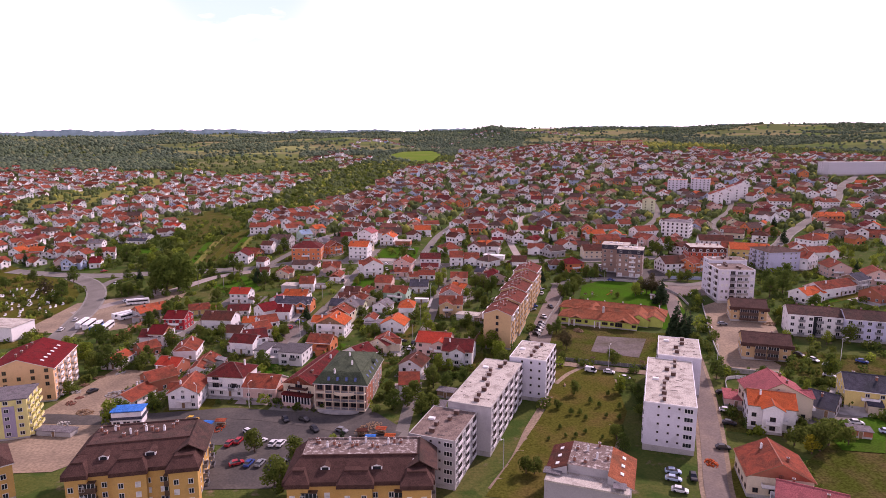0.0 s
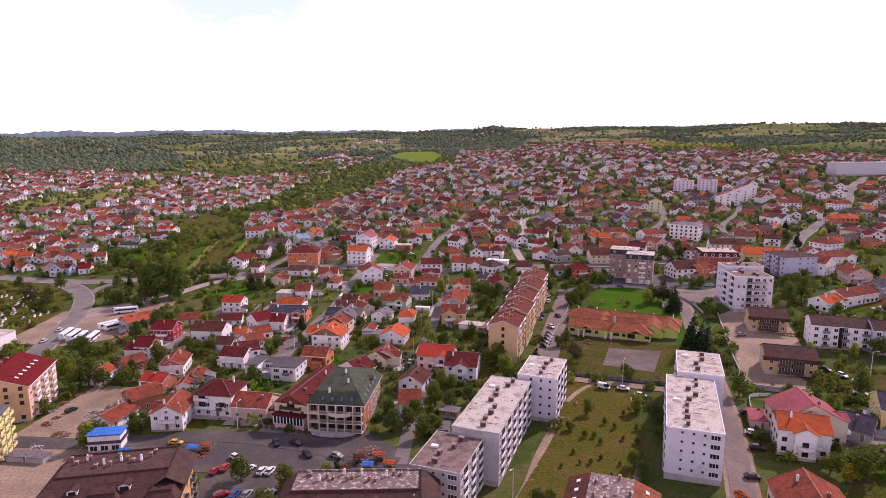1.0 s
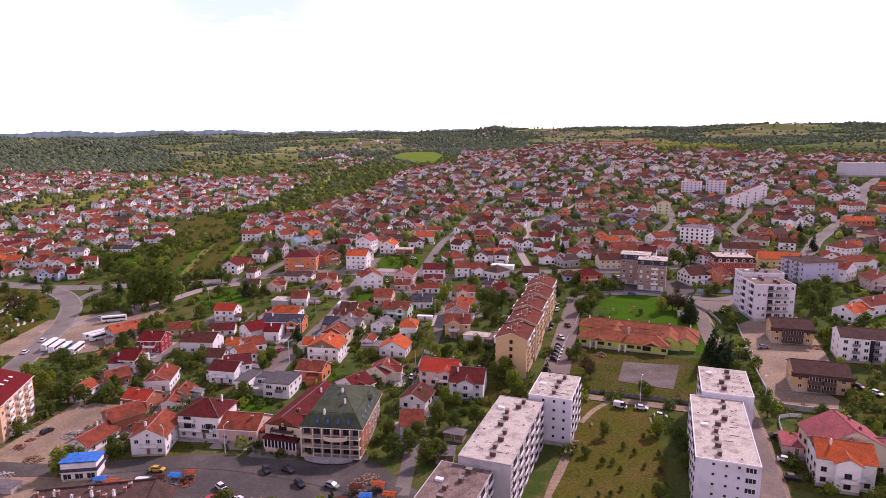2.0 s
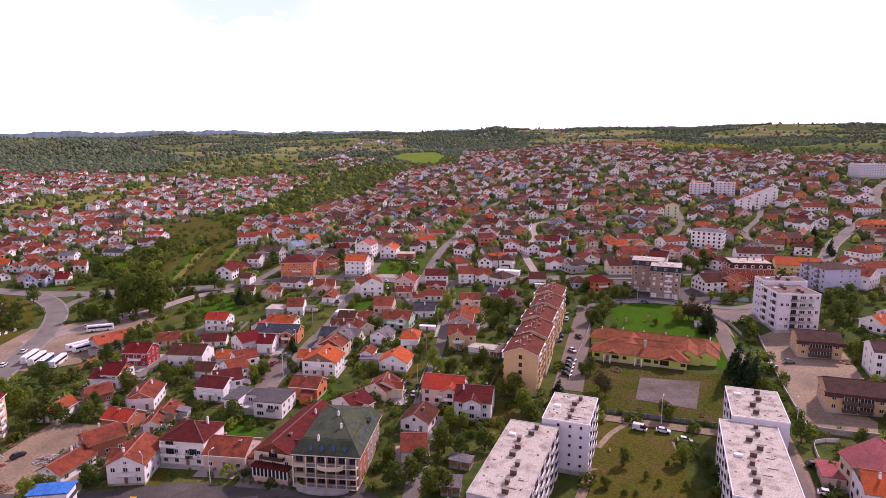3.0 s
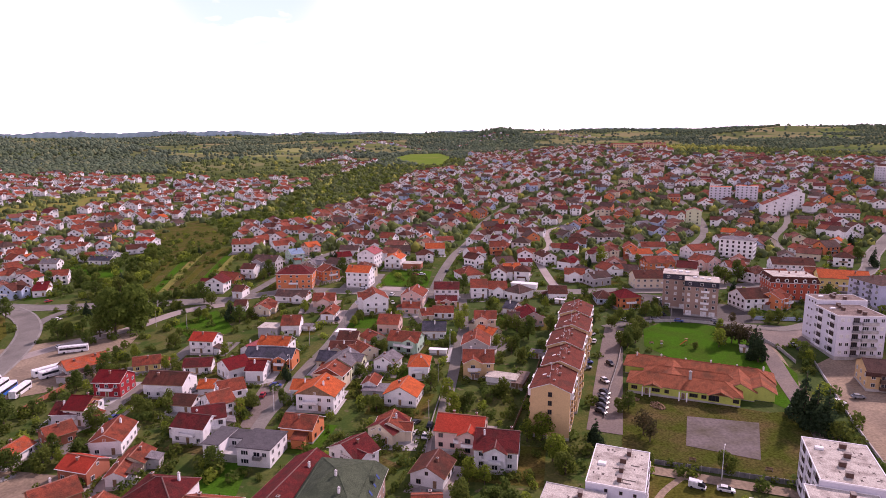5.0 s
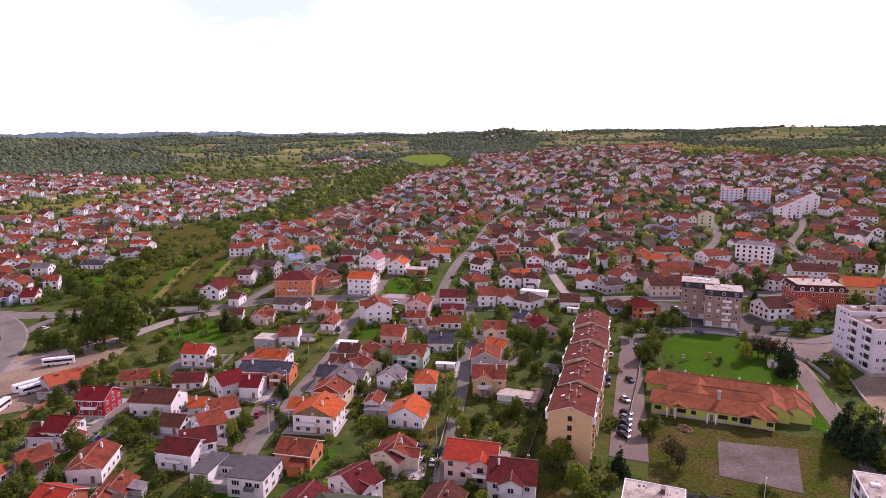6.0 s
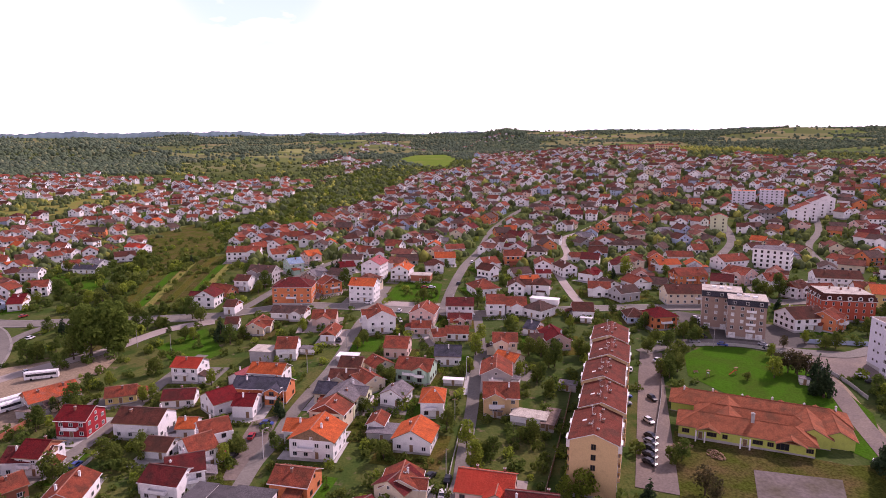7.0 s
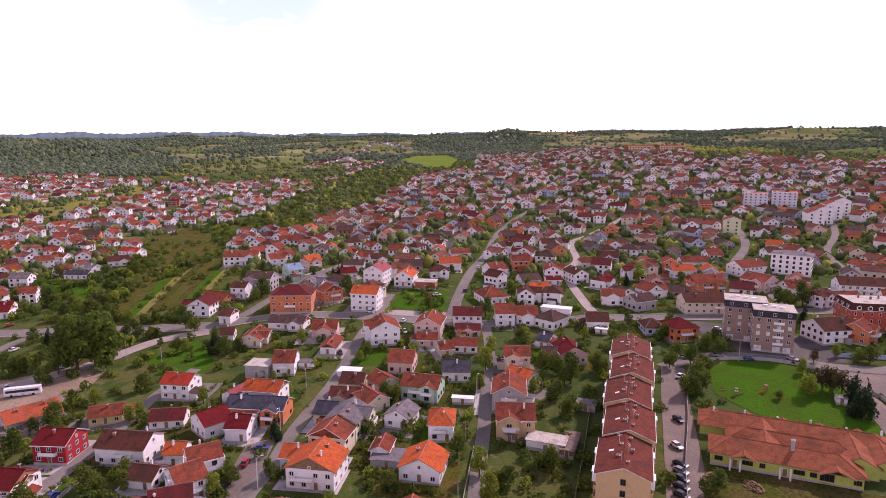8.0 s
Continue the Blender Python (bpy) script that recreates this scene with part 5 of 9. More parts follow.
# pale blue block with balconies on its flank
px, py = from_corner(197.5, 359.0, 8, 20, 19)
a = thing("apartment_house", px, py, 8, "pale lavender-blue four-storey apartment house with a low grey roof", "apartment building")
taken_box(px, py, 8, 20, 19)
part("wall", box_walls(20, 19, 12, WALLS["lavender"]), a)
part("roof", hip_roof(20, 19, 12, [ROOFS["umber"], M_WOOD, ROOFS["umber"]], 0.16, 0.8), a)
rows_of_windows(a, 0, 20, 19, 2.4, 2.8, 4, 3, 1.2, 1.2, us=(-0.05, 0.2, 0.36))
rows_of_windows(a, 3, 20, 19, 2.4, 2.8, 4, 5, 1.4, 1.5, False, 1, 1, 2)
for k in range(3):
    part("chimney", CHIMNEYS[k % 2], a, at=pose(-4 + 4 * k, 2, 13.0))

# two white-blue terraces below grey roofs
for cx, cy, w, d, e, wall in ((149.4, 252.8, 20.5, 12, 9.2, "white"), (167.6, 243.0, 34, 12, 9.0, "lavender")):
    px, py = from_corner(cx, cy, -19, w, d)
    a = gable_block("terrace_block", px, py, -19, w, d, e, 0.42, wall, "umber", "three-storey %s terrace with grey-brown roof and stacked balconies" % {"white": "white", "lavender": "pale blue"}[wall])
    n = int(w / 3.4)
    rows_of_windows(a, 0, w, d, 2.0, 2.8, 3, n, 1.5, 1.5, False, 1, 1, 2)
    b = Build()
    b.box(-1.5, 1.5, -0.08, 0.02, 0.3, e - 0.4)
    part("stair_glazing", b.mesh("stair_glazing", [M_GLASS]), a, "tall dark stairwell glazing", at=face_pose(0, 0.04 * w, 0, w, d))
    rows_of_windows(a, 3, w, d, 2.0, 2.8, 3, 2, 1.2, 1.4)
    for k in range(3):
        part("chimney", CHIMNEYS[k % 2], a, at=pose(-w * 0.3 + w * 0.3 * k, 1.0, e + 1.9))

# green-roofed hotel with columned balconies
px, py = from_corner(-42.0, 199.0, -7, 17.5, 25)
a = thing("guest_house", px, py, -7, "grey three-storey guest house with columned balconies under a moss-green roof", "hotel")
taken_box(px, py, -7, 17.5, 25)
# brownish wall, its dark tone also standing in for shade inside the galleries
part("wall", box_walls(17.5, 25, 9.2, WALLS["taupe"]), a)
part("roof", mansard(17.5, 25, 9.2, 2.6, 3.4, ROOFS["mossgreen"], ROOFS["mossgreen"], 0.8), a)
part("upper_roof", hip_roof(12.6, 20.2, 12.62, [ROOFS["mossgreen"], ROOFS["mossgreen"], ROOFS["mossgreen"]], 0.32, 0.3), a)
for f in range(3):
    b = Build()
    b.box(-8.75, 8.75, -1.8, 0.02, -0.22, 0)
    for k in range(6):
        b.box(-5.2 + 2.72 * k, -4.95 + 2.72 * k, -1.8, -1.55, 0, 2.7)
    b.box(-8.75, -8.4, -1.8, -1.45, 0, 2.7)
    b.box(-5.2, 8.65, -1.74, -1.70, 0.08, 0.95, 1)
    b.box(-5.2, 8.65, -1.78, -1.68, 0.95, 1.02)
    part("gallery", b.mesh("gallery", [WALLS["cream"], M_METAL]), a, "pale columned balcony gallery", at=face_pose(0, 0, 0.6 + 2.9 * f, 17.5, 25))
    rows_of_windows(a, 0, 17.5, 25, 2.1 + 2.9 * f, 2.9, 1, 6, 1.9, 2.2, True, 1)
b = Build()
for k in range(10):
    a0, a1 = math.pi * k / 10, math.pi * (k + 1) / 10
    p, q = (-math.cos(a0) * 3.6, -1.7 - math.sin(a0) * 1.6), (-math.cos(a1) * 3.6, -1.7 - math.sin(a1) * 1.6)
    b.face([(*p, -0.2), (*q, -0.2), (*q, 0.95), (*p, 0.95)])
    b.face([(*q, 0.95), (*p, 0.95), (p[0] * 0.95, p[1] + 0.12, 0.95), (q[0] * 0.95, q[1] + 0.12, 0.95)][::-1])
    b.face([(0, -1.7, 0), (*p, 0), (*q, 0)])
    b.face([(0, -1.7, -0.2), (*q, -0.2), (*p, -0.2)])
part("bow_balcony", b.mesh("bow_balcony", [WALLS["cream"]]), a, "pale bowed balcony at the middle of the front", at=face_pose(0, 1.6, 6.4, 17.5, 25))
b = Build()
for k in range(12):
    a0, a1 = math.pi * k / 12, math.pi * (k + 1) / 12
    p, q = (-math.cos(a0) * 7.2, -1.8 - math.sin(a0) * 2.6), (-math.cos(a1) * 7.2, -1.8 - math.sin(a1) * 2.6)
    b.face([(*p, -0.5), (*q, -0.5), (*q, 0.1), (*p, 0.1)])
    b.face([(0, -1.8, 0.1), (*p, 0.1), (*q, 0.1)])
    b.face([(0, -1.8, -0.5), (*q, -0.5), (*p, -0.5)])
part("canopy", b.mesh("canopy", [M_CONC]), a, "rounded grey entrance canopy", at=face_pose(0, -0.6, 0.5, 17.5, 25))
rows_of_windows(a, 1, 17.5, 25, 2.2, 2.9, 3, 6, 1.2, 1.5)
rows_of_windows(a, 3, 17.5, 25, 2.2, 2.9, 3, 6, 1.2, 1.5)
b = Build()
b.box(-12.0, -3.0, -0.06, 0.02, 0.8, 9.1)
part("panel", b.mesh("panel", [WALLS["brick"]]), a, "red brick flank beside the footway", at=face_pose(1, 0, 0, 17.5, 25))
BLUEPANE = Build()
BLUEPANE.box(-0.5, 0.5, -0.75, 0.75, -0.05, 0.1)
BLUEPANE.face([(-0.4, -0.64, 0.105), (0.4, -0.64, 0.105), (0.4, 0.64, 0.105), (-0.4, 0.64, 0.105)], 1)
BLUEPANE = BLUEPANE.mesh("roof_window", [ROOFS["slate"], glass("blue_pane", (0.05, 0.09, 0.22))])
for k in range(4):
    part("roof_window", BLUEPANE, a, at=pose(-4.2 + 3.1 * k, -12.15, 10.75, math.degrees(math.atan(3.4 / 2.6))))
for k in range(5):
    part("roof_window", BLUEPANE, a, at=pose(8.3, -8 + 3.6 * k, 10.75, 0, 0, 90) @ pose(0, 0, 0, math.degrees(math.atan(3.4 / 2.6))))
for px, py, pz in ((-2.4, -10.8, 12.1), (2.6, -6.5, 13.6), (0.6, -2, 15.0)):
    part("chimney", CHIMNEYS[2], a, at=pose(px, py, pz))
part("dormer", dormer_mesh(ROOFS["mossgreen"], ROOFS["mossgreen"], 2.4, 1.6, 2.6), a, at=pose(8.2, 3.5, 10.6, 0, 0, 90))

# peach apartment house with a crimson roof, and the lime one before it
a = gable_block("apartment_house", -151.8, 220.4, 104, 26, 22, 12.4, 0.36, "peach", "crimson", "peach five-storey apartment house with a crimson roof and white balconies")
PEACH_RAIL = balcony_mesh(3.2, 1.2, WALLS["white"], True)
rows_of_windows(a, 0, 26, 22, 1.8, 2.5, 5, 7, 1.4, 1.5, False, 1, 1, 2, blinds=0.3, rail=PEACH_RAIL)
rows_of_windows(a, 3, 26, 22, 1.8, 2.5, 5, 5, 1.3, 1.4, True, 1, 0.8)
for k in range(6):
    part("roof_window", SKY, a, at=pose(-9 + 3.4 * k, -6.5, 14.35, math.degrees(math.atan(0.36))))
for k in range(4):
    part("chimney", CHIMNEYS[k % 2], a, at=pose(-8 + 5 * k, 2, 15.6))
px, py = -145.4, 184.0
a = thing("apartment_house", px, py, 17, "lime and violet five-storey apartment house with a grey flat roof", "apartment building")
taken_box(px, py, 17, 30, 12)
part("wall", box_walls(30, 12, 13.2, WALLS["citron"]), a)
b = Build()
b.box(-15.3, 15.3, -6.3, 6.3, 13.2, 13.6)
part("roof", b.mesh("roof", [ROOFS["pewter"]]), a)
b = Build()
b.box(8.2, 11.6, -6.12, -6.0, 1.0, 11.2)
part("panel", b.mesh("panel", [WALLS["violet"]]), a, "violet painted facade panel")
rows_of_windows(a, 0, 30, 12.3, 2.2, 2.55, 5, 8, 1.4, 1.3)
rows_of_windows(a, 1, 30, 12, 2.2, 2.55, 5, 3, 1.5, 1.5, False, 1, 1, 1, blinds=0.3, rail=balcony_mesh(3.0, 1.1, WALLS["citron"], True))

# brown-roofed apartment houses that the camera starts over
def lopsided_roof(w, d, e, rise, front, back, side, ov, steep, flat):
    """A long front slope, a shorter back one, and a felted deck between them."""
    b = Build()
    x, y = w / 2 + ov, d / 2 + ov
    lo = [(-x, -y, e), (x, -y, e), (x, y, e), (-x, y, e)]
    hi = [(-x + side, -y + front, e + rise), (x - side, -y + front, e + rise), (x - side, y - back, e + rise), (-x + side, y - back, e + rise)]
    for i in range(4):
        j = (i + 1) % 4
        b.face([lo[i], lo[j], hi[j], hi[i]])
        b.face([(*lo[i][:2], e - 1.1), (*lo[j][:2], e - 1.1), lo[j], lo[i]])
    b.face(hi, 1)
    b.face([(p, q, e - 1.1) for p, q, _ in lo[::-1]])
    b.box(-x + side, x - side, -y + front - 0.15, -y + front + 0.15, e + rise - 0.1, e + rise + 0.35)
    b.box(-x + side, x - side, y - back - 0.15, y - back + 0.15, e + rise - 0.1, e + rise + 0.45, 1)
    return b.mesh("roof", [steep, flat])


LOGGIA = Build()
LOGGIA.box(-1.9, 1.9, -1.3, 0.0, -0.2, 0.0)
LOGGIA.box(-1.9, 1.9, -1.3, -1.22, 0.0, 1.0)
LOGGIA.box(-1.9, -1.82, -1.3, 0.0, 0.0, 1.0)
LOGGIA.box(1.82, 1.9, -1.3, 0.0, 0.0, 1.0)
for k in range(5):
    LOGGIA.box(-1.9 + 0.93 * k, -1.82 + 0.93 * k, -1.3, -1.22, 1.0, 2.3, 1)
LOGGIA.box(-1.8, 1.8, -1.27, -1.25, 1.05, 2.2, 2)
LOGGIA.box(-1.95, 1.95, -1.35, 0.0, 2.3, 2.45)
LOGGIA = LOGGIA.mesh("balcony", [M_FRAMED, M_FRAME, M_GLASS])
for px, py, rot, w, d, e, seed in ((-79.5, 154.0, 11, 31, 19, 10.8, 1), (-19.5, 144.5, 1, 35, 15, 10.8, 2)):
    rng = random.Random(seed)
    a = thing("apartment_house", px, py, rot, "mustard apartment house with a dark brown roof and a chimney-studded deck", "apartment building")
    taken_box(px, py, rot, w, d)
    part("wall", box_walls(w, d, e, WALLS["mustard"]), a)
    part("roof", lopsided_roof(w, d, e + 0.2, 3.3, d * 0.44, 1.6, 3.6, 0.9, ROOFS["cocoa"], ROOFS["umber"] if seed == 1 else M_PATCH), a)
    deck = e + 3.5
    rows_of_windows(a, 0, w, d, 1.6, 2.7, 3, 9, 1.3, 1.5, blinds=0.55)
    rows_of_windows(a, 1, w, d, 1.6, 2.7, 3, 4, 1.3, 1.5, False, 1, 1, 2)
    for f in range(3):
        for u in (-0.34, 0.30):
            part("balcony", LOGGIA, a, "dark balcony with white glazing", at=face_pose(0, u * w, 0.6 + 2.7 * f, w, d))
    for k in range(14):
        part("chimney", CHIMNEYS[k % 3], a, at=pose(-w * 0.36 + w * 0.62 * k / 13 + rng.uniform(-0.7, 0.7), d * (0.10 + 0.26 * rng.random()), deck - 0.2, 0, 0, rng.uniform(-12, 12)))
    # bays that step forward, each under a brown hip of its own
    for u, bw, out in ((-0.02, 8.0, 1.5), (0.40, 7.0, 2.4), (-0.42, 5.0, 1.2)):
        b = Build()
        b.box(-bw / 2, bw / 2, -out, 0.5, -4, e, skip=("b",))
        bay = part("bay", b.mesh("bay", [WALLS["mustard"]]), a, at=pose(u * w, -d / 2, 0))
        part("roof", lopsided_roof(bw, out + 5.0, e + 0.2, 1.9, 2.9, 0.2, 1.6, 0.5, ROOFS["cocoa"], ROOFS["cocoa"]), bay, at=pose(0, -out / 2 + 2.2, 0))
        for f in range(3):
            for s in (-1, 1):
                part("window", window_mesh(1.3, 1.5, False, 1, BRNG.random() < 0.55), bay, at=pose(s * bw * 0.25, -out, 1.6 + 2.7 * f) @ face_pose(0, 0, 0, 0, 0))
    part("dormer", dormer_mesh(ROOFS["cocoa"], WALLS["white"], 2.6, 1.5, 3.2), a, at=pose(0.12 * w, -d * 0.36, e + 1.1))
    part("dormer", dormer_mesh(ROOFS["cocoa"], WALLS["white"], 2.2, 1.4, 3.0), a, at=pose(-0.24 * w, -d * 0.36, e + 1.1))
    # sheet-covered gable at one end with roof lights
    part("roof_sheet", gable_roof(d * 0.75, 7.5, 0, [ROOFS["umber"], M_FRAMED, ROOFS["umber"]], 0.6), a, "paler brown sheet gable over the end stair", at=pose(w * 0.42, 0.5, e + 1.5, 0, 0, 90))
    for k in range(3):
        part("roof_window", SKY, a, at=pose(w * 0.42 - 1.9, -2.5 + 2.6 * k, e + 2.75, 0, -31, 0))
px, py = from_corner(25.5, 137.0, -20, 20, 17)
a = thing("apartment_house", px, py, -20, "old apartment house with patched felt deck and rust-red tiled flanks", "apartment building")
taken_box(px, py, -20, 20, 17)
part("wall", box_walls(20, 17, 9.4, WALLS["grey"]), a)
b = Build()
b.box(-5.2, 4.6, -3.5, 8.9, 9.0, 11.8, 0)
b.face([(-5.3, -3.7, 11.82), (4.7, -3.7, 11.82), (4.7, 9.0, 11.82), (-5.3, 9.0, 11.82)], 1)
b.face([(-10.6, -4.5, 9.6), (-5.2, -4.5, 11.75), (-5.2, 9.2, 11.75), (-10.6, 9.2, 9.6)], 2)
b.face([(4.6, -6.0, 11.75), (10.8, -6.0, 9.3), (10.8, 9.2, 9.3), (4.6, 9.2, 11.75)], 3)
b.face([(-10.6, -4.5, 9.3), (-5.2, -4.5, 9.3), (-5.2, -4.5, 11.75), (-10.6, -4.5, 9.6)], 0)
b.face([(4.6, -6.0, 9.2), (10.8, -6.0, 9.2), (10.8, -6.0, 9.3), (4.6, -6.0, 11.75)], 0)
b.box(-9.8, 9.8, -9.0, -3.6, 9.2, 9.6, 4)
b.box(-10.8, -6.4, -6.4, -3.4, 9.9, 10.15, 5)
b.box(6.0, 9.0, -8.6, -5.8, 10.3, 10.5, 5)
part("roof", b.mesh("roof", [WALLS["grey"], M_PATCH, ROOFS["brown"], ROOFS["clay"], M_FELT, ROOFS["pewter"]]), a)
for k in range(7):
    part("chimney", CHIMNEYS[k % 3], a, at=pose(-3.8 + 2.6 * (k % 4), -1.5 + 3.1 * (k // 2), 11.6))
for k in range(3):
    part("roof_window", SKY, a, at=pose(-7.9, -2 + 4 * k, 10.75, 0, -22, 0))
    part("roof_window", SKY, a, at=pose(7.7, -2 + 4 * k, 10.65, 0, 22, 0))

# low white house in two wings under grey sheet roofs
px, py = -64.7, 245.5
a = thing("house", px, py, -11, "white house in two wings with flat grey roofs round a terrace", "house")
taken_box(px, py, -11, 21, 11)
for x0, x1, y0, h in ((-10.5, -5.2, -5.0, 5.2), (-5.2, 0.4, 0.6, 4.9), (0.4, 10.5, -5.5, 5.5)):
    b = Build()
    b.box(x0, x1, y0, 5.5, -3, h, skip=("b",))
    part("wall", b.mesh("wall", [WALLS["white"]]), a)
    b = Build()
    b.box(x0 - 0.35, x1 + 0.35 - 0.36 * (x1 < 10), y0 - 0.5, 5.9, h + 0.004, h + 0.22)
    part("roof", b.mesh("roof", [ROOFS["gunmetal"]]), a)
for x, y, z, w in ((-7.8, -5.0, 3.9, 3.2), (-7.8, -5.0, 1.4, 1.6), (-3.8, 0.6, 3.2, 1.6), (-1.6, 0.6, 3.2, 1.6), (2.8, -5.5, 4.0, 2.2), (2.8, -5.5, 1.4, 2.4), (6.5, -5.5, 3.8, 2.0), (8.8, -5.5, 3.8, 1.4)):
    part("window", window_mesh(w, 1.4, False, 2 if w > 2 else 1), a, at=pose(x, y, z))
part("balcony", BALCONY[2.4], a, at=pose(6.8, -5.5, 2.6))
b = Build()
b.box(-5.2, 0.4, -4.4, 0.6, -2, 2.3)
part("terrace", b.mesh("terrace", [M_CONC]), a)
rows_of_windows(a, 1, 21, 11, 1.6, 2.5, 2, 3, 1.2, 1.3)

# tan apartment houses with deep brown eaves and stacked balconies
for px, py, rot, w in ((129.1, 233.0, -19, 17.0), (144.4, 278.3, -17, 15.0)):
    a = gable_block("apartment_house", px, py, rot, w, 12.0, 6.6, 0.42, "ochre", "cocoa", "tan apartment house with deep brown eaves and dark stacked balconies", group="tan apartment houses", trim=M_FRAMED)
    b = Build()
    b.box(-w / 2 - 0.9, w / 2 + 0.9, -7.2, -6.9, 5.2, 6.7)
    b.box(-w / 2 - 0.9, w / 2 + 0.9, -7.0, -6.0, 6.3, 6.6)
    part("fascia", b.mesh("fascia", [ROOFS["cocoa"]]), a, "deep brown boarded fascia")
    for f in range(2):
        for u in (-0.13, 0.13):
            part("balcony", LOGGIA, a, "dark glazed balcony", at=face_pose(0, u * w, 0.7 + 2.7 * f, w, 12.0))
    rows_of_windows(a, 0, w, 12, 1.9, 2.7, 2, 2, 1.3, 1.4, us=[-0.38, 0.38])
    rows_of_windows(a, 1, w, 12, 1.9, 2.7, 2, 3, 1.2, 1.4)
    rows_of_windows(a, 3, w, 12, 1.9, 2.7, 2, 3, 1.2, 1.4)
    part("chimney", CHIMNEYS[1], a, at=pose(2.5, 1.0, 8.4))

# blue-roofed kiosk
a = thing("kiosk", -102.0, 191.0, 8, "small two-storey kiosk with a bright blue sheet roof", "kiosk")
TAKEN.append((-102, 191, 7))
part("wall", box_walls(9.2, 5.4, 5.2, WALLS["white"]), a)
part("roof", mansard(9.2, 5.4, 2.9, 0.9, 2.6, ROOFS["slate"], ROOFS["slate"], 0.3), a)
b = Build()
b.box(-5.1, 5.1, -2.6, 3.2, 5.45, 5.65)
part("roof_sheet", b.mesh("roof_sheet", [ROOFS["azure"]]), a, "bright blue metal roof sheet")
rows_of_windows(a, 0, 9.2, 5.4, 1.5, 2.8, 1, 3, 2.2, 1.7, False, 1)

# schools on the hilltop
for px, py, w in ((345, 1290, 44), (392, 1262, 40)):
    a = gable_block("school", px, py, -12, w, 14, 11, 0.3, "peach", "tile", "long peach school building on the hilltop", category="school")
    rows_of_windows(a, 0, w, 14, 2.2, 3.2, 3, 9, 2.0, 1.7, True, 1)
for k, (px, py, rot) in enumerate(((281, 622, -18), (294, 632, -18), (309, 645, -18), (322, 655, -18))):
    a = gable_block("apartment_house", px, py, 72, 18, 12.5, 11.5 + 0.6 * k, 0.45, "white", "tile" if k < 3 else "maroon", "white stepped apartment house with a steep gable", group="white stepped apartment houses")
    rows_of_windows(a, 3, 18, 12.5, 2.0, 2.8, 4, 2, 1.2, 1.4, True)
    rows_of_windows(a, 0, 18, 12.5, 2.0, 2.8, 4, 4, 1.2, 1.4, True)
a = gable_block("apartment_house", 191, 487, -35, 21, 13, 12.2, 0.25, "white", "pewter", "white four-storey apartment house with a grey hipped roof", True)
rows_of_windows(a, 0, 21, 13, 2.2, 2.8, 4, 6, 1.3, 1.6, True)
rows_of_windows(a, 1, 21, 13, 2.2, 2.8, 4, 3, 1.3, 1.3, True)
rows_of_windows(a, 3, 21, 13, 2.2, 2.8, 4, 3, 1.3, 1.3, True)
a = gable_block("apartment_house", 208, 605, 70, 12, 12, 12.5, 0.4, "lime", "tile", "olive four-storey apartment house with a tiled roof")
rows_of_windows(a, 3, 12, 12, 2.2, 2.8, 4, 2, 1.2, 1.4, True)
rows_of_windows(a, 0, 12, 12, 2.2, 2.8, 4, 2, 1.2, 1.4, True)

# mustard corner house beside the lime one
px, py = -120.5, 150.0
a = thing("apartment_house", px, py, 40, "mustard corner apartment house with a brown roof", "apartment building")
taken_box(px, py, 40, 13, 13)
part("wall", box_walls(13, 13, 10.4, WALLS["mustard"]), a)
part("roof", mansard(13, 13, 10.2, 3.5, 2.4, ROOFS["cocoa"], M_FELTD, 0.5), a)
rows_of_windows(a, 1, 13, 13, 1.6, 2.7, 3, 3, 1.3, 1.5)
rows_of_windows(a, 0, 13, 13, 1.6, 2.7, 3, 3, 1.3, 1.5)

# ---- houses ----
house(-127.0, 291.4, -3, 9.8, 10.0, 2.0, "crimson", "red")
house(-149.9, 311.9, 49, 15.6, 10.0, 1.3, "rust", "grey")
house(-125.4, 313.1, 21, 9.6, 8.0, 1.0, "tile", "yellow")
house(-108.0, 330.0, -7, 10.2, 9.0, 2.0, "bright", "white")
house(-103.1, 309.3, 9, 10.3, 8.0, 1.0, "maroon", "white")
house(-105.8, 289.8, -6, 14.6, 10.5, 1.8, "brown", "white")
house(-94.5, 276.6, -9, 7.8, 8.0, 1.0, "brown", "white")
house(-91.0, 287.2, 4, 5.5, 7.0, 1.3, "orange", "white")
house(-81.0, 280.8, 31, 8.5, 9.0, 2.0, "tile", "white")
house(-81.7, 271.1, 42, 7.6, 10.0, 2.0, "tile", "white")
house(-80.9, 260.8, 23, 9.4, 10.0, 2.0, "maroon", "white")
house(-87.6, 304.1, 46, 8.8, 10.0, 1.5, "crimson", "white")
house(-126.0, 270.1, -6, 7.2, 10.0, 2.0, "crimson", "white")
house(-75.8, 322.4, -8, 12.6, 9.0, 2.0, "orange", "white")
house(-74.9, 311.9, -6, 19.0, 9.0, 1.7, "slate", "orange")
house(-86.8, 325.0, 67, 8.0, 6.0, 1.0, "rose", "white")
house(-77.2, 300.7, -3, 6.7, 9.0, 1.5, "crimson", "white")
house(-47.0, 330.9, -7, 8.2, 9.0, 1.3, "brown", "cream")
house(-36.8, 330.2, -54, 8.5, 8.0, 1.3, "tile", "cream")
house(-47.9, 319.5, -4, 10.0, 9.0, 1.3, "brown", "cream")
house(-39.6, 317.6, -53, 11.0, 8.0, 1.3, "tile", "cream")
house(-52.0, 309.2, -10, 6.6, 9.0, 1.3, "slate", "cream")
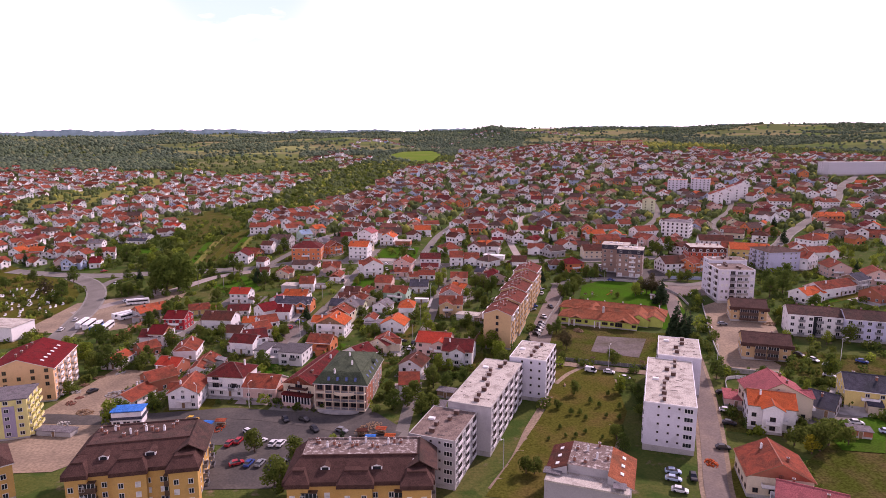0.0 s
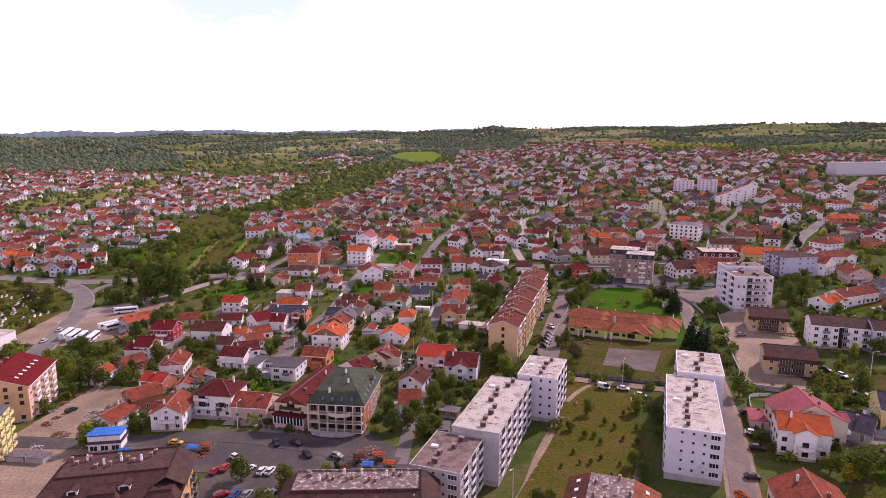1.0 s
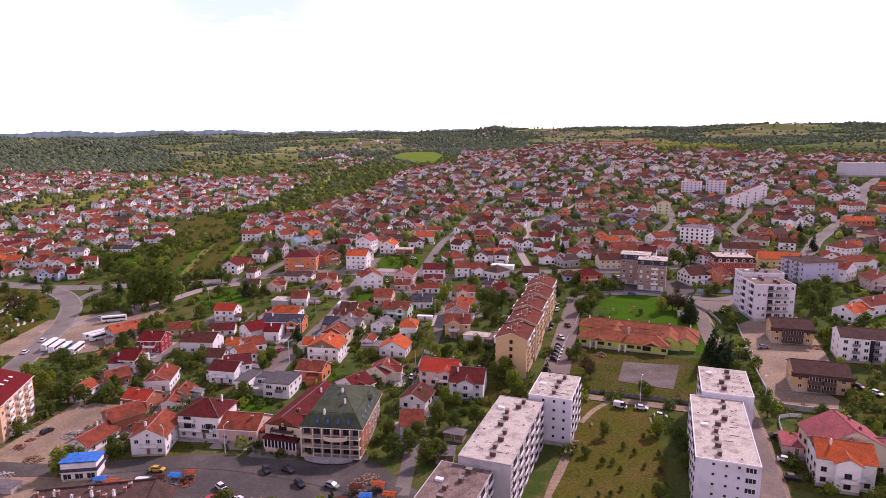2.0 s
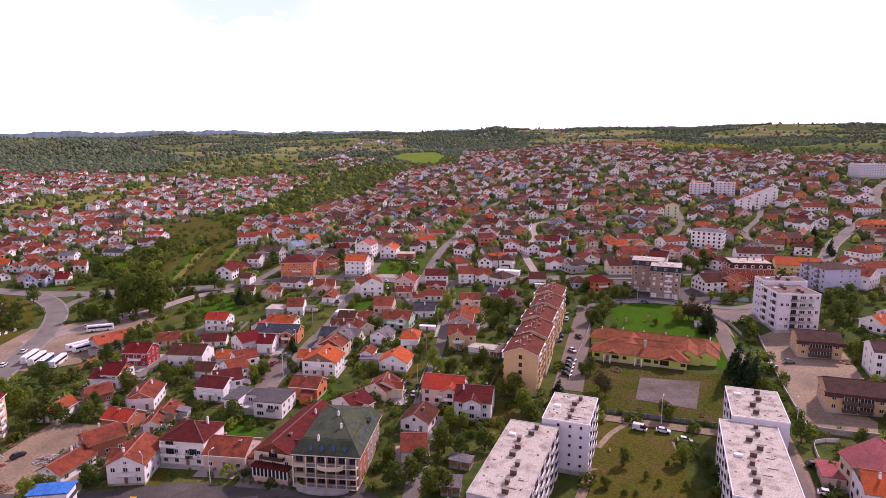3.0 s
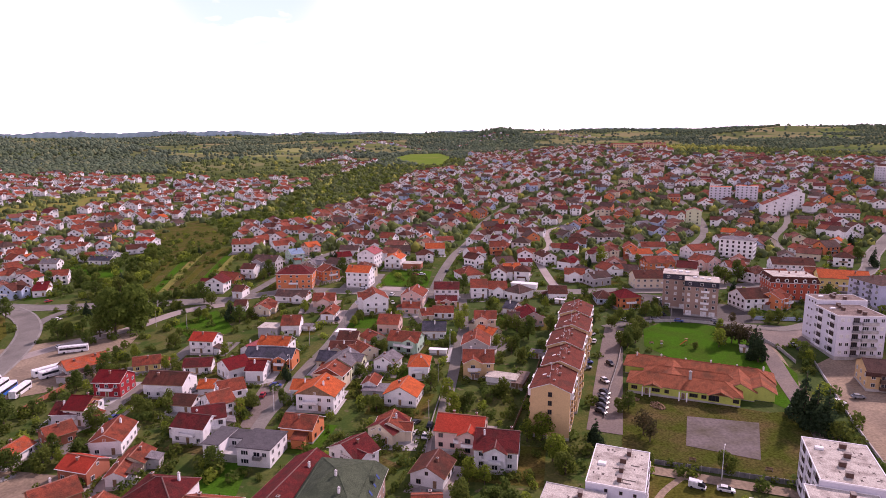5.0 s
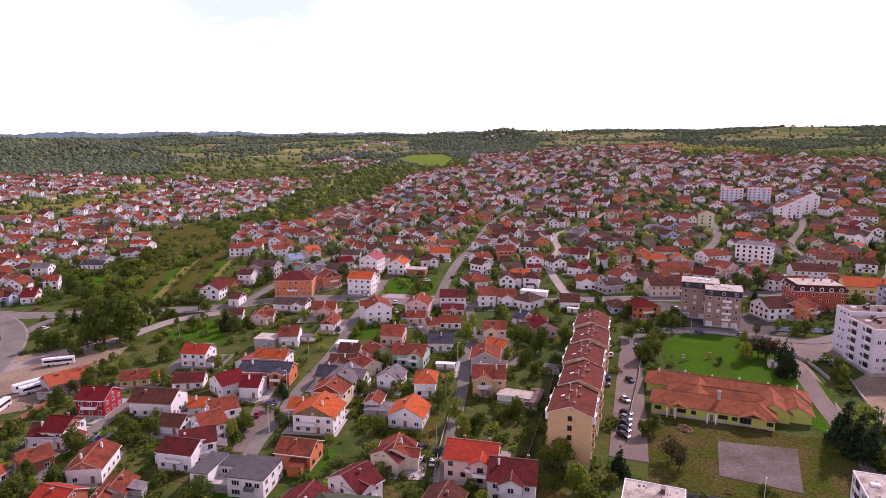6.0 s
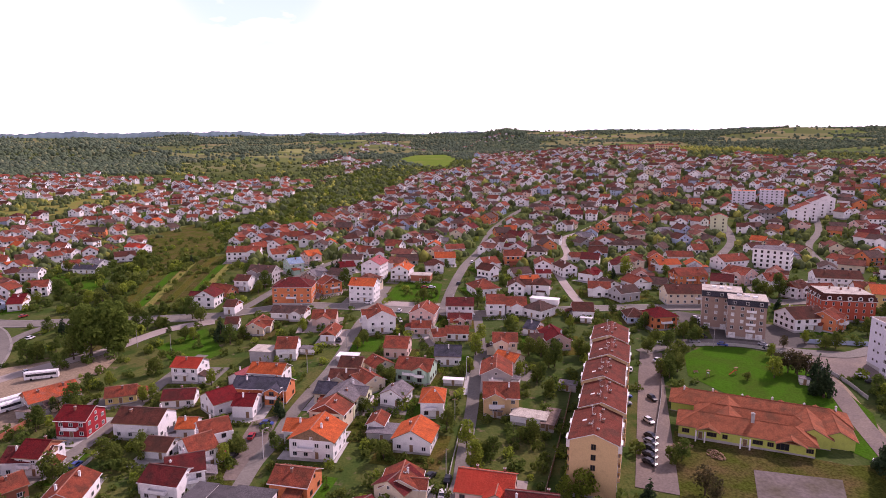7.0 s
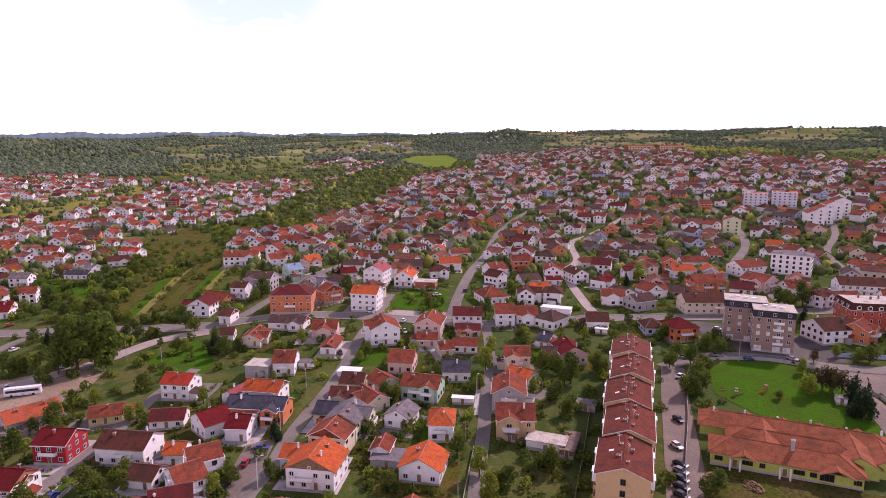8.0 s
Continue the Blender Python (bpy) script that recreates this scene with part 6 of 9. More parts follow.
house(-44.8, 301.7, 78, 12.3, 10.0, 2.0, "pewter", "lime")
house(-47.6, 291.1, 77, 8.4, 11.0, 2.0, "tile", "cream")
house(-48.7, 276.4, 81, 11.4, 13.0, 2.0, "orange", "white")
house(-55.7, 284.2, -5, 7.8, 8.0, 1.3, "orange", "white")
house(-28.4, 306.2, 70, 8.7, 8.0, 1.3, "pewter", "white")
house(-22.5, 324.9, -14, 12.8, 10.0, 1.7, "tile", "mint")
house(-15.8, 299.2, -3, 7.3, 11.0, 1.8, "orange", "white", True)
house(-20.4, 278.4, 78, 10.6, 11.0, 1.3, "orange", "white")
house(-32.6, 288.3, 82, 8.0, 5.0, 1.0, "tile", "white")
house(-22.7, 254.7, 84, 9.0, 9.5, 1.3, "tile", "cream")
house(-31.1, 347.6, -7, 9.3, 11.0, 1.5, "tile", "pink")
house(-10.8, 339.2, -3, 9.9, 10.0, 1.3, "slate", "white")
house(6.5, 320.3, 84, 14.0, 10.5, 1.7, "tile", "grey")
house(11.9, 347.2, -3, 9.5, 9.0, 2.0, "tile", "cream")
house(12.2, 332.7, -36, 9.1, 8.0, 1.3, "orange", "cream")
house(6.3, 300.2, -3, 11.2, 11.0, 2.0, "tile", "tan")
house(-311.6, 533.6, 40, 7.0, 10.0, 2.0, "brown", "white")
house(-294.6, 541.6, 53, 9.9, 10.0, 2.0, "tile", "white")
house(-274.8, 491.0, 3, 11.2, 9.0, 2.0, "pewter", "white")
house(-247.0, 503.3, -4, 15.2, 8.0, 1.0, "slate", "white")
house(-250.3, 522.2, -29, 13.9, 8.0, 1.0, "pewter", "white")
house(-239.5, 536.5, 32, 13.1, 10.0, 1.3, "brown", "white")
house(-288.5, 551.7, -12, 11.9, 9.0, 2.0, "tile", "white")
house(-240.3, 557.3, -20, 17.1, 9.0, 2.0, "bright", "white")
house(-246.7, 438.0, 17, 6.5, 9.0, 1.0, "crimson", "white")
house(-168.5, 361.0, 14, 5.5, 6.0, 1.0, "tile", "white")
house(-90.1, 418.8, 2, 19.6, 14.0, 3.0, "maroon", "orange", True)
house(-74.5, 430.8, -51, 8.0, 11.0, 2.0, "tile", "orange")
house(-53.7, 417.5, -11, 13.0, 11.0, 3.0, "orange", "white")
house(-86.2, 394.6, -8, 16.4, 9.0, 1.0, "umber", "white")
house(-96.9, 378.3, 88, 14.0, 9.0, 1.0, "tile", "cream")
house(-67.7, 384.7, 3, 10.6, 10.0, 1.3, "tile", "pink")
house(-61.8, 367.2, 86, 13.3, 6.0, 1.0, "tile", "white")
house(-75.7, 348.6, 3, 7.9, 11.0, 1.7, "tile", "white")
house(-41.4, 376.2, -76, 13.7, 12.0, 2.4, "tile", "white")
house(-21.8, 383.7, 81, 14.0, 11.0, 2.0, "tile", "pink")
house(-22.5, 371.4, -3, 8.3, 8.0, 1.0, "tile", "pink")
house(-123.1, 441.0, -9, 8.0, 9.0, 2.0, "brown", "white")
house(-116.1, 453.1, -9, 14.8, 11.0, 2.4, "umber", "grey")
house(-104.1, 473.3, 38, 8.7, 10.0, 2.0, "steel", "mint")
house(-146.0, 511.5, 7, 21.1, 11.0, 2.0, "tile", "white")
house(-121.2, 499.9, 32, 8.8, 10.0, 2.0, "tile", "white")
house(-97.7, 492.7, 43, 9.4, 10.0, 2.0, "orange", "pink")
house(-52.8, 455.1, 76, 14.0, 11.0, 3.4, "rose", "white")
house(-37.2, 458.0, 79, 14.0, 10.0, 2.0, "orange", "white")
house(-72.5, 470.6, 26, 10.1, 9.0, 1.3, "crimson", "white")
house(-70.1, 486.7, -2, 12.0, 9.0, 1.5, "umber", "white")
house(-117.2, 404.3, -7, 5.6, 9.0, 1.3, "brown", "white")
house(-57.2, 495.4, 18, 9.5, 10.0, 2.0, "brown", "white")
house(-110.0, 382.8, 8, 5.5, 8.0, 1.0, "brown", "white")
house(-5.2, 393.5, -2, 12.7, 10.0, 2.0, "maroon", "white")
house(-5.5, 381.5, -2, 10.5, 7.0, 1.0, "maroon", "pink")
house(-7.0, 364.3, -3, 9.6, 8.0, 1.0, "tile", "white")
house(-15.4, 361.1, 17, 5.5, 8.0, 1.0, "tile", "cream")
house(11.7, 396.2, -1, 8.4, 12.0, 2.0, "tile", "white")
house(21.7, 397.9, -1, 9.5, 11.0, 1.5, "tile", "white")
house(32.2, 392.0, -43, 10.2, 12.0, 1.4, "umber", "white", True)
house(26.5, 368.6, -34, 5.5, 9.0, 1.0, "slate", "white")
house(33.3, 354.9, -85, 14.0, 10.0, 1.3, "crimson", "pink")
house(25.5, 354.5, -3, 5.5, 7.0, 1.0, "umber", "white")
house(33.7, 442.1, 14, 10.5, 9.0, 1.3, "orange", "brick")
house(52.2, 390.4, -6, 9.3, 11.0, 1.3, "brown", "white")
house(74.5, 384.1, -2, 7.9, 11.0, 1.0, "brown", "steel", True)
house(79.8, 418.7, 24, 12.2, 10.0, 1.5, "umber", "grey")
house(68.7, 426.5, -11, 11.0, 10.0, 1.5, "tile", "white")
house(71.2, 457.3, 50, 12.1, 9.0, 1.5, "crimson", "white")
house(74.4, 504.6, 3, 12.2, 9.0, 1.3, "tile", "white")
house(58.6, 467.8, -75, 14.0, 9.0, 2.0, "brown", "white")
house(46.3, 476.5, 86, 14.0, 9.0, 2.0, "tile", "white")
house(44.6, 461.7, 3, 8.3, 6.0, 1.0, "crimson", "white")
house(13.3, 477.1, 27, 10.8, 12.0, 1.7, "tile", "white")
house(7.9, 428.6, 19, 13.0, 15.0, 1.3, "tile", "white", True)
house(-12.9, 492.8, 4, 12.7, 11.0, 1.5, "orange", "white")
house(-6.5, 522.9, 14, 12.7, 9.0, 1.3, "tile", "white")
house(83.4, 375.9, 13, 10.8, 11.0, 2.0, "crimson", "orange", True)
house(111.9, 413.0, 0, 27.8, 12.0, 2.0, "brown", "cream")
house(124.5, 450.2, 7, 17.1, 12.0, 2.0, "tile", "orange")
house(123.4, 482.6, 11, 14.6, 10.0, 1.5, "orange", "white")
house(139.8, 506.5, -2, 16.4, 10.0, 1.5, "tile", "white")
house(164.3, 486.9, 20, 19.4, 12.0, 2.0, "tile", "white")
house(154.2, 451.7, -59, 14.0, 12.0, 2.0, "tile", "pink")
house(200.4, 439.3, -13, 22.8, 12.0, 2.0, "brown", "white")
house(143.8, 372.0, 10, 15.4, 13.0, 2.0, "brown", "white")
house(154.1, 369.6, 40, 10.8, 10.0, 2.0, "tile", "orange")
house(168.4, 420.8, 32, 11.2, 9.0, 2.0, "brown", "white")
house(198.0, 412.6, -20, 9.0, 12.0, 2.0, "tile", "white")
house(237.0, 492.8, -71, 12.6, 9.0, 1.0, "tile", "white")
house(-88.7, 207.9, -87, 13.6, 10.0, 2.0, "tile", "white")
balcony_house = house(-76.0, 216.2, -8, 13.4, 12.0, 2.7, "maroon", "white", True)
for u, z, w in ((-3.6, 3.2, 5.0), (-3.6, 6.0, 5.0), (3.4, 3.2, 3.6)):
    part("balcony", BALCONY[w], balcony_house, at=face_pose(0, u, z, 13.4, 12.0))
    part("window", window_mesh(2.4, 2.1, True, 2), balcony_house, at=face_pose(0, u, z + 1.2, 13.4, 12.0))
house(-106.3, 235.6, -15, 9.7, 8.0, 1.4, "bright", "brick")
house(-105.1, 220.4, 46, 10.4, 9.0, 1.7, "tile", "brick")
house(-108.7, 208.3, 75, 12.2, 8.0, 1.0, "tile", "white")
house(-107.0, 252.5, -82, 13.1, 9.0, 1.5, "tile", "white")
house(-94.3, 240.9, -87, 8.0, 7.0, 1.0, "tile", "cream")
house(-95.2, 234.6, -84, 10.0, 5.0, 1.0, "tile", "white")
house(-128.1, 269.7, 3, 12.0, 9.0, 1.5, "maroon", "white")
house(-125.9, 255.5, 51, 8.0, 8.0, 1.3, "tile", "brick")
house(-133.4, 244.7, 84, 11.4, 7.0, 1.0, "rust", "white")
house(-83.4, 256.5, -12, 10.7, 9.0, 1.8, "maroon", "white")
house(-63.2, 213.0, -8, 12.3, 11.0, 1.5, "tile", "pink")
veranda_house = house(-44.7, 216.8, 74, 29.0, 12.0, 2.4, "maroon", "cream")
b = Build()
b.box(-5.4, 5.4, -2.2, 0.05, -1.5, 0.6, 1)
b.box(-5.6, 5.6, -2.4, 0.05, 3.2, 3.9, 2)
for k in range(10):
    b.box(-5.4 + 1.17 * k, -5.1 + 1.17 * k, -2.2, -2.0, 0.6, 3.2)
b.box(-5.3, 5.3, -2.08, -2.04, 0.7, 3.1, 3)
part("veranda", b.mesh("veranda", [WALLS["white"], WALLS["pink"], ROOFS["maroon"], M_GLASS]), veranda_house, "white-posted glazed veranda under a maroon band", at=face_pose(3, 0, 0.4, 29.0, 12.0))
part("balcony", balcony_mesh(7.0, 1.3, ROOFS["cocoa"], True), veranda_house, "dark brown timber balcony in the gable", at=face_pose(3, 0, 5.6, 29.0, 12.0))
part("window", window_mesh(2.6, 2.0, True, 2), veranda_house, at=face_pose(3, 0, 6.9, 29.0, 12.0))
house(-31.8, 237.4, 50, 8.6, 11.0, 2.0, "maroon", "white")
house(-23.5, 253.7, 60, 9.2, 9.0, 1.3, "maroon", "cream")
house(-50.4, 256.3, -12, 10.4, 9.0, 1.5, "tile", "orange")
house(-1.4, 249.4, -13, 13.7, 11.0, 2.0, "bright", "pink")
house(8.4, 239.6, -11, 11.8, 12.0, 2.0, "maroon", "white")
house(-9.7, 231.0, 72, 10.1, 9.0, 1.2, "brown", "white")
house(-10.8, 213.6, 2, 7.0, 10.0, 1.3, "tile", "white")
house(107.6, 186.3, 81, 12.9, 17.0, 2.6, "rose", "cream")
house(102.5, 178.9, -20, 12.9, 11.0, 2.6, "orange", "white")
house(86.6, 146.8, 76, 14.0, 15.0, 1.8, "tile", "cream")
house(87.6, 132.0, -29, 14.3, 12.0, 1.7, "rose", "white")
house(123.4, 185.2, -43, 8.3, 12.0, 1.0, "slate", "grey")
house(139.3, 190.4, -22, 12.2, 13.0, 2.0, "slate", "yellow")
house(204.8, 398.9, -19, 23.4, 13.0, 2.4, "orange", "yellow")
house(276.7, 439.3, -33, 10.0, 10.0, 1.5, "orange", "orange")
house(248.7, 394.2, 10, 20.9, 11.0, 1.5, "tile", "white")
house(333.5, 598.4, -19, 19.7, 10.0, 2.0, "tile", "white")
house(369.5, 580.7, 10, 18.4, 10.0, 2.0, "tile", "white")
house(331.9, 517.7, -3, 20.8, 11.0, 2.0, "orange", "orange")
house(283.2, 525.0, -58, 13.5, 11.0, 2.6, "umber", "white")
house(222.5, 368.1, -56, 12.3, 13.0, 2.5, "tile", "white")
house(229.2, 346.9, 81, 14.0, 12.0, 2.0, "tile", "pink")
house(221.0, 317.8, 26, 10.8, 10.0, 2.0, "slate", "grey")
house(238.1, 326.6, 68, 14.0, 11.0, 2.0, "tile", "pink")
house(202.8, 308.9, 23, 26.1, 10.0, 1.7, "tile", "white")
house(185.8, 300.5, 24, 14.2, 10.0, 1.5, "orange", "white")
house(264.2, 428.6, -70, 14.0, 15.0, 2.0, "tile", "white", True)
house(218.7, 295.3, 22, 14.6, 11.0, 1.5, "tile", "brick")
house(-241.5, 428.2, 15, 7.2, 9.0, 1.3, "crimson", "white")


# yards round the houses: paving, gravel, grass and beds
yrng = random.Random(21)
for x, y, rot, L, span in YARDS:
    m, label = yrng.choice(((M_GRAVEL, "pale gravel yard"), (M_CONC, "grey paved yard"), (M_LAWN, "green back garden"), (M_GARDEN, "overgrown garden"), (M_GARDEN, "overgrown garden"), (M_DRYLAWN, "dry garden plot"), (M_ASPH, "worn asphalt yard")))
    ox, oy = yrng.uniform(-3, 3), yrng.uniform(-3, 3)
    a, b = L / 2 + yrng.uniform(1.5, 5), span / 2 + yrng.uniform(1.5, 5)
    r = radians(rot)
    poly = [(x + math.cos(r) * (ox + u * a) - math.sin(r) * (oy + v * b), y + math.sin(r) * (ox + u * a) + math.cos(r) * (oy + v * b)) for u, v in ((-1, -1), (1, -1), (1, 1), (-1, 1))]
    draped("yard", poly, m, label + " round a house", "yard", dz=0.02, cell=8)

# ---- the farther town ----
FAR = []
frng = random.Random(11)


FARWIN = {}


def far_window(w, h, fine):
    """A window of a house that stays far off: a proud frame with a dark pane."""
    if (w, h, fine) not in FARWIN:
        b = Build()
        if fine:
            b.box(-w / 2, w / 2, -0.07, 0.02, -h / 2, h / 2, 0, skip=("n", "b"))
        b.face([(-w / 2 + 0.08, -0.08, -h / 2 + 0.08), (w / 2 - 0.08, -0.08, -h / 2 + 0.08), (w / 2 - 0.08, -0.08, h / 2 - 0.08), (-w / 2 + 0.08, -0.08, h / 2 - 0.08)], 1)
        FARWIN[w, h, fine] = b.mesh("window", [M_FRAME, M_GLASS])
    return FARWIN[w, h, fine]


def far_house_kind(rng, fine):
    """A house that stays far off: walls, roof, a cross wing or lean-to, chimneys, balcony and windows."""
    roof = rng.choice(["tile"] * 10 + ["faded"] * 8 + ["orange"] * 2 + ["maroon"] * 2 + ["brown"] * 9 + ["umber"] * 4 + ["slate", "rose", "pewter"])
    wall = rng.choice(["white"] * 18 + ["grey"] * 2 + ["cream"] * 3 + ["pink"] * 2 + ["brick"] * 2 + ["steel", "orange"])
    L, span, st = rng.uniform(9, 13.5), rng.uniform(8, 10.5), rng.choice((1, 1.3, 1.5, 1.8, 2, 2, 2.4))
    hip = rng.random() < 0.18
    e, slope = 2.8 * st + 0.4, rng.uniform(0.5, 0.66)
    root = new("house")
    root.location = (0, 0, -500)
    tagged(root, "small %s town house with a %s roof" % ({"brick": "red brick"}.get(wall, wall), WORDS.get(roof, roof)), "house", "houses of the farther town")
    rm = [ROOFS[roof], rng.choice((M_FRAME, M_WOOD, M_FRAMED)), ROOFS[roof]]
    part("wall", body_mesh(L, span, e, slope, hip, WALLS[wall]), root)
    part("roof", hip_roof(L, span, e, rm, slope, 0.7) if hip else gable_roof(L, span, e, rm, slope, 0.7), root)
    style = rng.random()
    if style < 0.5:
        s, w, out = rng.choice((-1, 1)), rng.uniform(4.5, 6.5), rng.uniform(1.5, 3.5)
        side = rng.choice((0, 0, 2))
        reach = out + span / 2
        at = face_pose(side, rng.choice((-1, 0, 1)) * (L - w) * 0.4, 0, L, span) @ pose(0, -out + reach / 2, 0, 0, 0, 90)
        part("wing", body_mesh(reach, w, e, slope, False, WALLS[wall]), root, at=at)
        part("wing_roof", gable_roof(reach, w, e, rm, slope, 0.6), root, at=at)
        part("window", far_window(1.6, 1.5, fine), root, at=at @ face_pose(3, 0, e - 1.1, reach, w))
        part("window", far_window(1.0, 1.0, fine), root, at=at @ face_pose(3, 0, e + 0.6, reach, w))
    elif style < 0.8:
        b = Build()
        aw, ad = rng.uniform(4, 7), rng.uniform(2.5, 4)
        b.box(-aw / 2, aw / 2, -ad, 0.1, -2.5, 2.5, 0, skip=("b", "n"))
        b.box(-aw / 2 - 0.4, aw / 2 + 0.4, -ad - 0.5, 0.1, 2.5, 2.75, 1)
        part("annex", b.mesh("annex", [WALLS[rng.choice((wall, "brick", "grey"))], ROOFS[rng.choice((roof, "tile", "pewter"))]]), root, at=face_pose(rng.choice((0, 1, 3)), 0, 0, L, span))
    for k in range(rng.choice((1, 1, 2))):
        cy = rng.choice((-1, 1)) * span * 0.14
        part("chimney", CHIMNEYS[rng.randrange(2)], root, at=pose(rng.uniform(-0.3, 0.3) * L, cy, e + (span / 2 - abs(cy)) * slope - 0.15))
    storeys = max(1, int(st + 0.4))
    for side, n in ((0, 3), (1, 2), (3, 2)) if fine else ((0, 2), (1, 2), (3, 2)):
        length = L if side == 0 else span
        for f in range(storeys):
            for k in range(n):
                if rng.random() < 0.85:
                    part("window", far_window(1.5, 1.5, fine), root, at=face_pose(side, ((k + 0.5) / n - 0.5) * length * 0.9, 1.7 + 2.8 * f, L, span))
    if not hip:
        for side in (1, 3):
            part("window", far_window(1.2, 1.2, fine), root, at=face_pose(side, 0, e + 0.7, L, span))
    if storeys > 1 and rng.random() < 0.6:
        side = rng.choice((0, 1, 3))
        b = Build()
        b.box(-2.2, 2.2, -1.3, 0.02, -0.15, 0.0)
        b.box(-2.2, 2.2, -1.3, -1.2, 0.0, 0.9, 1, skip=("b",))
        part("balcony", b.mesh("balcony", [M_CONC, rng.choice((WALLS["white"], M_METAL, M_WOOD))]), root, at=face_pose(side, 0, 2.9, L, span))
    return root


NEARER = [far_house_kind(frng, True) for k in range(26)]
FAR = [far_house_kind(frng, False) for k in range(36)]

PALE_NEARER, PALE_FAR = ([k for k in kinds if "small white" in k["label"] and ("bleached" in k["label"] or "orange" in k["label"] or "weathered" in k["label"])] for kinds in (NEARER, FAR))

BELT = [(-148, 364), (-228, 430), (-277, 504), (-236, 523), (-264, 647), (-246, 689), (-219, 771), (-205, 944), (-174, 1350), (-60, 1859), (37, 1321), (-44, 1120), (-82, 920), (-112, 821), (-144, 752), (-132, 670), (-182, 634), (-180, 577), (-143, 472), (-138, 387)]
BAND = [(-468, 680), (-427, 745), (-409, 832), (-396, 929), (-435, 1032), (-443, 870), (-474, 801), (-518, 749)]
MEADOW = [(-510, 800), (-485, 850), (-469, 1037), (-396, 949), (-457, 908), (-439, 777), (-465, 736)]


REST = {}


def add_rest(kind, m):
    """Takes a house beyond those that can be told apart into the joined far rows."""
    for o in kind.children:
        me, mm = o.data, m @ o.matrix_basis
        co = np.empty(len(me.vertices) * 3, np.float32)
        me.vertices.foreach_get("co", co)
        co = co.reshape(-1, 3) @ np.array(mm.to_3x3(), np.float32).T + np.array(mm.translation, np.float32)
        for p in me.polygons:
            key = me.materials[p.material_index].name
            v, f = REST.setdefault(key, ([], []))
            k = len(v)
            v.extend(co[i].tolist() for i in p.vertices)
            f.append(tuple(range(k, k + len(p.vertices))))


def scatter_far():
    made = 0
    for row in range(120):
        y = 420 + row * 11.0 + (row * row) * 0.045
        if y > 1500:
            break
        gap = 13.5 + (y - 420) * 0.005
        x = -0.72 * (y - 60) - 60
        while x < 0.74 * (y - 60) + 90:
            px, py = x + frng.uniform(-5, 5), y + frng.uniform(-5, 5)
            x += gap
            if inside(px, py, BELT) or inside(px, py, MEADOW) or inside(px, py, BAND):
                continue
            if near_any(px, py, TAKEN, 4.5) or near_any(px, py, ROADS, 5.5):
                continue
            if px < -0.12 * py - 60 and (py > 1150 - frng.uniform(0, 150)):
                continue
            if -0.1 * py < px < 0.03 * py and py > 1150:
                continue
            if frng.random() < (0.48 if px < -0.25 * py else 0.40) + max(0, py - 1000) * 0.0004 + (0.5 if px > 0.33 * py and py > 1020 else 0):
                continue
            m = pose(px, py, land(px, py), 0, 0, frng.choice((-20, 70, 78, 75, 60, 66, 95, 110, -35, 15)) + frng.uniform(-12, 12))
            if made < 26:
                copy_thing(frng.choice(NEARER), m)
            else:
                west = px < -0.2 * py and frng.random() < 0.75
                add_rest(frng.choice((PALE_NEARER if py < 760 else PALE_FAR) if west else (NEARER if py < 760 else FAR)), m)
            TAKEN.append((px, py, 6.8))
            made += 1
    for line, n, wide in ([(-288, 1376), (-254, 1566), (-264, 2216), (-170, 2273), (-50, 2288), (96, 2679)], 70, 45), ([(137, 2794), (239, 2831), (451, 3487), (561, 3156), (693, 3065)], 60, 60), ([(612, 1023), (694, 1093), (767, 1149)], 30, 30):
        for k in range(n):
            u = k / n * (len(line) - 1)
            (ax, ay), (bx, by) = line[int(u)], line[int(u) + 1]
            px, py = ax + (bx - ax) * (u % 1) + frng.gauss(0, 14), ay + (by - ay) * (u % 1) + frng.gauss(0, wide)
            add_rest(frng.choice(FAR), pose(px, py, land(px, py), 0, 0, frng.uniform(0, 180)))
    v, f, mi, mats = [], [], [], []
    for key, (vv, ff) in REST.items():
        k = len(v)
        v += vv
        f += [tuple(k + i for i in q) for q in ff]
        mi += [len(mats)] * len(ff)
        mats.append(bpy.data.materials[key])
    tagged(new("far_houses", mesh_of("far_houses", v, f, mats, mi)), "rows of far town houses with red and brown tiled roofs", "houses", kind="stuff")
    return made


scatter_far()
for k in NEARER + FAR:
    for o in (*k.children_recursive, k):
        bpy.data.objects.remove(o)

# ---- trees and woods ----
def leaf_cloud(rng, centres, count, size, loose=0.55):
    """Small leaf clumps about lumps given as (x, y, z, radius)."""
    c = np.array(centres, float)
    w = c[:, 3] ** 2
    pick = rng.choice(len(c), count, p=w / w.sum())
    d = rng.normal(size=(count, 3))
    d /= np.linalg.norm(d, axis=1)[:, None]
    p = c[pick, :3] + d * (c[pick, 3] * rng.uniform(0.72, 1.06, count))[:, None]
    n = d + rng.normal(size=(count, 3)) * loose
    n /= np.linalg.norm(n, axis=1)[:, None]
    u = np.cross(n, rng.normal(size=(count, 3)))
    u /= np.linalg.norm(u, axis=1)[:, None]
    v = np.cross(n, u)
    s = (size * rng.uniform(0.6, 1.4, count))[:, None]
    q = np.stack([p - u * s - v * s * 0.6, p + u * s * 0.7 - v * s, p + u * s + v * s * 0.7, p - u * s * 0.6 + v * s], 1)
    return q.reshape(-1, 3)


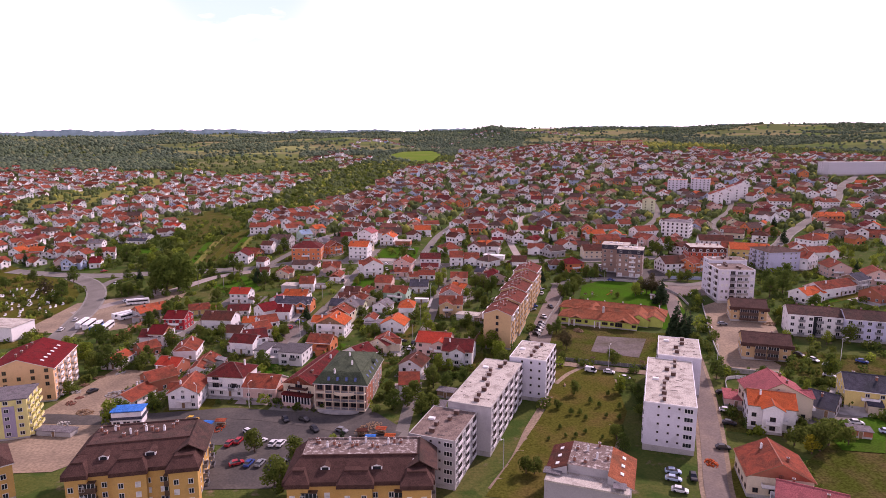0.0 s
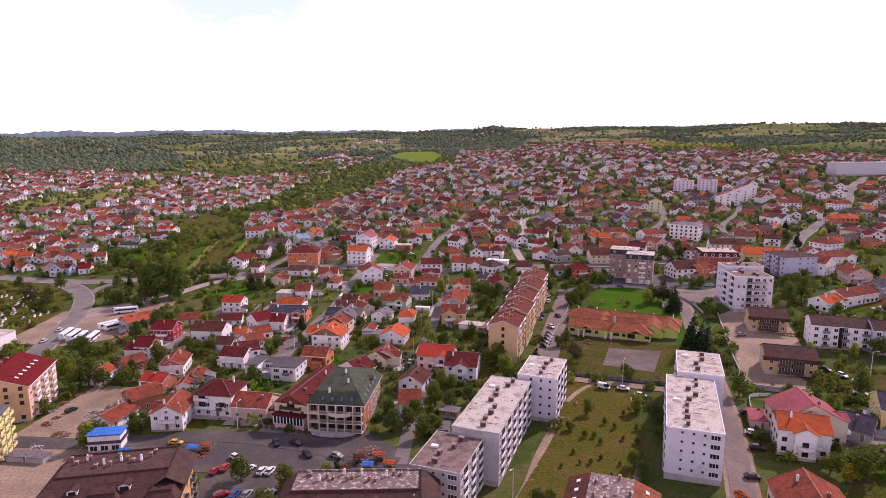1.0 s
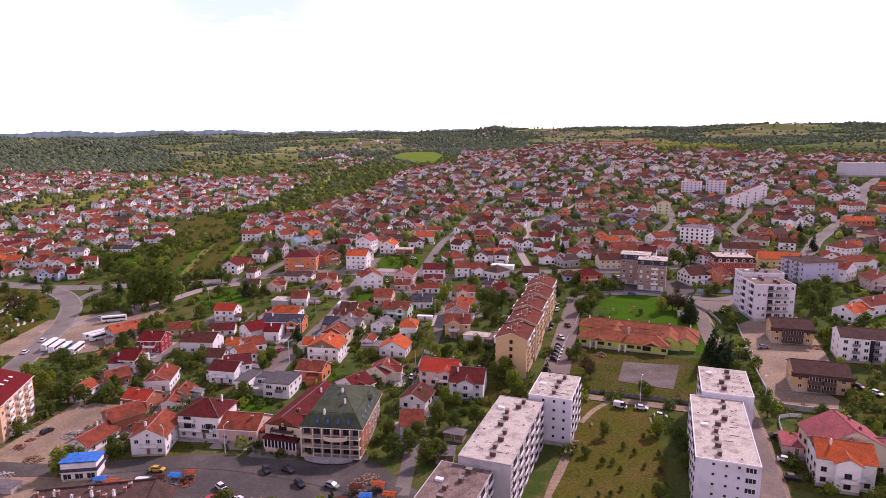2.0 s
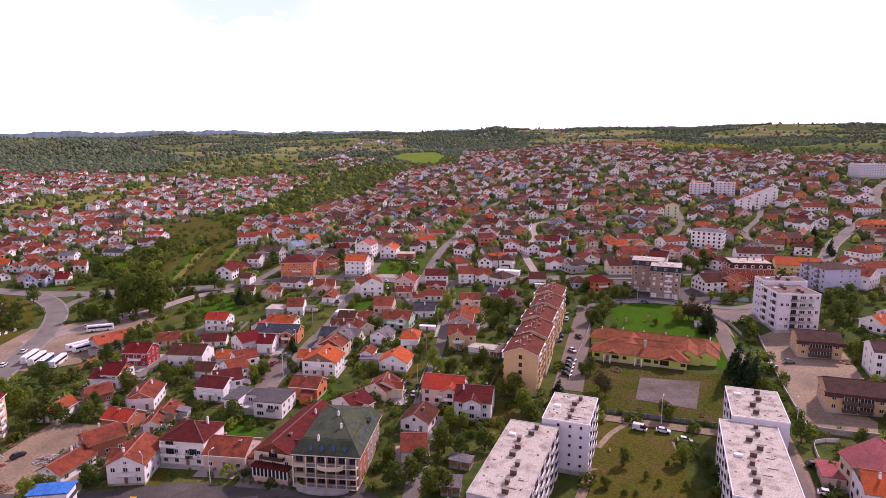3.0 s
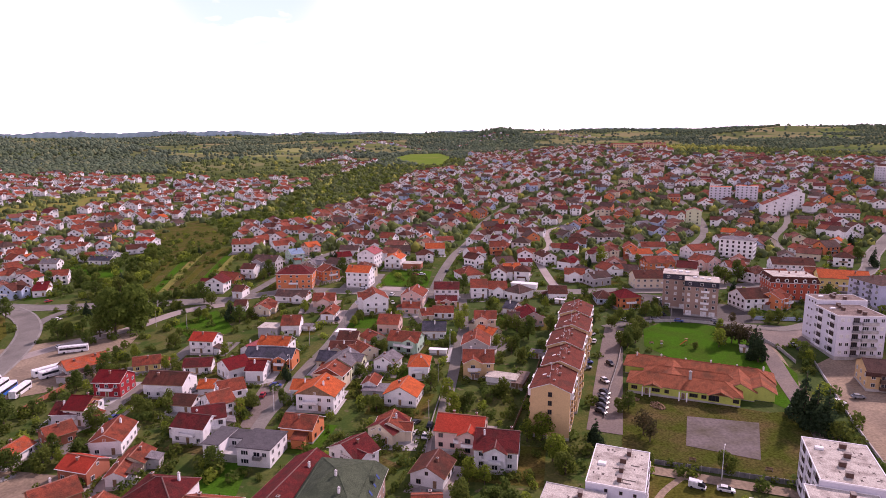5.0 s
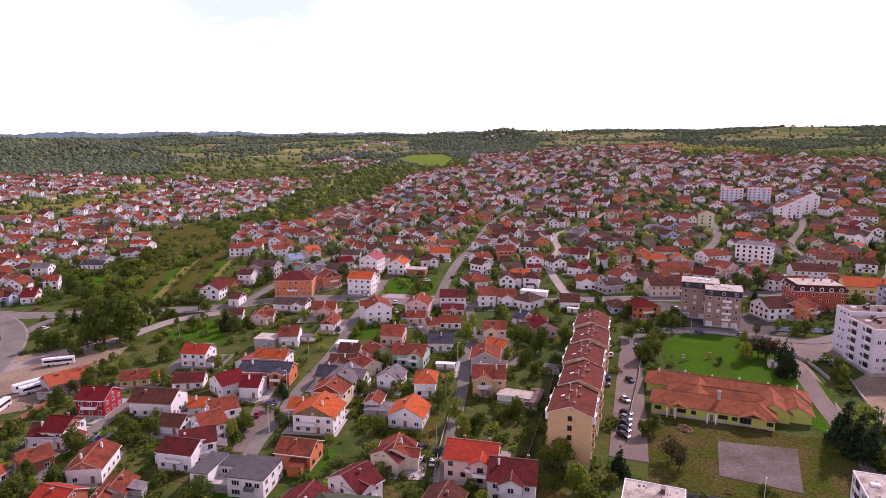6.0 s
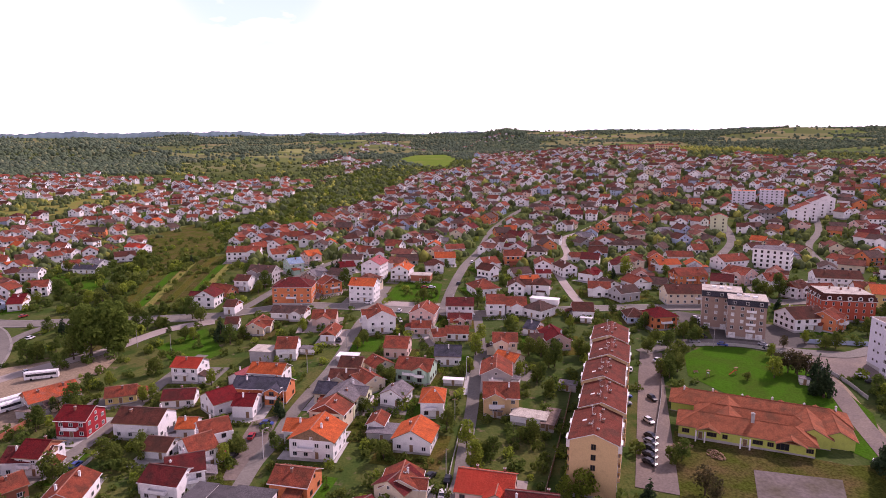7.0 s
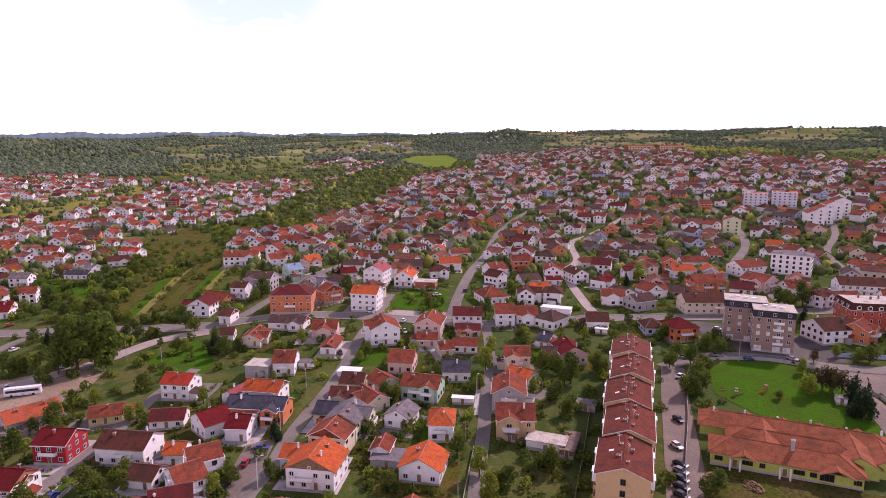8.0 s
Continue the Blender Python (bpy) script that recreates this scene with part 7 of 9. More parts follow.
def quads_mesh(name, pts, m):
    n = len(pts) // 4
    me = bpy.data.meshes.new(name)
    me.vertices.add(n * 4)
    me.vertices.foreach_set("co", np.asarray(pts, np.float32).ravel())
    me.loops.add(n * 4)
    me.loops.foreach_set("vertex_index", np.arange(n * 4, dtype=np.int32))
    me.polygons.add(n)
    me.polygons.foreach_set("loop_start", np.arange(n, dtype=np.int32) * 4)
    me.materials.append(m)
    me.update(calc_edges=True)
    return me


def limb(b, p, q, r0, r1, sides=6):
    p, q = Vector(p), Vector(q)
    d = (q - p).normalized()
    u = d.orthogonal().normalized()
    v = d.cross(u)
    ring = [[o + (u * math.cos(a) + v * math.sin(a)) * r for a in (2 * math.pi * k / sides for k in range(sides))] for o, r in ((p, r0), (q, r1))]
    for k in range(sides):
        j = (k + 1) % sides
        b.face([ring[0][k], ring[0][j], ring[1][j], ring[1][k]])


def tree_kind(seed, height, leaf, label, conifer=False, leaves=1050):
    rng = np.random.default_rng(seed)
    b = Build()
    limb(b, (0, 0, -0.6), (0, 0, height * 0.45), height * 0.032, height * 0.018)
    lumps = []
    if conifer:
        limb(b, (0, 0, height * 0.45), (0, 0, height * 0.98), height * 0.018, 0.03)
        for k in range(26):
            t = 0.12 + 0.88 * k / 26
            r = height * 0.30 * (1.03 - t)
            for j in range(3):
                a = rng.uniform(0, 6.28)
                lumps.append((math.cos(a) * r * 0.6, math.sin(a) * r * 0.6, height * t, max(0.25, r * 0.55)))
    else:
        n = 15
        for k in range(n):
            a, t = rng.uniform(0, 6.28), rng.uniform(0.22, 0.93)
            rad = height * 0.30 * math.sin(math.pi * min(0.95, max(0.15, (t - 0.02) / 0.98))) * rng.uniform(0.5, 1.1)
            c = (math.cos(a) * rad, math.sin(a) * rad, height * t)
            lumps.append((*c, height * rng.uniform(0.10, 0.19)))
            limb(b, (0, 0, height * rng.uniform(0.12, 0.4)), c, height * 0.012, 0.03, 4)
        lumps.append((0, 0, height * 0.55, height * 0.27))
    root = new("tree")
    root.location = (0, 0, -500)
    tagged(root, label, "tree", "trees of the town")
    part("trunk", b.mesh("trunk", [M_TRUNK]), root)
    part("crown", quads_mesh("crown", leaf_cloud(rng, lumps, leaves, height * 0.026), LEAF[leaf]), root)
    return root


BROAD = [tree_kind(20 + k, h, leaf, "leafy %s garden tree with a rounded uneven crown" % w) for k, (h, leaf, w) in enumerate((
    (8, "mid", "green"), (10, "deep", "dark green"), (7, "light", "bright green"), (9, "mid", "green"), (6, "deep", "dark green"), (6.5, "light", "fresh green"), (12, "deep", "tall dark green")))]
TALL = [tree_kind(60 + k, h, "broad", "tall broad green tree beside the gravel road", leaves=2600) for k, h in enumerate((23, 20))]
CONE = [tree_kind(40 + k, h, "conifer", "dark green conifer with a pointed crown", True, 1000) for k, h in enumerate((11, 8, 14))]
YELLOW = tree_kind(50, 6.5, "yellow", "yellow-leaved shrub tree in a garden")
RUSTY = tree_kind(51, 9, "rusty", "half-bare brownish tree with thin foliage", leaves=600)
trng = random.Random(5)


def tree(kind, x, y, s=1.0):
    t = copy_thing(kind, pose(x, y, land(x, y), 0, 0, trng.uniform(0, 360)))
    t.scale = (s * trng.uniform(0.9, 1.12), s * trng.uniform(0.9, 1.12), s * trng.uniform(0.9, 1.1))
    return t


def scatter_trees():
    made = 0
    for _ in range(6000):
        if made >= 150:
            break
        y = 190 + 330 * trng.random() ** 1.1
        x = trng.uniform(-0.72 * (y - 40) - 20, 0.74 * (y - 40) + 30)
        if near_any(x, y, TAKEN, 0.5) or near_any(x, y, ROADS, 3.2) or any(inside(x, y, p) for p in OPEN):
            continue
        tree(trng.choice(BROAD[:6] + BROAD[:3] + CONE[:1]), x, y, trng.uniform(0.6, 1.05))
        made += 1


OPEN = [
    [(76, 322), (82, 342), (95, 352), (108, 348), (121, 338), (124, 318), (121, 290), (112, 272), (104, 262)],
    [(50, 262), (57, 283), (96, 262), (112, 262), (104, 232), (92, 222), (44, 241)],
    [(37, 255), (47, 251), (66, 318), (74, 344), (66, 346), (59, 325)],
    [(42, 232), (66, 223), (62, 190), (48, 160), (40, 140), (12, 146), (24, 170), (38, 198)],
    [(-72, 152), (-66, 176), (-100, 178), (-98, 198), (-73, 202), (-45, 197), (-24, 199), (-10, 182), (2, 172), (-9, 150), (-30, 152)],
    [(-150, 160), (-138, 196), (-132, 240), (-112, 236), (-100, 200), (-96, 178), (-110, 162)],
    [(-205, 292), (-205, 340), (-175, 352), (-150, 330), (-140, 300), (-170, 285)],
    [(108, 220), (118, 252), (132, 298), (150, 310), (162, 296), (150, 262), (140, 236), (124, 213)],
    [(122, 318), (132, 345), (158, 338), (146, 316)],
    [(98, 350), (104, 372), (84, 392), (100, 398), (140, 372), (138, 346)],
    MEADOWS[0],
    MEADOWS[1],
    [(48, 262), (56, 288), (60, 308), (120, 285), (104, 250)],
]
scatter_trees()


def woods(name, places, m, label, category, leaves, size, radius, seed, loose=0.5):
    """Countless bushes or far trees: leaf clumps gathered in one object."""
    rng = np.random.default_rng(seed)
    out = []
    for x, y, s in places:
        r = radius * s
        z = land(x, y)
        out.append(leaf_cloud(rng, [(x, y, z + r * 0.7, r), (x + r * rng.uniform(-0.8, 0.8), y + r * rng.uniform(-0.8, 0.8), z + r * rng.uniform(0.4, 1.2), r * 0.75)], leaves, size * s, loose))
    if out:
        tagged(new(name, quads_mesh(name, np.concatenate(out), m)), label, category, kind="stuff")


def bush_places(count, seed, y0, y1, power, test, s0, s1, pad=0.3):
    rng = random.Random(seed)
    out, tries = [], 0
    while len(out) < count and tries < count * 12:
        tries += 1
        y = y0 + (y1 - y0) * rng.random() ** power
        x = rng.uniform(-0.74 * (y - 40) - 30, 0.76 * (y - 40) + 40)
        if test(x, y) and not near_any(x, y, ROADS, 2.4) and not near_any(x, y, TAKEN, pad - 2.0):
            out.append((x, y, rng.uniform(s0, s1)))
    return out


SLOPE = [(-200, 505), (-172, 560), (-262, 720), (-282, 640)]


def town(x, y):
    return not any(inside(x, y, p) for p in OPEN)


for k, (leaf, n) in enumerate((("deep", 900), ("mid", 1300), ("light", 450))):
    woods("shrubs", bush_places(n, 60 + k, 170, 620, 1.0, town, 0.6, 1.7), LEAF[leaf], "%s garden shrubs and hedges between the houses" % {"deep": "dark green", "mid": "green", "light": "bright green"}[leaf], "shrubs", 72, 0.27, 1.35, 70 + k)
hrng = random.Random(31)
hedges = []
for x, y, rot, L, span in YARDS:
    r, a, b = radians(rot), L / 2 + 3.5, span / 2 + 3.5
    for side in hrng.sample(range(4), 2):
        p, q = [((-1, -1), (1, -1)), ((1, -1), (1, 1)), ((1, 1), (-1, 1)), ((-1, 1), (-1, -1))][side]
        for k in range(9):
            t = k / 8
            u, v = (p[0] + (q[0] - p[0]) * t) * a, (p[1] + (q[1] - p[1]) * t) * b
            hx, hy = x + math.cos(r) * u - math.sin(r) * v, y + math.sin(r) * u + math.cos(r) * v
            if not near_any(hx, hy, ROADS, 0.8) and not near_any(hx, hy, TAKEN, -2.2):
                hedges.append((hx, hy, hrng.uniform(0.45, 0.8)))
woods("thicket", [(hrng.uniform(-195, -145), hrng.uniform(425, 520), hrng.uniform(0.5, 1.3)) for _ in range(46)], LEAF["mid"], "scattered bushes on the meadow strips", "thicket", 60, 0.4, 1.6, 33)
woods("hedge", hedges, LEAF["mid"], "clipped green hedges along the garden plots", "hedge", 40, 0.3, 1.2, 32)
for k, (leaf, n) in enumerate((("deep", 520), ("mid", 620), ("light", 140))):
    woods("thicket", bush_places(n, 80 + k, 370, 1500, 1.0, lambda x, y: inside(x, y, BELT) and not inside(x, y, SLOPE) and not inside(x, y, OPEN[10]) and not inside(x, y, RIDGE_FIELD), 0.7, 1.5), LEAF[leaf], "%s thicket in the valley" % {"deep": "dense dark green", "mid": "dense green", "light": "bright green"}[leaf], "thicket", 64, 0.5, 2.0, 90 + k)
def crowns(name, places, m, label, height=1.0, seed=1):
    """A wood of many small rounded crowns, each uneven, gathered in one object; places are (x, y, radius)."""
    rng = np.random.default_rng(seed)
    p = np.array(places, float)
    n, k = len(p), 6
    a = np.arange(k) / k * 2 * math.pi
    ring = np.concatenate([np.stack([np.cos(a) * w, np.sin(a) * w, np.full(k, h)], 1) for w, h in ((0.95, -0.25), (0.92, 0.55))] + [np.array([[0, 0, 1.15]])])
    tall = p[:, 2] * height * rng.uniform(0.85, 1.35, n)
    size = np.stack([p[:, 2] * rng.uniform(0.85, 1.15, n), p[:, 2] * rng.uniform(0.85, 1.15, n), tall], 1)
    v = ring[None] * (1 + rng.uniform(-0.22, 0.22, (n, 2 * k + 1, 1))) * size[:, None] + np.stack([p[:, 0], p[:, 1], lands(p[:, 0], p[:, 1]) + 0.3 * tall], 1)[:, None]
    f = []
    for j in range(k):
        g = (j + 1) % k
        f += [(j, g, k + g), (j, k + g, k + j), (k + j, k + g, 2 * k)]
    f = (np.array(f)[None] + (np.arange(n) * (2 * k + 1))[:, None, None]).reshape(-1, 3)
    me = bpy.data.meshes.new(name)
    me.vertices.add(len(v) * (2 * k + 1))
    me.vertices.foreach_set("co", v.astype(np.float32).ravel())
    me.loops.add(len(f) * 3)
    me.loops.foreach_set("vertex_index", f.astype(np.int32).ravel())
    me.polygons.add(len(f))
    me.polygons.foreach_set("loop_start", np.arange(len(f), dtype=np.int32) * 3)
    me.materials.append(m)
    me.update(calc_edges=True)
    tagged(new(name, me), label, "woods", kind="stuff")


def wooded(x, y):
    """How thickly the country beyond the town is wooded, 0 to 1."""
    r, az = math.hypot(x, y - 60), math.degrees(math.atan2(x, y - 60))
    if inside(x, y, RIDGE_FIELD):
        return 0.0
    patch = math.sin(x / 150 + 1.4 * math.sin(y / 190)) + math.sin(y / 130 - x / 260 + 1.0) + 0.6 * math.sin(x / 61 + y / 83)
    if az < -25.5 + 1.5 * math.sin(r / 90):
        return 1.0 if 1230 < r < 1900 else 0.12 + 0.8 * (patch > 0.2)
    if az < -13:
        return 0.75 * (patch > 0.75) + 0.06 if r < 2900 else 0.9 * (patch > -0.6)
    if az < -3.5:
        return 0.35 * (patch > 0.9) + 0.03 if 2050 < r < 2900 else 0.6 * (patch > 0.1) + 0.08 if r < 2050 else 1.0
    if az < 8:
        return 1.0 if r > 1800 and patch > -1.3 else 0.45 * (patch > -0.2)
    if az < 17:
        return 0.85 * (patch > 0.5) + 0.05
    return 0.9 * (patch > 0.9) + 0.05 if r < 2450 else 0.9 * (patch > 0.1) + 0.06


def far_trees(count, seed, r0, r1):
    rng = random.Random(seed)
    out = []
    for _ in range(count):
        r, az = r0 * (r1 / r0) ** rng.random(), radians(rng.uniform(-38.5, 39.5))
        x, y = math.sin(az) * r, math.cos(az) * r + 60
        if rng.random() < wooded(x, y) and not near_any(x, y, TAKEN, 3) and (r > 1500 or az < -0.4 or -0.12 < az < 0.03):
            out.append((x, y, rng.uniform(0.7, 1.25) * (2.7 + 0.0010 * r)))
    return out


# forest canopy is greyer than near leaves, some distance haze mixed into its colour
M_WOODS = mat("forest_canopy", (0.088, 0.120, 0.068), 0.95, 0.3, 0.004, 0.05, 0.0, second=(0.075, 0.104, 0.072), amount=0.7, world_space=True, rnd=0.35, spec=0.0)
M_COPSE = mat("copse_canopy", (0.165, 0.185, 0.095), 0.95, 0.3, 0.004, 0.05, 0.0, second=(0.13, 0.155, 0.095), amount=0.7, world_space=True, rnd=0.35, spec=0.0)
M_TOWNTREE = [mat("town_canopy_" + w, c, 0.9, 0.35, 0.05, 0.5, 0.0, second=[v * 0.7 for v in c], amount=0.8, world_space=True, rnd=0.35, spec=0.0) for w, c in (("dark", (0.095, 0.125, 0.050)), ("green", (0.145, 0.185, 0.055)), ("fresh", (0.26, 0.27, 0.06)))]
for k, n in enumerate((5200, 3200, 800)):
    spots = bush_places(n, 100 + k, 480, 1500, 1.0, lambda x, y: not inside(x, y, RIDGE_FIELD) and not (y < 720 and inside(x, y, BELT)) and (x > -0.22 * y or (x * 7 + y * 3) % 10 < 5), 0.6, 1.35, 0.4)
    crowns("trees", [(x + dx * s, y + dx, 2.7 * s * w) for x, y, s in spots for dx, w in ((0, 1.0), (2.3, 0.75))], M_TOWNTREE[k], "%s trees among the far houses" % ("dark green", "green", "bright green")[k], 1.15, 110 + k)
# crest trees get the brightest canopy colour in place of sunlight on them
lit = random.Random(14)
crowns("trees", [(lit.uniform(395, 560), 1225 + lit.uniform(-35, 60), lit.uniform(3.0, 5.5)) for _ in range(110)], M_TOWNTREE[2], "trees along the crest, sunlight in their yellow-green colour", 1.2, 115)
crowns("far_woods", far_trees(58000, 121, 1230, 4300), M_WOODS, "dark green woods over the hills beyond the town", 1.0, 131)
crowns("far_woods", far_trees(12000, 122, 1230, 3600), M_COPSE, "lighter green copses among the far fields", 0.9, 132)
knoll = random.Random(9)
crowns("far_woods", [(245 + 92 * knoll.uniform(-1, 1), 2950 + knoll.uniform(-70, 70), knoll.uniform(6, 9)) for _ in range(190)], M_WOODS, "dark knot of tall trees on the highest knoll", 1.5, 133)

# ---- trees that stand out ----
tree(BROAD[2], -5.6, 275.9, 1.29)
tree(BROAD[3], -166.0, 352.2, 1.40)
tree(BROAD[3], -155.4, 359.1, 1.60)
tree(BROAD[0], -150.9, 361.4, 1.62)
tree(BROAD[1], -199.9, 388.2, 0.80)
tree(BROAD[1], -151.2, 385.3, 0.80)
tree(BROAD[1], -158.4, 389.5, 0.70)
tree(BROAD[1], -134.5, 396.6, 1.10)
tree(BROAD[0], -128.9, 392.5, 1.12)
tree(BROAD[1], -248.5, 447.3, 1.00)
tree(BROAD[0], -191.0, 419.8, 1.50)
tree(BROAD[2], -201.6, 425.7, 1.29)
tree(BROAD[1], -227.6, 443.7, 1.20)
tree(BROAD[1], -137.5, 377.4, 0.40)
tree(BROAD[2], -123.4, 369.9, 0.86)
tree(BROAD[0], -116.9, 384.5, 0.62)
tree(BROAD[0], 95.1, 317.1, 0.50)
tree(RUSTY, 114.9, 322.4, 1.00)
tree(RUSTY, 117.3, 320.1, 0.89)
tree(RUSTY, 112.2, 322.6, 1.00)
tree(CONE[0], 113.0, 302.3, 1.27)
tree(CONE[0], 111.7, 304.2, 0.91)
tree(BROAD[2], 105.2, 318.6, 1.14)
tree(BROAD[0], 74.7, 335.0, 1.00)
tree(BROAD[0], 65.9, 320.8, 1.00)
tree(BROAD[1], 68.7, 320.6, 0.70)
tree(BROAD[1], 53.2, 266.7, 0.70)
tree(BROAD[0], 49.7, 264.9, 0.75)
tree(BROAD[0], 150.7, 415.2, 1.38)
tree(BROAD[1], 159.9, 419.5, 1.20)
tree(BROAD[1], 148.7, 420.2, 1.00)
tree(BROAD[1], 166.4, 421.1, 0.90)
tree(BROAD[0], 21.1, 343.9, 1.00)
tree(BROAD[0], 27.2, 331.5, 1.00)
tree(BROAD[1], 22.4, 320.8, 0.70)
tree(BROAD[0], 32.0, 346.0, 0.88)
tree(BROAD[1], 37.4, 351.2, 0.80)
tree(BROAD[2], 15.1, 323.2, 0.86)
tree(BROAD[0], 23.9, 308.8, 0.88)
tree(BROAD[1], 3.7, 405.2, 0.90)
tree(BROAD[0], 16.3, 375.9, 0.75)
tree(BROAD[2], 0.1, 344.9, 1.29)
tree(BROAD[2], 3.1, 358.2, 1.14)
tree(BROAD[2], -2.9, 328.4, 0.86)
tree(BROAD[0], -31.8, 319.4, 1.00)
tree(BROAD[1], -34.8, 321.6, 0.70)
tree(BROAD[0], -38.7, 299.6, 0.75)
tree(BROAD[0], -29.1, 270.6, 0.88)
tree(BROAD[0], -26.8, 302.4, 0.75)
tree(BROAD[0], 74.6, 355.2, 0.88)
tree(BROAD[0], 68.6, 344.4, 0.88)
tree(BROAD[1], 76.6, 374.0, 0.70)
tree(BROAD[0], 88.8, 360.6, 1.00)
tree(BROAD[0], 93.0, 357.4, 1.00)
tree(BROAD[2], 94.0, 466.7, 1.57)
tree(CONE[0], -75.6, 463.1, 1.00)
tree(CONE[0], -78.8, 463.3, 0.82)
tree(CONE[0], -90.2, 464.2, 0.73)
tree(BROAD[2], -75.9, 374.4, 0.86)
tree(BROAD[0], -101.1, 370.6, 0.75)
tree(BROAD[0], -79.9, 357.5, 0.62)
tree(CONE[0], -65.8, 297.6, 0.73)
tree(BROAD[0], -71.6, 274.8, 0.75)
tree(BROAD[0], -110.3, 273.8, 1.00)
tree(BROAD[0], -105.8, 271.1, 0.88)
tree(BROAD[0], -99.6, 273.4, 0.88)
tree(BROAD[2], -117.3, 311.0, 0.86)
tree(BROAD[2], -115.4, 314.7, 0.71)
tree(BROAD[1], -143.5, 314.6, 0.60)
tree(BROAD[1], -143.9, 324.7, 0.60)
tree(BROAD[1], -145.0, 305.5, 0.50)
tree(BROAD[1], -61.7, 277.0, 0.60)
tree(BROAD[1], -57.0, 276.8, 0.50)
tree(RUSTY, 123.5, 347.0, 0.67)
tree(BROAD[2], 113.6, 336.9, 0.86)
tree(BROAD[0], 143.7, 345.7, 0.88)
tree(BROAD[0], 139.7, 346.0, 0.88)
tree(BROAD[2], 135.0, 352.1, 0.71)
tree(CONE[0], 102.1, 253.5, 1.53)
tree(CONE[0], 104.2, 245.4, 1.42)
tree(CONE[0], 104.6, 251.2, 1.30)
tree(CONE[0], 102.5, 259.8, 0.73)
tree(BROAD[0], 105.6, 241.5, 1.00)
tree(CONE[0], 117.3, 313.4, 1.09)
tree(RUSTY, 114.5, 320.7, 1.00)
tree(RUSTY, 110.0, 324.8, 0.89)
tree(BROAD[1], 171.4, 308.5, 1.30)
tree(BROAD[1], 181.5, 314.5, 1.20)
tree(BROAD[1], 179.6, 326.2, 1.10)
tree(BROAD[1], 194.5, 337.1, 1.20)
tree(BROAD[0], 79.0, 338.5, 1.12)
tree(BROAD[1], 77.3, 346.9, 0.80)
tree(BROAD[1], 69.8, 323.9, 0.90)
tree(BROAD[1], 90.5, 354.9, 0.70)
tree(RUSTY, 53.1, 250.9, 0.89)
tree(RUSTY, 53.8, 247.0, 0.78)
tree(BROAD[2], 21.7, 256.9, 1.14)
tree(BROAD[2], 23.7, 238.1, 1.14)
tree(BROAD[0], 26.0, 231.3, 1.00)
tree(BROAD[2], 18.0, 249.2, 1.00)
tree(CONE[0], 254.4, 445.4, 1.18)
tree(CONE[0], 279.8, 506.8, 0.91)
tree(BROAD[2], -3.9, 264.7, 1.14)
tree(BROAD[0], -0.8, 271.3, 0.75)
tree(BROAD[2], 1.7, 252.1, 0.71)
tree(BROAD[2], 22.5, 249.5, 1.29)
tree(BROAD[2], 24.9, 237.0, 1.14)
tree(BROAD[0], -10.9, 199.4, 1.00)
tree(BROAD[0], -5.9, 192.9, 1.00)
tree(BROAD[1], -15.6, 197.6, 0.80)
tree(BROAD[0], -8.2, 205.9, 0.88)
tree(BROAD[0], -2.1, 194.7, 0.88)
tree(BROAD[0], -17.5, 208.7, 0.88)
tree(BROAD[0], -55.2, 171.4, 1.00)
tree(BROAD[0], -42.3, 167.1, 1.00)
tree(BROAD[2], -31.1, 168.9, 0.86)
tree(CONE[0], -28.8, 170.4, 0.64)
tree(BROAD[2], -108.5, 191.1, 1.29)
tree(BROAD[0], -106.8, 195.2, 1.00)
tree(BROAD[2], -149.2, 248.5, 1.29)
tree(BROAD[2], -162.6, 259.3, 1.14)
tree(BROAD[1], -134.4, 238.5, 1.00)
tree(BROAD[0], -140.3, 238.8, 1.12)
tree(BROAD[1], -128.5, 238.2, 0.80)
tree(BROAD[0], -121.8, 240.9, 1.00)
tree(BROAD[1], -99.2, 201.3, 0.60)
tree(BROAD[0], 108.3, 161.7, 1.38)
tree(BROAD[0], 112.5, 164.5, 1.25)
tree(YELLOW, 105.2, 160.4, 0.92)
tree(BROAD[0], 103.1, 165.3, 0.88)
tree(BROAD[0], 117.9, 164.0, 0.75)
tree(BROAD[1], 68.7, 193.0, 0.70)
tree(BROAD[0], 65.5, 186.0, 0.75)
tree(BROAD[1], 68.4, 199.0, 0.60)
tree(BROAD[1], -218.2, 348.0, 1.20)
tree(RUSTY, -232.5, 355.2, 1.33)
tree(BROAD[1], -233.9, 386.5, 1.10)
tree(BROAD[1], -261.4, 389.8, 1.00)
tree(BROAD[1], -270.8, 377.1, 0.80)
tree(BROAD[0], 23.9, 155.8, 0.75)
tree(BROAD[0], 26.2, 155.7, 0.75)
tree(BROAD[1], 53.3, 165.9, 0.60)
tree(BROAD[0], 53.5, 172.4, 0.75)
tree(BROAD[0], -41.5, 150.5, 1.12)
tree(BROAD[0], -44.5, 153.2, 1.12)
tree(BROAD[0], 47.6, 204.2, 0.70)
tree(BROAD[1], 51.5, 197.3, 0.22)
tree(BROAD[1], 59.0, 202.4, 0.22)
tree(BROAD[1], 43.5, 189.6, 0.25)
tree(BROAD[0], 46.2, 189.4, 0.31)
tree(BROAD[1], 47.2, 185.5, 0.19)
tree(BROAD[1], 53.9, 194.2, 0.22)
tree(BROAD[1], 54.3, 186.9, 0.19)
tree(BROAD[1], 60.1, 192.4, 0.25)
tree(BROAD[1], 63.5, 202.9, 0.25)
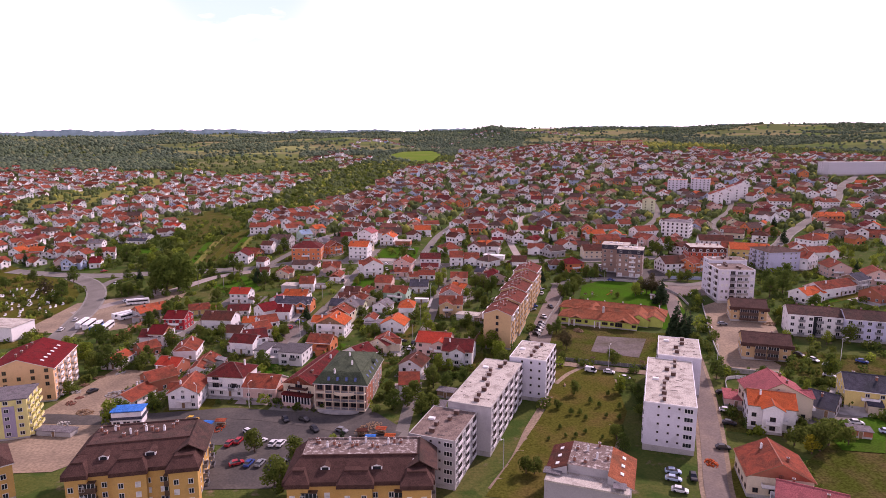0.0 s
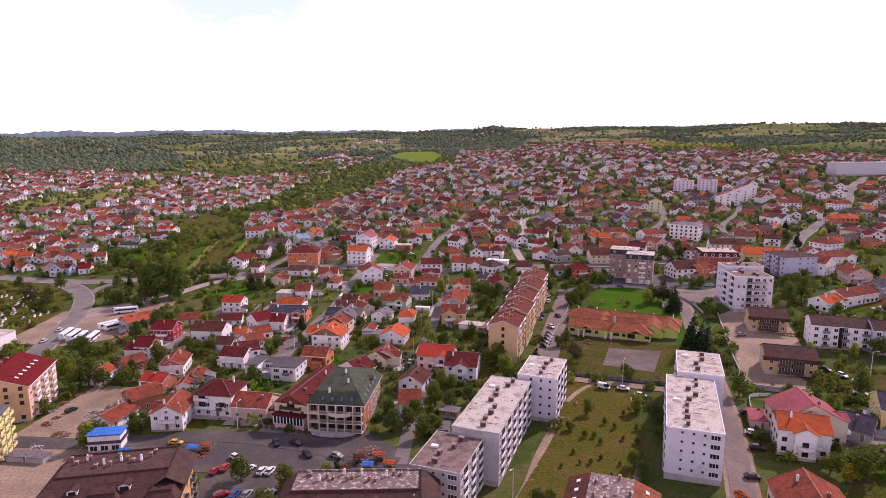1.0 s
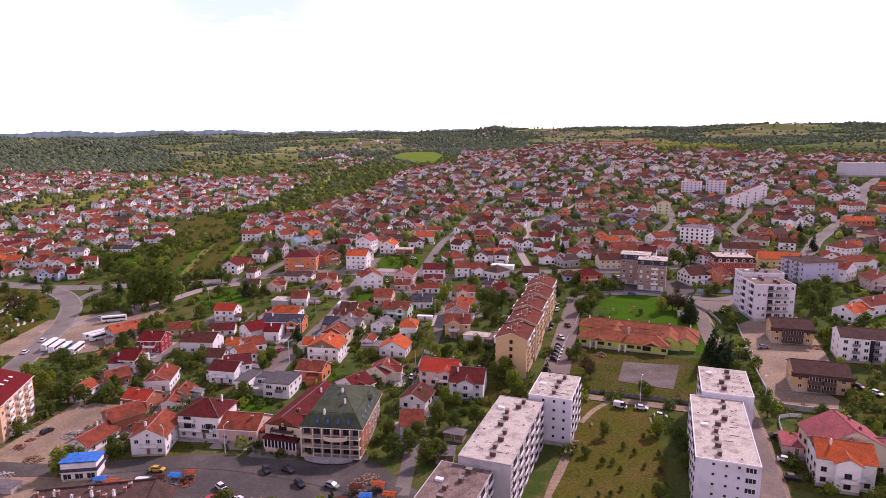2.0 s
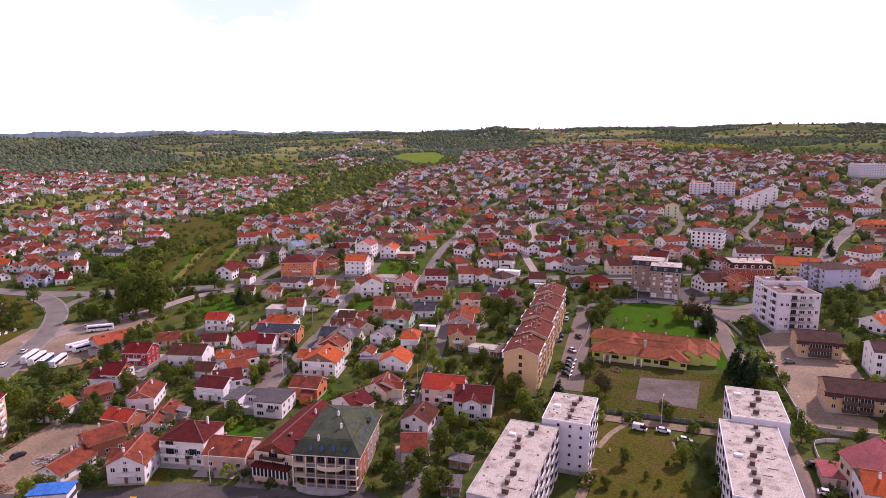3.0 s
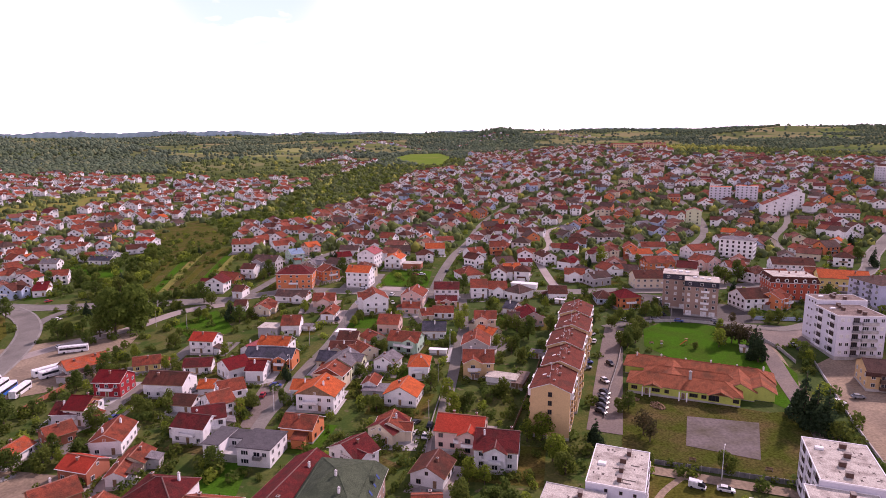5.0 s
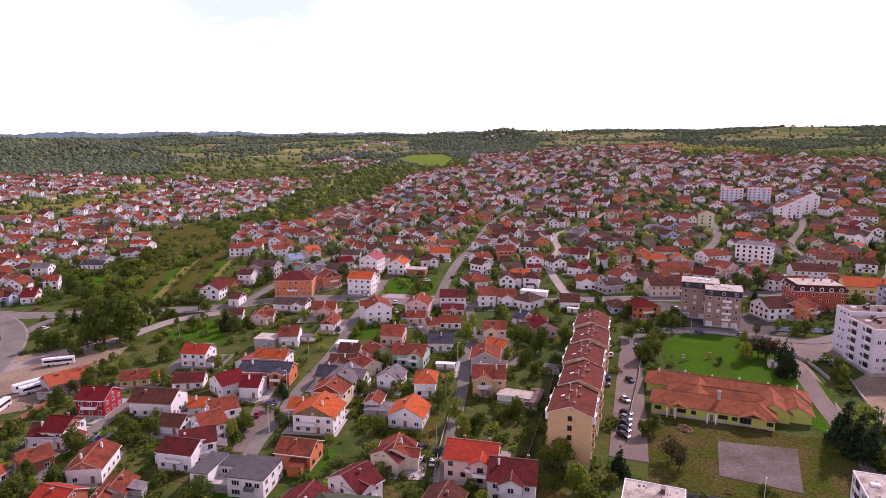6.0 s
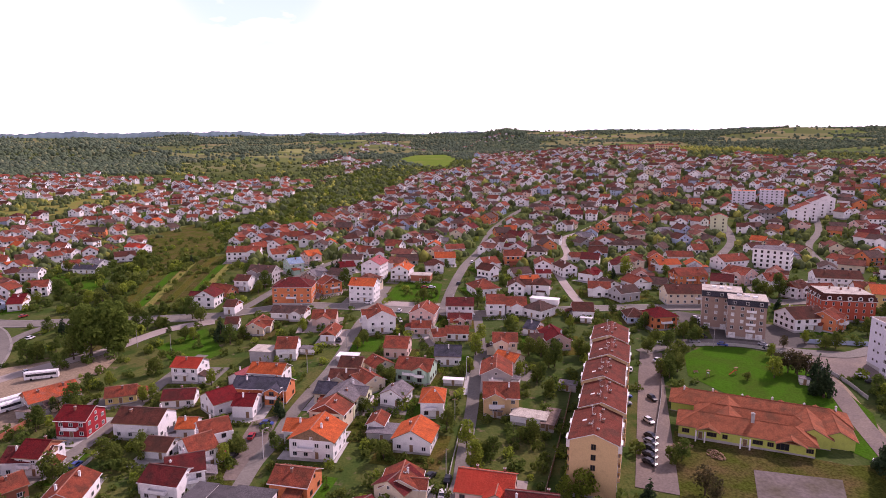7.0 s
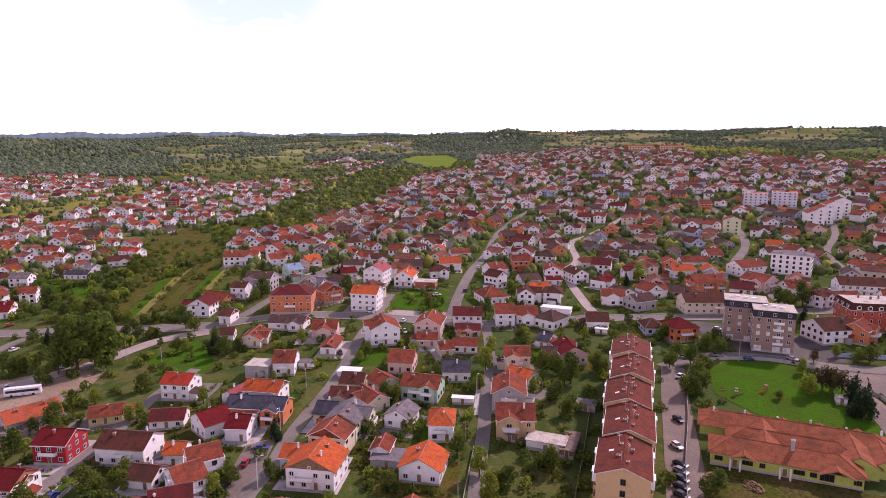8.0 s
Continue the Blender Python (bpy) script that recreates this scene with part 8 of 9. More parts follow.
tree(BROAD[0], 39.7, 194.0, 0.50)
tree(BROAD[1], 38.0, 180.5, 0.19)
tree(BROAD[1], 38.7, 175.1, 0.15)
tree(BROAD[1], 41.8, 174.9, 0.19)
tree(BROAD[1], 45.2, 177.1, 0.19)
tree(BROAD[1], 49.5, 173.4, 0.15)
tree(BROAD[1], 57.9, 184.7, 0.25)
tree(BROAD[1], 56.0, 176.4, 0.31)
tree(BROAD[1], 45.6, 168.0, 0.15)
tree(BROAD[1], 33.3, 173.8, 0.15)
tree(BROAD[1], 42.8, 166.6, 0.15)
tree(TALL[0], -152.5, 358.5, 1.0)
tree(TALL[1], -160.5, 355.5, 0.95)
tree(TALL[1], -168.5, 362.0, 0.8)
tree(BROAD[1], -165.1, 341.3, 0.80)
tree(BROAD[1], -186.0, 352.8, 0.90)
tree(BROAD[0], -182.6, 354.0, 1.00)

for k in (*BROAD, *TALL, *CONE, YELLOW, RUSTY):
    for o in (*k.children_recursive, k):
        bpy.data.objects.remove(o)

# ---- vehicles ----
PAINT = {}
for key, c in (("white", (0.75, 0.75, 0.76)), ("black", (0.02, 0.02, 0.024)), ("grey", (0.25, 0.26, 0.28)), ("red", (0.40, 0.025, 0.03)), ("blue", (0.04, 0.08, 0.30)), ("steel", (0.42, 0.52, 0.66)), ("yellow", (0.70, 0.40, 0.04)), ("van", (0.72, 0.73, 0.75)), ("busblue", (0.03, 0.16, 0.55))):
    PAINT[key] = mat("paint_" + key, c, 0.3, 0.03, 1.0, 6.0, 0.0, rnd=0.05, spec=0.5)
WHEEL = Build()
for k in range(12):
    a0, a1 = 2 * math.pi * k / 12, 2 * math.pi * (k + 1) / 12
    p0, p1 = (math.cos(a0) * 0.32, math.sin(a0) * 0.32), (math.cos(a1) * 0.32, math.sin(a1) * 0.32)
    WHEEL.face([(p0[0], -0.1, p0[1]), (p1[0], -0.1, p1[1]), (p1[0], 0.1, p1[1]), (p0[0], 0.1, p0[1])][::-1])
    for s in (-1, 1):
        WHEEL.face([(0, 0.1 * s, 0), (p0[0], 0.1 * s, p0[1]), (p1[0], 0.1 * s, p1[1])][::-s], 0)
WHEEL = WHEEL.mesh("wheel", [M_TYRE])


def loft(b, rings, m=0):
    """Joins cross-sections, given as lists of points, and closes the ends."""
    for r, s in zip(rings, rings[1:]):
        n = len(r)
        for k in range(n):
            j = (k + 1) % n
            b.face([r[k], r[j], s[j], s[k]], m)
    b.face(rings[0][::-1], m)
    b.face(rings[-1], m)


def car_kind(paint, van=False):
    root = new("car")
    root.location = (0, 0, -500)
    word = {"van": "white delivery van", "steel": "pale blue car"}.get(paint, paint + " car")
    tagged(root, "parked %s with dark windows" % word, "van" if van else "car", "parked cars")
    b = Build()
    w = 0.86 if not van else 0.95
    rings = []
    for x, zt, ww in ((-2.15, 0.72, w * 0.86), (-2.0, 0.92, w * 0.96), (-0.9, 0.95, w), (0.7, 0.93, w), (1.7, 0.80, w * 0.96), (2.12, 0.62, w * 0.84)):
        rings.append([(x, -ww, 0.3), (x, ww, 0.3), (x, ww, zt - 0.12), (x, ww * 0.93, zt), (x, -ww * 0.93, zt), (x, -ww, zt - 0.12)])
    loft(b, rings[::-1])
    top = 1.95 if van else 1.44
    r0, r1 = (-2.05, 1.1) if van else (-1.25, 0.35)
    b.box(r0, r1, -w * 0.74, w * 0.74, top - 0.05, top + 0.03)
    if van:
        b.box(-2.1, 0.2, -w, w, 0.8, top - 0.05)
    part("body", b.mesh("body", [PAINT[paint]], False), root)
    b = Build()
    g0, g1, t0, t1 = (0.1, 1.9, 0.1, 1.1) if van else (-1.9, 1.1, r0, r1)
    loft(b, [[(g0, -w * 0.9, 0.9), (g1, -w * 0.9, 0.9), (g1, w * 0.9, 0.9), (g0, w * 0.9, 0.9)], [(t0, -w * 0.73, top - 0.05), (t1, -w * 0.73, top - 0.05), (t1, w * 0.73, top - 0.05), (t0, w * 0.73, top - 0.05)]])
    part("glazing", b.mesh("glazing", [M_GLASS]), root)
    for sx in (-1.3, 1.3):
        for sy in (-1, 1):
            part("wheel", WHEEL, root, at=pose(sx, sy * (w - 0.06), 0.32))
    return root


CARS = {k: car_kind(k, k == "van") for k in PAINT if k != "busblue"}


def car(x, y, rot, paint):
    return copy_thing(CARS[paint], pose(x, y, land(x, y) + 0.26, 0, 0, rot))


def bus_kind(paint, lower):
    root = new("bus")
    root.location = (0, 0, -500)
    tagged(root, "parked %s coach with a dark window band" % {"white": "white", "busblue": "blue and white"}[lower], "bus", "parked buses")
    b = Build()
    L, w = 11.4, 1.25
    rings = []
    for x, k in ((-L / 2, 0.92), (-L / 2 + 0.3, 1.0), (L / 2 - 0.4, 1.0), (L / 2, 0.9)):
        rings.append([(x, -w * k, 0.4), (x, w * k, 0.4), (x, w * k, 2.55)])
        rings[-1] += [(x, -w * k, 2.55)]
    loft(b, rings[::-1], 1)
    rings = []
    for x, k in ((-L / 2, 0.92), (-L / 2 + 0.3, 1.0), (L / 2 - 0.4, 1.0), (L / 2 - 0.1, 0.9)):
        rings.append([(x, -w * k, 2.55), (x, w * k, 2.55), (x, w * k, 2.9), (x, w * k * 0.85, 3.15), (x, -w * k * 0.85, 3.15), (x, -w * k, 2.9)])
    loft(b, rings[::-1], 0)
    part("body", b.mesh("body", [PAINT[paint], PAINT[lower]]), root)
    b = Build()
    for s in (-1, 1):
        b.box(-L / 2 + 0.6, L / 2 - 0.6, s * w - 0.015, s * w + 0.015, 1.6, 2.5)
    b.box(L / 2 - 0.12, L / 2 - 0.04, -w * 0.8, w * 0.8, 1.4, 2.7)
    part("glazing", b.mesh("glazing", [M_GLASS]), root)
    for sx in (-3.4, 3.4):
        for sy in (-1, 1):
            part("wheel", WHEEL, root, at=pose(sx, sy * 1.16, 0.45) @ Matrix.Diagonal((1.4, 1.4, 1.4, 1)))
    return root


BUSES = [bus_kind("white", "white"), bus_kind("white", "busblue")]
car(69.5, 335.6, 39, "white")
car(57.1, 303.7, -75, "black")
car(51.1, 288.4, -69, "white")
car(48.8, 305.5, -3, "blue")
car(47.2, 300.3, -3, "grey")
car(48.8, 279.1, -52, "black")
car(47.6, 275.7, -52, "grey")
car(46.4, 272.2, -51, "black")
car(45.2, 268.7, -50, "black")
car(44.0, 265.2, -52, "black")
car(49.4, 307.1, 75, "black")
car(56.6, 327.2, 70, "white")
car(-70.9, 284.5, 91, "red")
car(-68.4, 292.1, -3, "blue")
car(-73.0, 273.3, 77, "black")
car(-57.6, 362.5, -71, "black")
car(-51.3, 411.0, -27, "white")
car(-23.4, 436.4, -0, "red")
car(-19.7, 436.9, 15, "white")
car(4.5, 495.4, 82, "white")
car(-4.8, 444.6, 68, "black")
car(-0.2, 392.4, -2, "white")
car(-34.4, 398.4, 77, "white")
car(-33.1, 384.9, -74, "white")
car(77.4, 353.3, -28, "white")
car(91.2, 354.4, -3, "grey")
car(96.8, 360.5, -68, "black")
car(103.6, 384.8, -39, "white")
car(103.6, 377.8, -28, "white")
car(100.9, 350.7, -29, "blue")
car(116.9, 349.5, -52, "grey")
car(116.8, 345.6, -27, "black")
car(119.5, 334.1, -58, "white")
car(-116.3, 270.2, 85, "blue")
car(-202.3, 379.1, 75, "white")
car(-177.2, 339.1, -42, "white")
car(-12.5, 253.1, 83, "white")
car(-11.1, 259.5, 81, "black")
car(68.9, 215.4, -18, "white")
car(104.4, 261.9, -43, "white")
car(129.4, 269.4, -5, "grey")
car(57.3, 335.6, 35, "white")
car(97.7, 199.9, -5, "black")
car(90.5, 178.8, -21, "black")
car(82.1, 164.6, -10, "black")
car(93.3, 187.2, -25, "white")
car(144.0, 224.4, -71, "white")
car(146.2, 218.5, -49, "white")
car(120.9, 266.0, -33, "white")
car(139.7, 235.8, -50, "blue")
car(141.6, 229.9, -60, "black")
car(63.5, 153.5, -15, "steel")
car(62.3, 150.0, -20, "steel")
car(62.0, 144.8, -21, "white")
car(67.8, 150.6, -105, "black")
car(64.6, 221.3, -22, "white")
car(58.1, 223.2, -29, "van")
car(-16.7, 253.9, 56, "white")
car(-15.7, 261.2, 60, "black")
car(-30.8, 182.6, -26, "grey")
car(-22.7, 170.9, -3, "steel")
car(-50.7, 191.1, -61, "black")
car(-44.5, 190.8, -33, "black")
car(-39.7, 183.9, -53, "black")
car(-50.6, 175.4, 76, "white")
car(-48.2, 175.3, 76, "white")
car(-54.7, 176.7, 56, "white")
car(-60.5, 182.9, -41, "white")
car(-64.0, 175.9, 75, "red")
car(-61.7, 177.5, 77, "red")
car(-58.3, 164.3, 29, "red")
car(-54.6, 164.2, 77, "blue")
car(-51.4, 164.1, 76, "grey")
car(-48.0, 163.7, 75, "black")
car(-45.6, 164.3, 56, "white")
car(-128.6, 217.1, 65, "black")
car(140.9, 209.7, -41, "white")
car(160.1, 220.7, -38, "blue")
car(127.8, 175.4, -15, "white")
car(132.8, 169.1, -23, "steel")
car(-185.1, 292.0, 99, "white")
car(-187.2, 307.7, 102, "white")
car(-82.0, 192.5, -2, "yellow")
car(-228.3, 412.8, 56, "red")
car(135.3, 316.9, -25, "white")
car(135.1, 311.6, -33, "black")
car(134.4, 306.2, -32, "black")

for x, y, rot, k in ((-178.3, 298.5, 97, 0), (-173.5, 296.0, 97, 0), (-168.4, 293.0, 97, 1), (-162.6, 292.5, 97, 0), (-164.0, 311.0, 55, 0), (-160.0, 309.0, 55, 0), (-167.5, 334.0, 20, 0)):
    copy_thing(BUSES[k], pose(x, y, land(x, y) + 0.1, 0, 0, rot))
for k in (*CARS.values(), *BUSES):
    for o in (*k.children_recursive, k):
        bpy.data.objects.remove(o)

# ---- street furniture, fences, stalls and heaps ----
def utility_pole(x, y, h=8.0, lamp=True):
    p = thing("street_lamp" if lamp else "utility_pole", x, y, RNG.uniform(0, 360), "tall grey %s beside the street" % ("street lamp with a bent arm" if lamp else "concrete utility pole with crossbar"), "street lamp" if lamp else "utility pole", "poles along the streets")
    b = Build()
    limb(b, (0, 0, -0.5), (0, 0, h), 0.13, 0.07, 8)
    part("post", b.mesh("post", [M_CONC if not lamp else M_FRAME]), p)
    b = Build()
    if lamp:
        limb(b, (0, 0, h - 0.1), (1.3, 0, h + 0.35), 0.05, 0.04, 6)
        arm = part("arm", b.mesh("arm", [M_FRAME]), p)
        b = Build()
        b.box(1.1, 1.9, -0.16, 0.16, h + 0.28, h + 0.45, 0, 0.04)
        part("lamp_head", b.mesh("lamp_head", [M_FRAME]), arm)
    else:
        b.box(-0.9, 0.9, -0.06, 0.06, h - 0.6, h - 0.48)
        part("crossbar", b.mesh("crossbar", [M_WOOD]), p)


def fence(pts, h, m, label, posts=True, thick=0.12):
    """A wall or fence along a line, following the ground."""
    c = curve_points(pts, 2.5)
    f = new("fence")
    f.location = (c[0][0], c[0][1], land(*c[0]))
    tagged(f, label, "fence")
    o = Vector(f.location)
    b = Build()
    post = Build()
    post.box(-0.07, 0.07, -0.07, 0.07, -0.4, h + 0.12)
    post = post.mesh("post", [M_CONC])
    rings = []
    for k, q in enumerate(c):
        d = c[min(k + 1, len(c) - 1)] - c[max(k - 1, 0)]
        d = d / np.linalg.norm(d)
        n = np.array([-d[1], d[0]]) * thick / 2
        z = land(*q) - o.z
        a0, a1 = q - n - np.array(o[:2]), q + n - np.array(o[:2])
        rings.append([(a0[0], a0[1], z - 0.3), (a1[0], a1[1], z - 0.3), (a1[0], a1[1], z + h), (a0[0], a0[1], z + h)])
        if posts:
            part("post", post, f, at=pose(q[0] - o.x, q[1] - o.y, z))
    loft(b, rings)
    part("panel", b.mesh("panel", [m]), f)


def stall(x, y, rot, m):
    s = thing("market_stall", x, y, rot, "open market stall with an awning and goods on a table", "market stall", "market stalls")
    b = Build()
    b.box(-1.6, 1.6, -1.1, 1.1, 2.2, 2.3, 0)
    b.face([(-1.7, -1.3, 2.15), (1.7, -1.3, 2.15), (1.7, 0, 2.65), (-1.7, 0, 2.65)])
    b.face([(1.7, 1.3, 2.15), (-1.7, 1.3, 2.15), (-1.7, 0, 2.65), (1.7, 0, 2.65)])
    part("awning", b.mesh("awning", [m]), s)
    for sx in (-1.5, 1.5):
        for sy in (-1, 1):
            b = Build()
            b.box(sx - 0.04, sx + 0.04, sy - 0.04, sy + 0.04, -0.3, 2.2)
            part("post", b.mesh("post", [M_METAL]), s)
    b = Build()
    b.box(-1.4, 1.4, -0.7, 0.7, 0.75, 0.8)
    part("table", b.mesh("table", [M_WOOD]), s)
    for k in range(4):
        b = Build()
        b.box(-0.25, 0.25, -0.3, 0.3, 0, 0.35)
        part("crate", b.mesh("crate", [M_WOOD]), s, at=pose(-1.05 + 0.7 * k, RNG.uniform(-0.3, 0.3), 0.805))


def heap(name, x, y, r, h, m, label, n=90):
    """A loose pile of split logs or rubble."""
    b = Build()
    for k in range(n):
        t = RNG.random() ** 0.5
        a = RNG.uniform(0, 6.28)
        px, py = math.cos(a) * r * t, math.sin(a) * r * t * 0.7
        z = h * (1 - t) * RNG.random()
        s = RNG.uniform(0.18, 0.4)
        b.box(px - s, px + s, py - s * 0.4, py + s * 0.4, z - 0.05, z + s * 0.6)
    ob = new(name, b.mesh(name, [m]))
    ob.matrix_basis = pose(x, y, land(x, y) + 0.1, 0, 0, RNG.uniform(0, 180))
    tagged(ob, label, "heap", kind="stuff")


for x, y, lamp in ((-63.7, 272.4, 1), (-65.1, 300.3, 1), (-64.4, 331.9, 0), (-53.2, 355.6, 0), (-60.1, 407.5, 0), (-4.2, 322.1, 1), (-8.8, 291.7, 0), (-11.5, 262, 0), (-127.2, 356.3, 0), (-145.1, 363.6, 0), (-133.2, 403.9, 1), (96.7, 349.5, 0), (138.7, 543.9, 0),
                   (60.5, 465.6, 0), (-83.4, 201.0, 1), (-66.0, 202.0, 1), (65.8, 226.5, 1), (154.2, 224.1, 1), (18.0, 159.0, 1), (-219.5, 313.4, 0), (106.5, 223.6, 1)):
    utility_pole(x, y, 9.0 if lamp else 8.0, bool(lamp))
fence([(44.3, 262), (50.5, 280), (60.6, 305.2), (71.5, 335), (78, 345), (88, 351), (109, 349.0), (122, 338), (127, 318), (126, 300)], 1.3, M_CONC, "low grey wall round the playground")
fence([(44.2, 237.7), (62.3, 231.0), (93.0, 219.1)], 1.4, M_METAL, "dark mesh fence along the sports ground", thick=0.05)
fence([(-115.0, 262), (-113, 285.0), (-110.5, 300.0)], 1.2, M_CONC, "pale garden wall along the lane")
fence([(-152.5, 276), (-147.6, 301.6), (-143, 318)], 1.6, WALLS["brick"], "brick boundary wall of the bus yard")
fence([(-13.2, 215), (-12.2, 240), (-10.6, 262), (-6.5, 290)], 1.0, M_CONC, "low concrete garden wall beside the street")
fence([(124, 212.5), (115, 215.5), (107.5, 219)], 1.8, M_CONC, "tall grey retaining wall at the foot of the yard", posts=False, thick=0.4)
fence([(107.5, 219), (117, 252), (127, 282), (133, 300)], 0.9, M_CONC, "retaining wall beside the sandy yard", posts=False, thick=0.35)
fence([(111.7, 211.7), (105.0, 211.7), (100.6, 202.4), (96.4, 188.2)], 1.2, WALLS["white"], "white balustrade round a raised house terrace", thick=0.1)
fence([(136, 352), (150, 349), (164, 346)], 1.8, WALLS["steel"], "blue-grey sheet fence by the apron")
fence([(11.5, 246), (18.5, 268), (26, 292), (33, 316)], 1.5, WALLS["umber"] if "umber" in WALLS else M_WOOD, "weathered timber fence behind the terrace")
STALLS = [ROOFS["brown"], ROOFS["rust"], WALLS["white"], ROOFS["azure"], ROOFS["orange"]]
for k, (x, y) in enumerate(((-24.0, 179.7), (-20.9, 175.4), (-18.0, 180.5), (-14.9, 175.8), (-19.7, 171.0), (-27, 174), (-94.5, 186.0), (-90.7, 184.7), (-86.7, 183.8), (-82.7, 185.2), (-78.5, 186.2), (-74.5, 187.1), (-71.0, 188.5))):
    stall(x, y, RNG.uniform(-12, 12), STALLS[(k * 3) % 5])
heap("firewood", 56.0, 274.0, 3.0, 1.3, M_WOOD, "heap of split firewood beside the kindergarten")
heap("firewood", 63.5, 269.0, 3.0, 1.3, M_WOOD, "heap of split firewood beside the kindergarten")
heap("firewood", 75.6, 157.4, 2.4, 1.4, ROOFS["orange"], "heap of orange split firewood at the kerb")
heap("rubble", -118, 215, 4.5, 1.5, M_CONC, "heap of rubble and scrap in the yard", 140)
heap("rubble", -122, 200, 3.5, 1.2, M_WOOD, "heap of scrap timber in the yard", 100)
heap("rubble", 150, 268, 3.5, 1.0, M_WOOD, "stack of scrap in the sandy yard", 80)
PILES = [(-135.4, 217.7), (-135.3, 223.9), (-131.3, 207.8), (-124.2, 191.6), (-133.7, 231.0), (-130.7, 212.1), (-127.7, 235.3)]
for k in range(7):
    heap("rubble", *PILES[k], RNG.uniform(1.2, 2.6), RNG.uniform(0.5, 1.1), (M_CONC, M_WOOD, M_BRICKCH)[k % 3], "low heap of building rubble in the yard", 45)
heap("scrap", -22, 183.5, 6.0, 1.4, M_WOOD, "jumble of second-hand goods at the market", 160)
for k in range(6):
    heap("scrap", -94 + 4.6 * k, 182.0 + 0.9 * k, 2.4, 0.9, (ROOFS["orange"], M_WOOD, WALLS["steel"], ROOFS["azure"], M_CONC, ROOFS["rust"])[k], "low pile of second-hand goods on the market row", 50)
heap("scrap", -84, 180.5, 8.0, 1.2, M_WOOD, "jumble of goods along the market row", 160)

# playground things
def slide(x, y, rot, m):
    s = thing("slide", x, y, rot, "small playground slide with a ladder on the lawn", "slide", "playground equipment")
    b = Build()
    b.face([(0, -0.3, 1.6), (0, 0.3, 1.6), (2.6, 0.3, 0.3), (2.6, -0.3, 0.3)][::-1])
    b.box(-0.8, 0, -0.4, 0.4, 1.55, 1.65)
    part("chute", b.mesh("chute", [m]), s)
    for sx in (-0.75, -0.05):
        for sy in (-0.35, 0.35):
            b = Build()
            b.box(sx - 0.05, sx + 0.05, sy - 0.05, sy + 0.05, -0.2, 2.6)
            part("post", b.mesh("post", [M_WOOD]), s)
    b = Build()
    b.box(-1.0, 0.2, -0.6, 0.6, 2.6, 2.7, 0, 0.3)
    part("roof", b.mesh("roof", [M_WOOD]), s)


slide(82.9, 320.7, 20, PAINT["steel"])
slide(93.0, 322.5, 200, ROOFS["orange"])
slide(107.5, 323.5, -40, PAINT["busblue"])


def bench(x, y, rot):
    s = thing("bench", x, y, rot, "weathered wooden bench on the grass", "bench", "benches")
    b = Build()
    b.box(-0.9, 0.9, -0.25, 0.25, 0.42, 0.48)
    part("seat", b.mesh("seat", [M_WOOD]), s)
    b = Build()
    b.box(-0.9, 0.9, 0.25, 0.31, 0.5, 0.95)
    part("backrest", b.mesh("backrest", [M_WOOD]), s)
    for sx in (-0.75, 0.75):
        b = Build()
        b.box(sx - 0.05, sx + 0.05, -0.22, 0.28, -0.2, 0.42)
        part("leg", b.mesh("leg", [M_CONC]), s)


for x, y, r in ((79.8, 324.4, 10), (111.3, 326.0, 30), (62.0, 236, -20), (80, 230, -20), (46, 212, 70)):
    bench(x, y, r)

# gravestones on the cemetery slope
grng = random.Random(3)
STONE = Build()
STONE.box(-0.5, 0.5, -1.0, 1.0, -0.2, 0.35)
STONE.box(-0.45, 0.45, 0.75, 0.95, 0.35, 1.35, 0, 0.04)
STONE = STONE.mesh("gravestone", [WALLS["white"]])
for k in range(90):
    x, y = grng.uniform(-262, -212), grng.uniform(318, 384)
    if x + 0.75 * (y - 318) > -196 or near_any(x, y, ROADS, 3):
        continue
    ob = new("gravestone", STONE)
    ob.matrix_basis = pose(x, y, land(x, y), 0, 0, 20 + grng.uniform(-8, 8))
    tagged(ob, "pale stone grave on the cemetery slope", "gravestone", "gravestones")

# red garden parasol and small sheds
g = thing("gazebo", 5.5, 302.0, 0, "small garden gazebo with a dark red canopy", "gazebo")
part("canopy", hip_roof(3.4, 3.4, 2.3, [ROOFS["crimson"]] * 3, 0.45, 0.3), g)
for sx in (-1.4, 1.4):
    for sy in (-1.4, 1.4):
        b = Build()
        b.box(sx - 0.06, sx + 0.06, sy - 0.06, sy + 0.06, -0.3, 2.3)
        part("post", b.mesh("post", [M_WOOD]), g)


def shed(x, y, rot, w, d, h, wallm, roofm, label):
    s = thing("shed", x, y, rot, label, "shed", "garden sheds")
    part("wall", box_walls(w, d, h, wallm), s)
    b = Build()
    k = len(b.v)
    b.box(-w / 2 - 0.3, w / 2 + 0.3, -d / 2 - 0.3, d / 2 + 0.3, h + 0.0, h + 0.16)
    part("roof", b.mesh("roof", [roofm]), s)
    part("door", DOOR, s, at=face_pose(0, 0, 0.1, w, d))


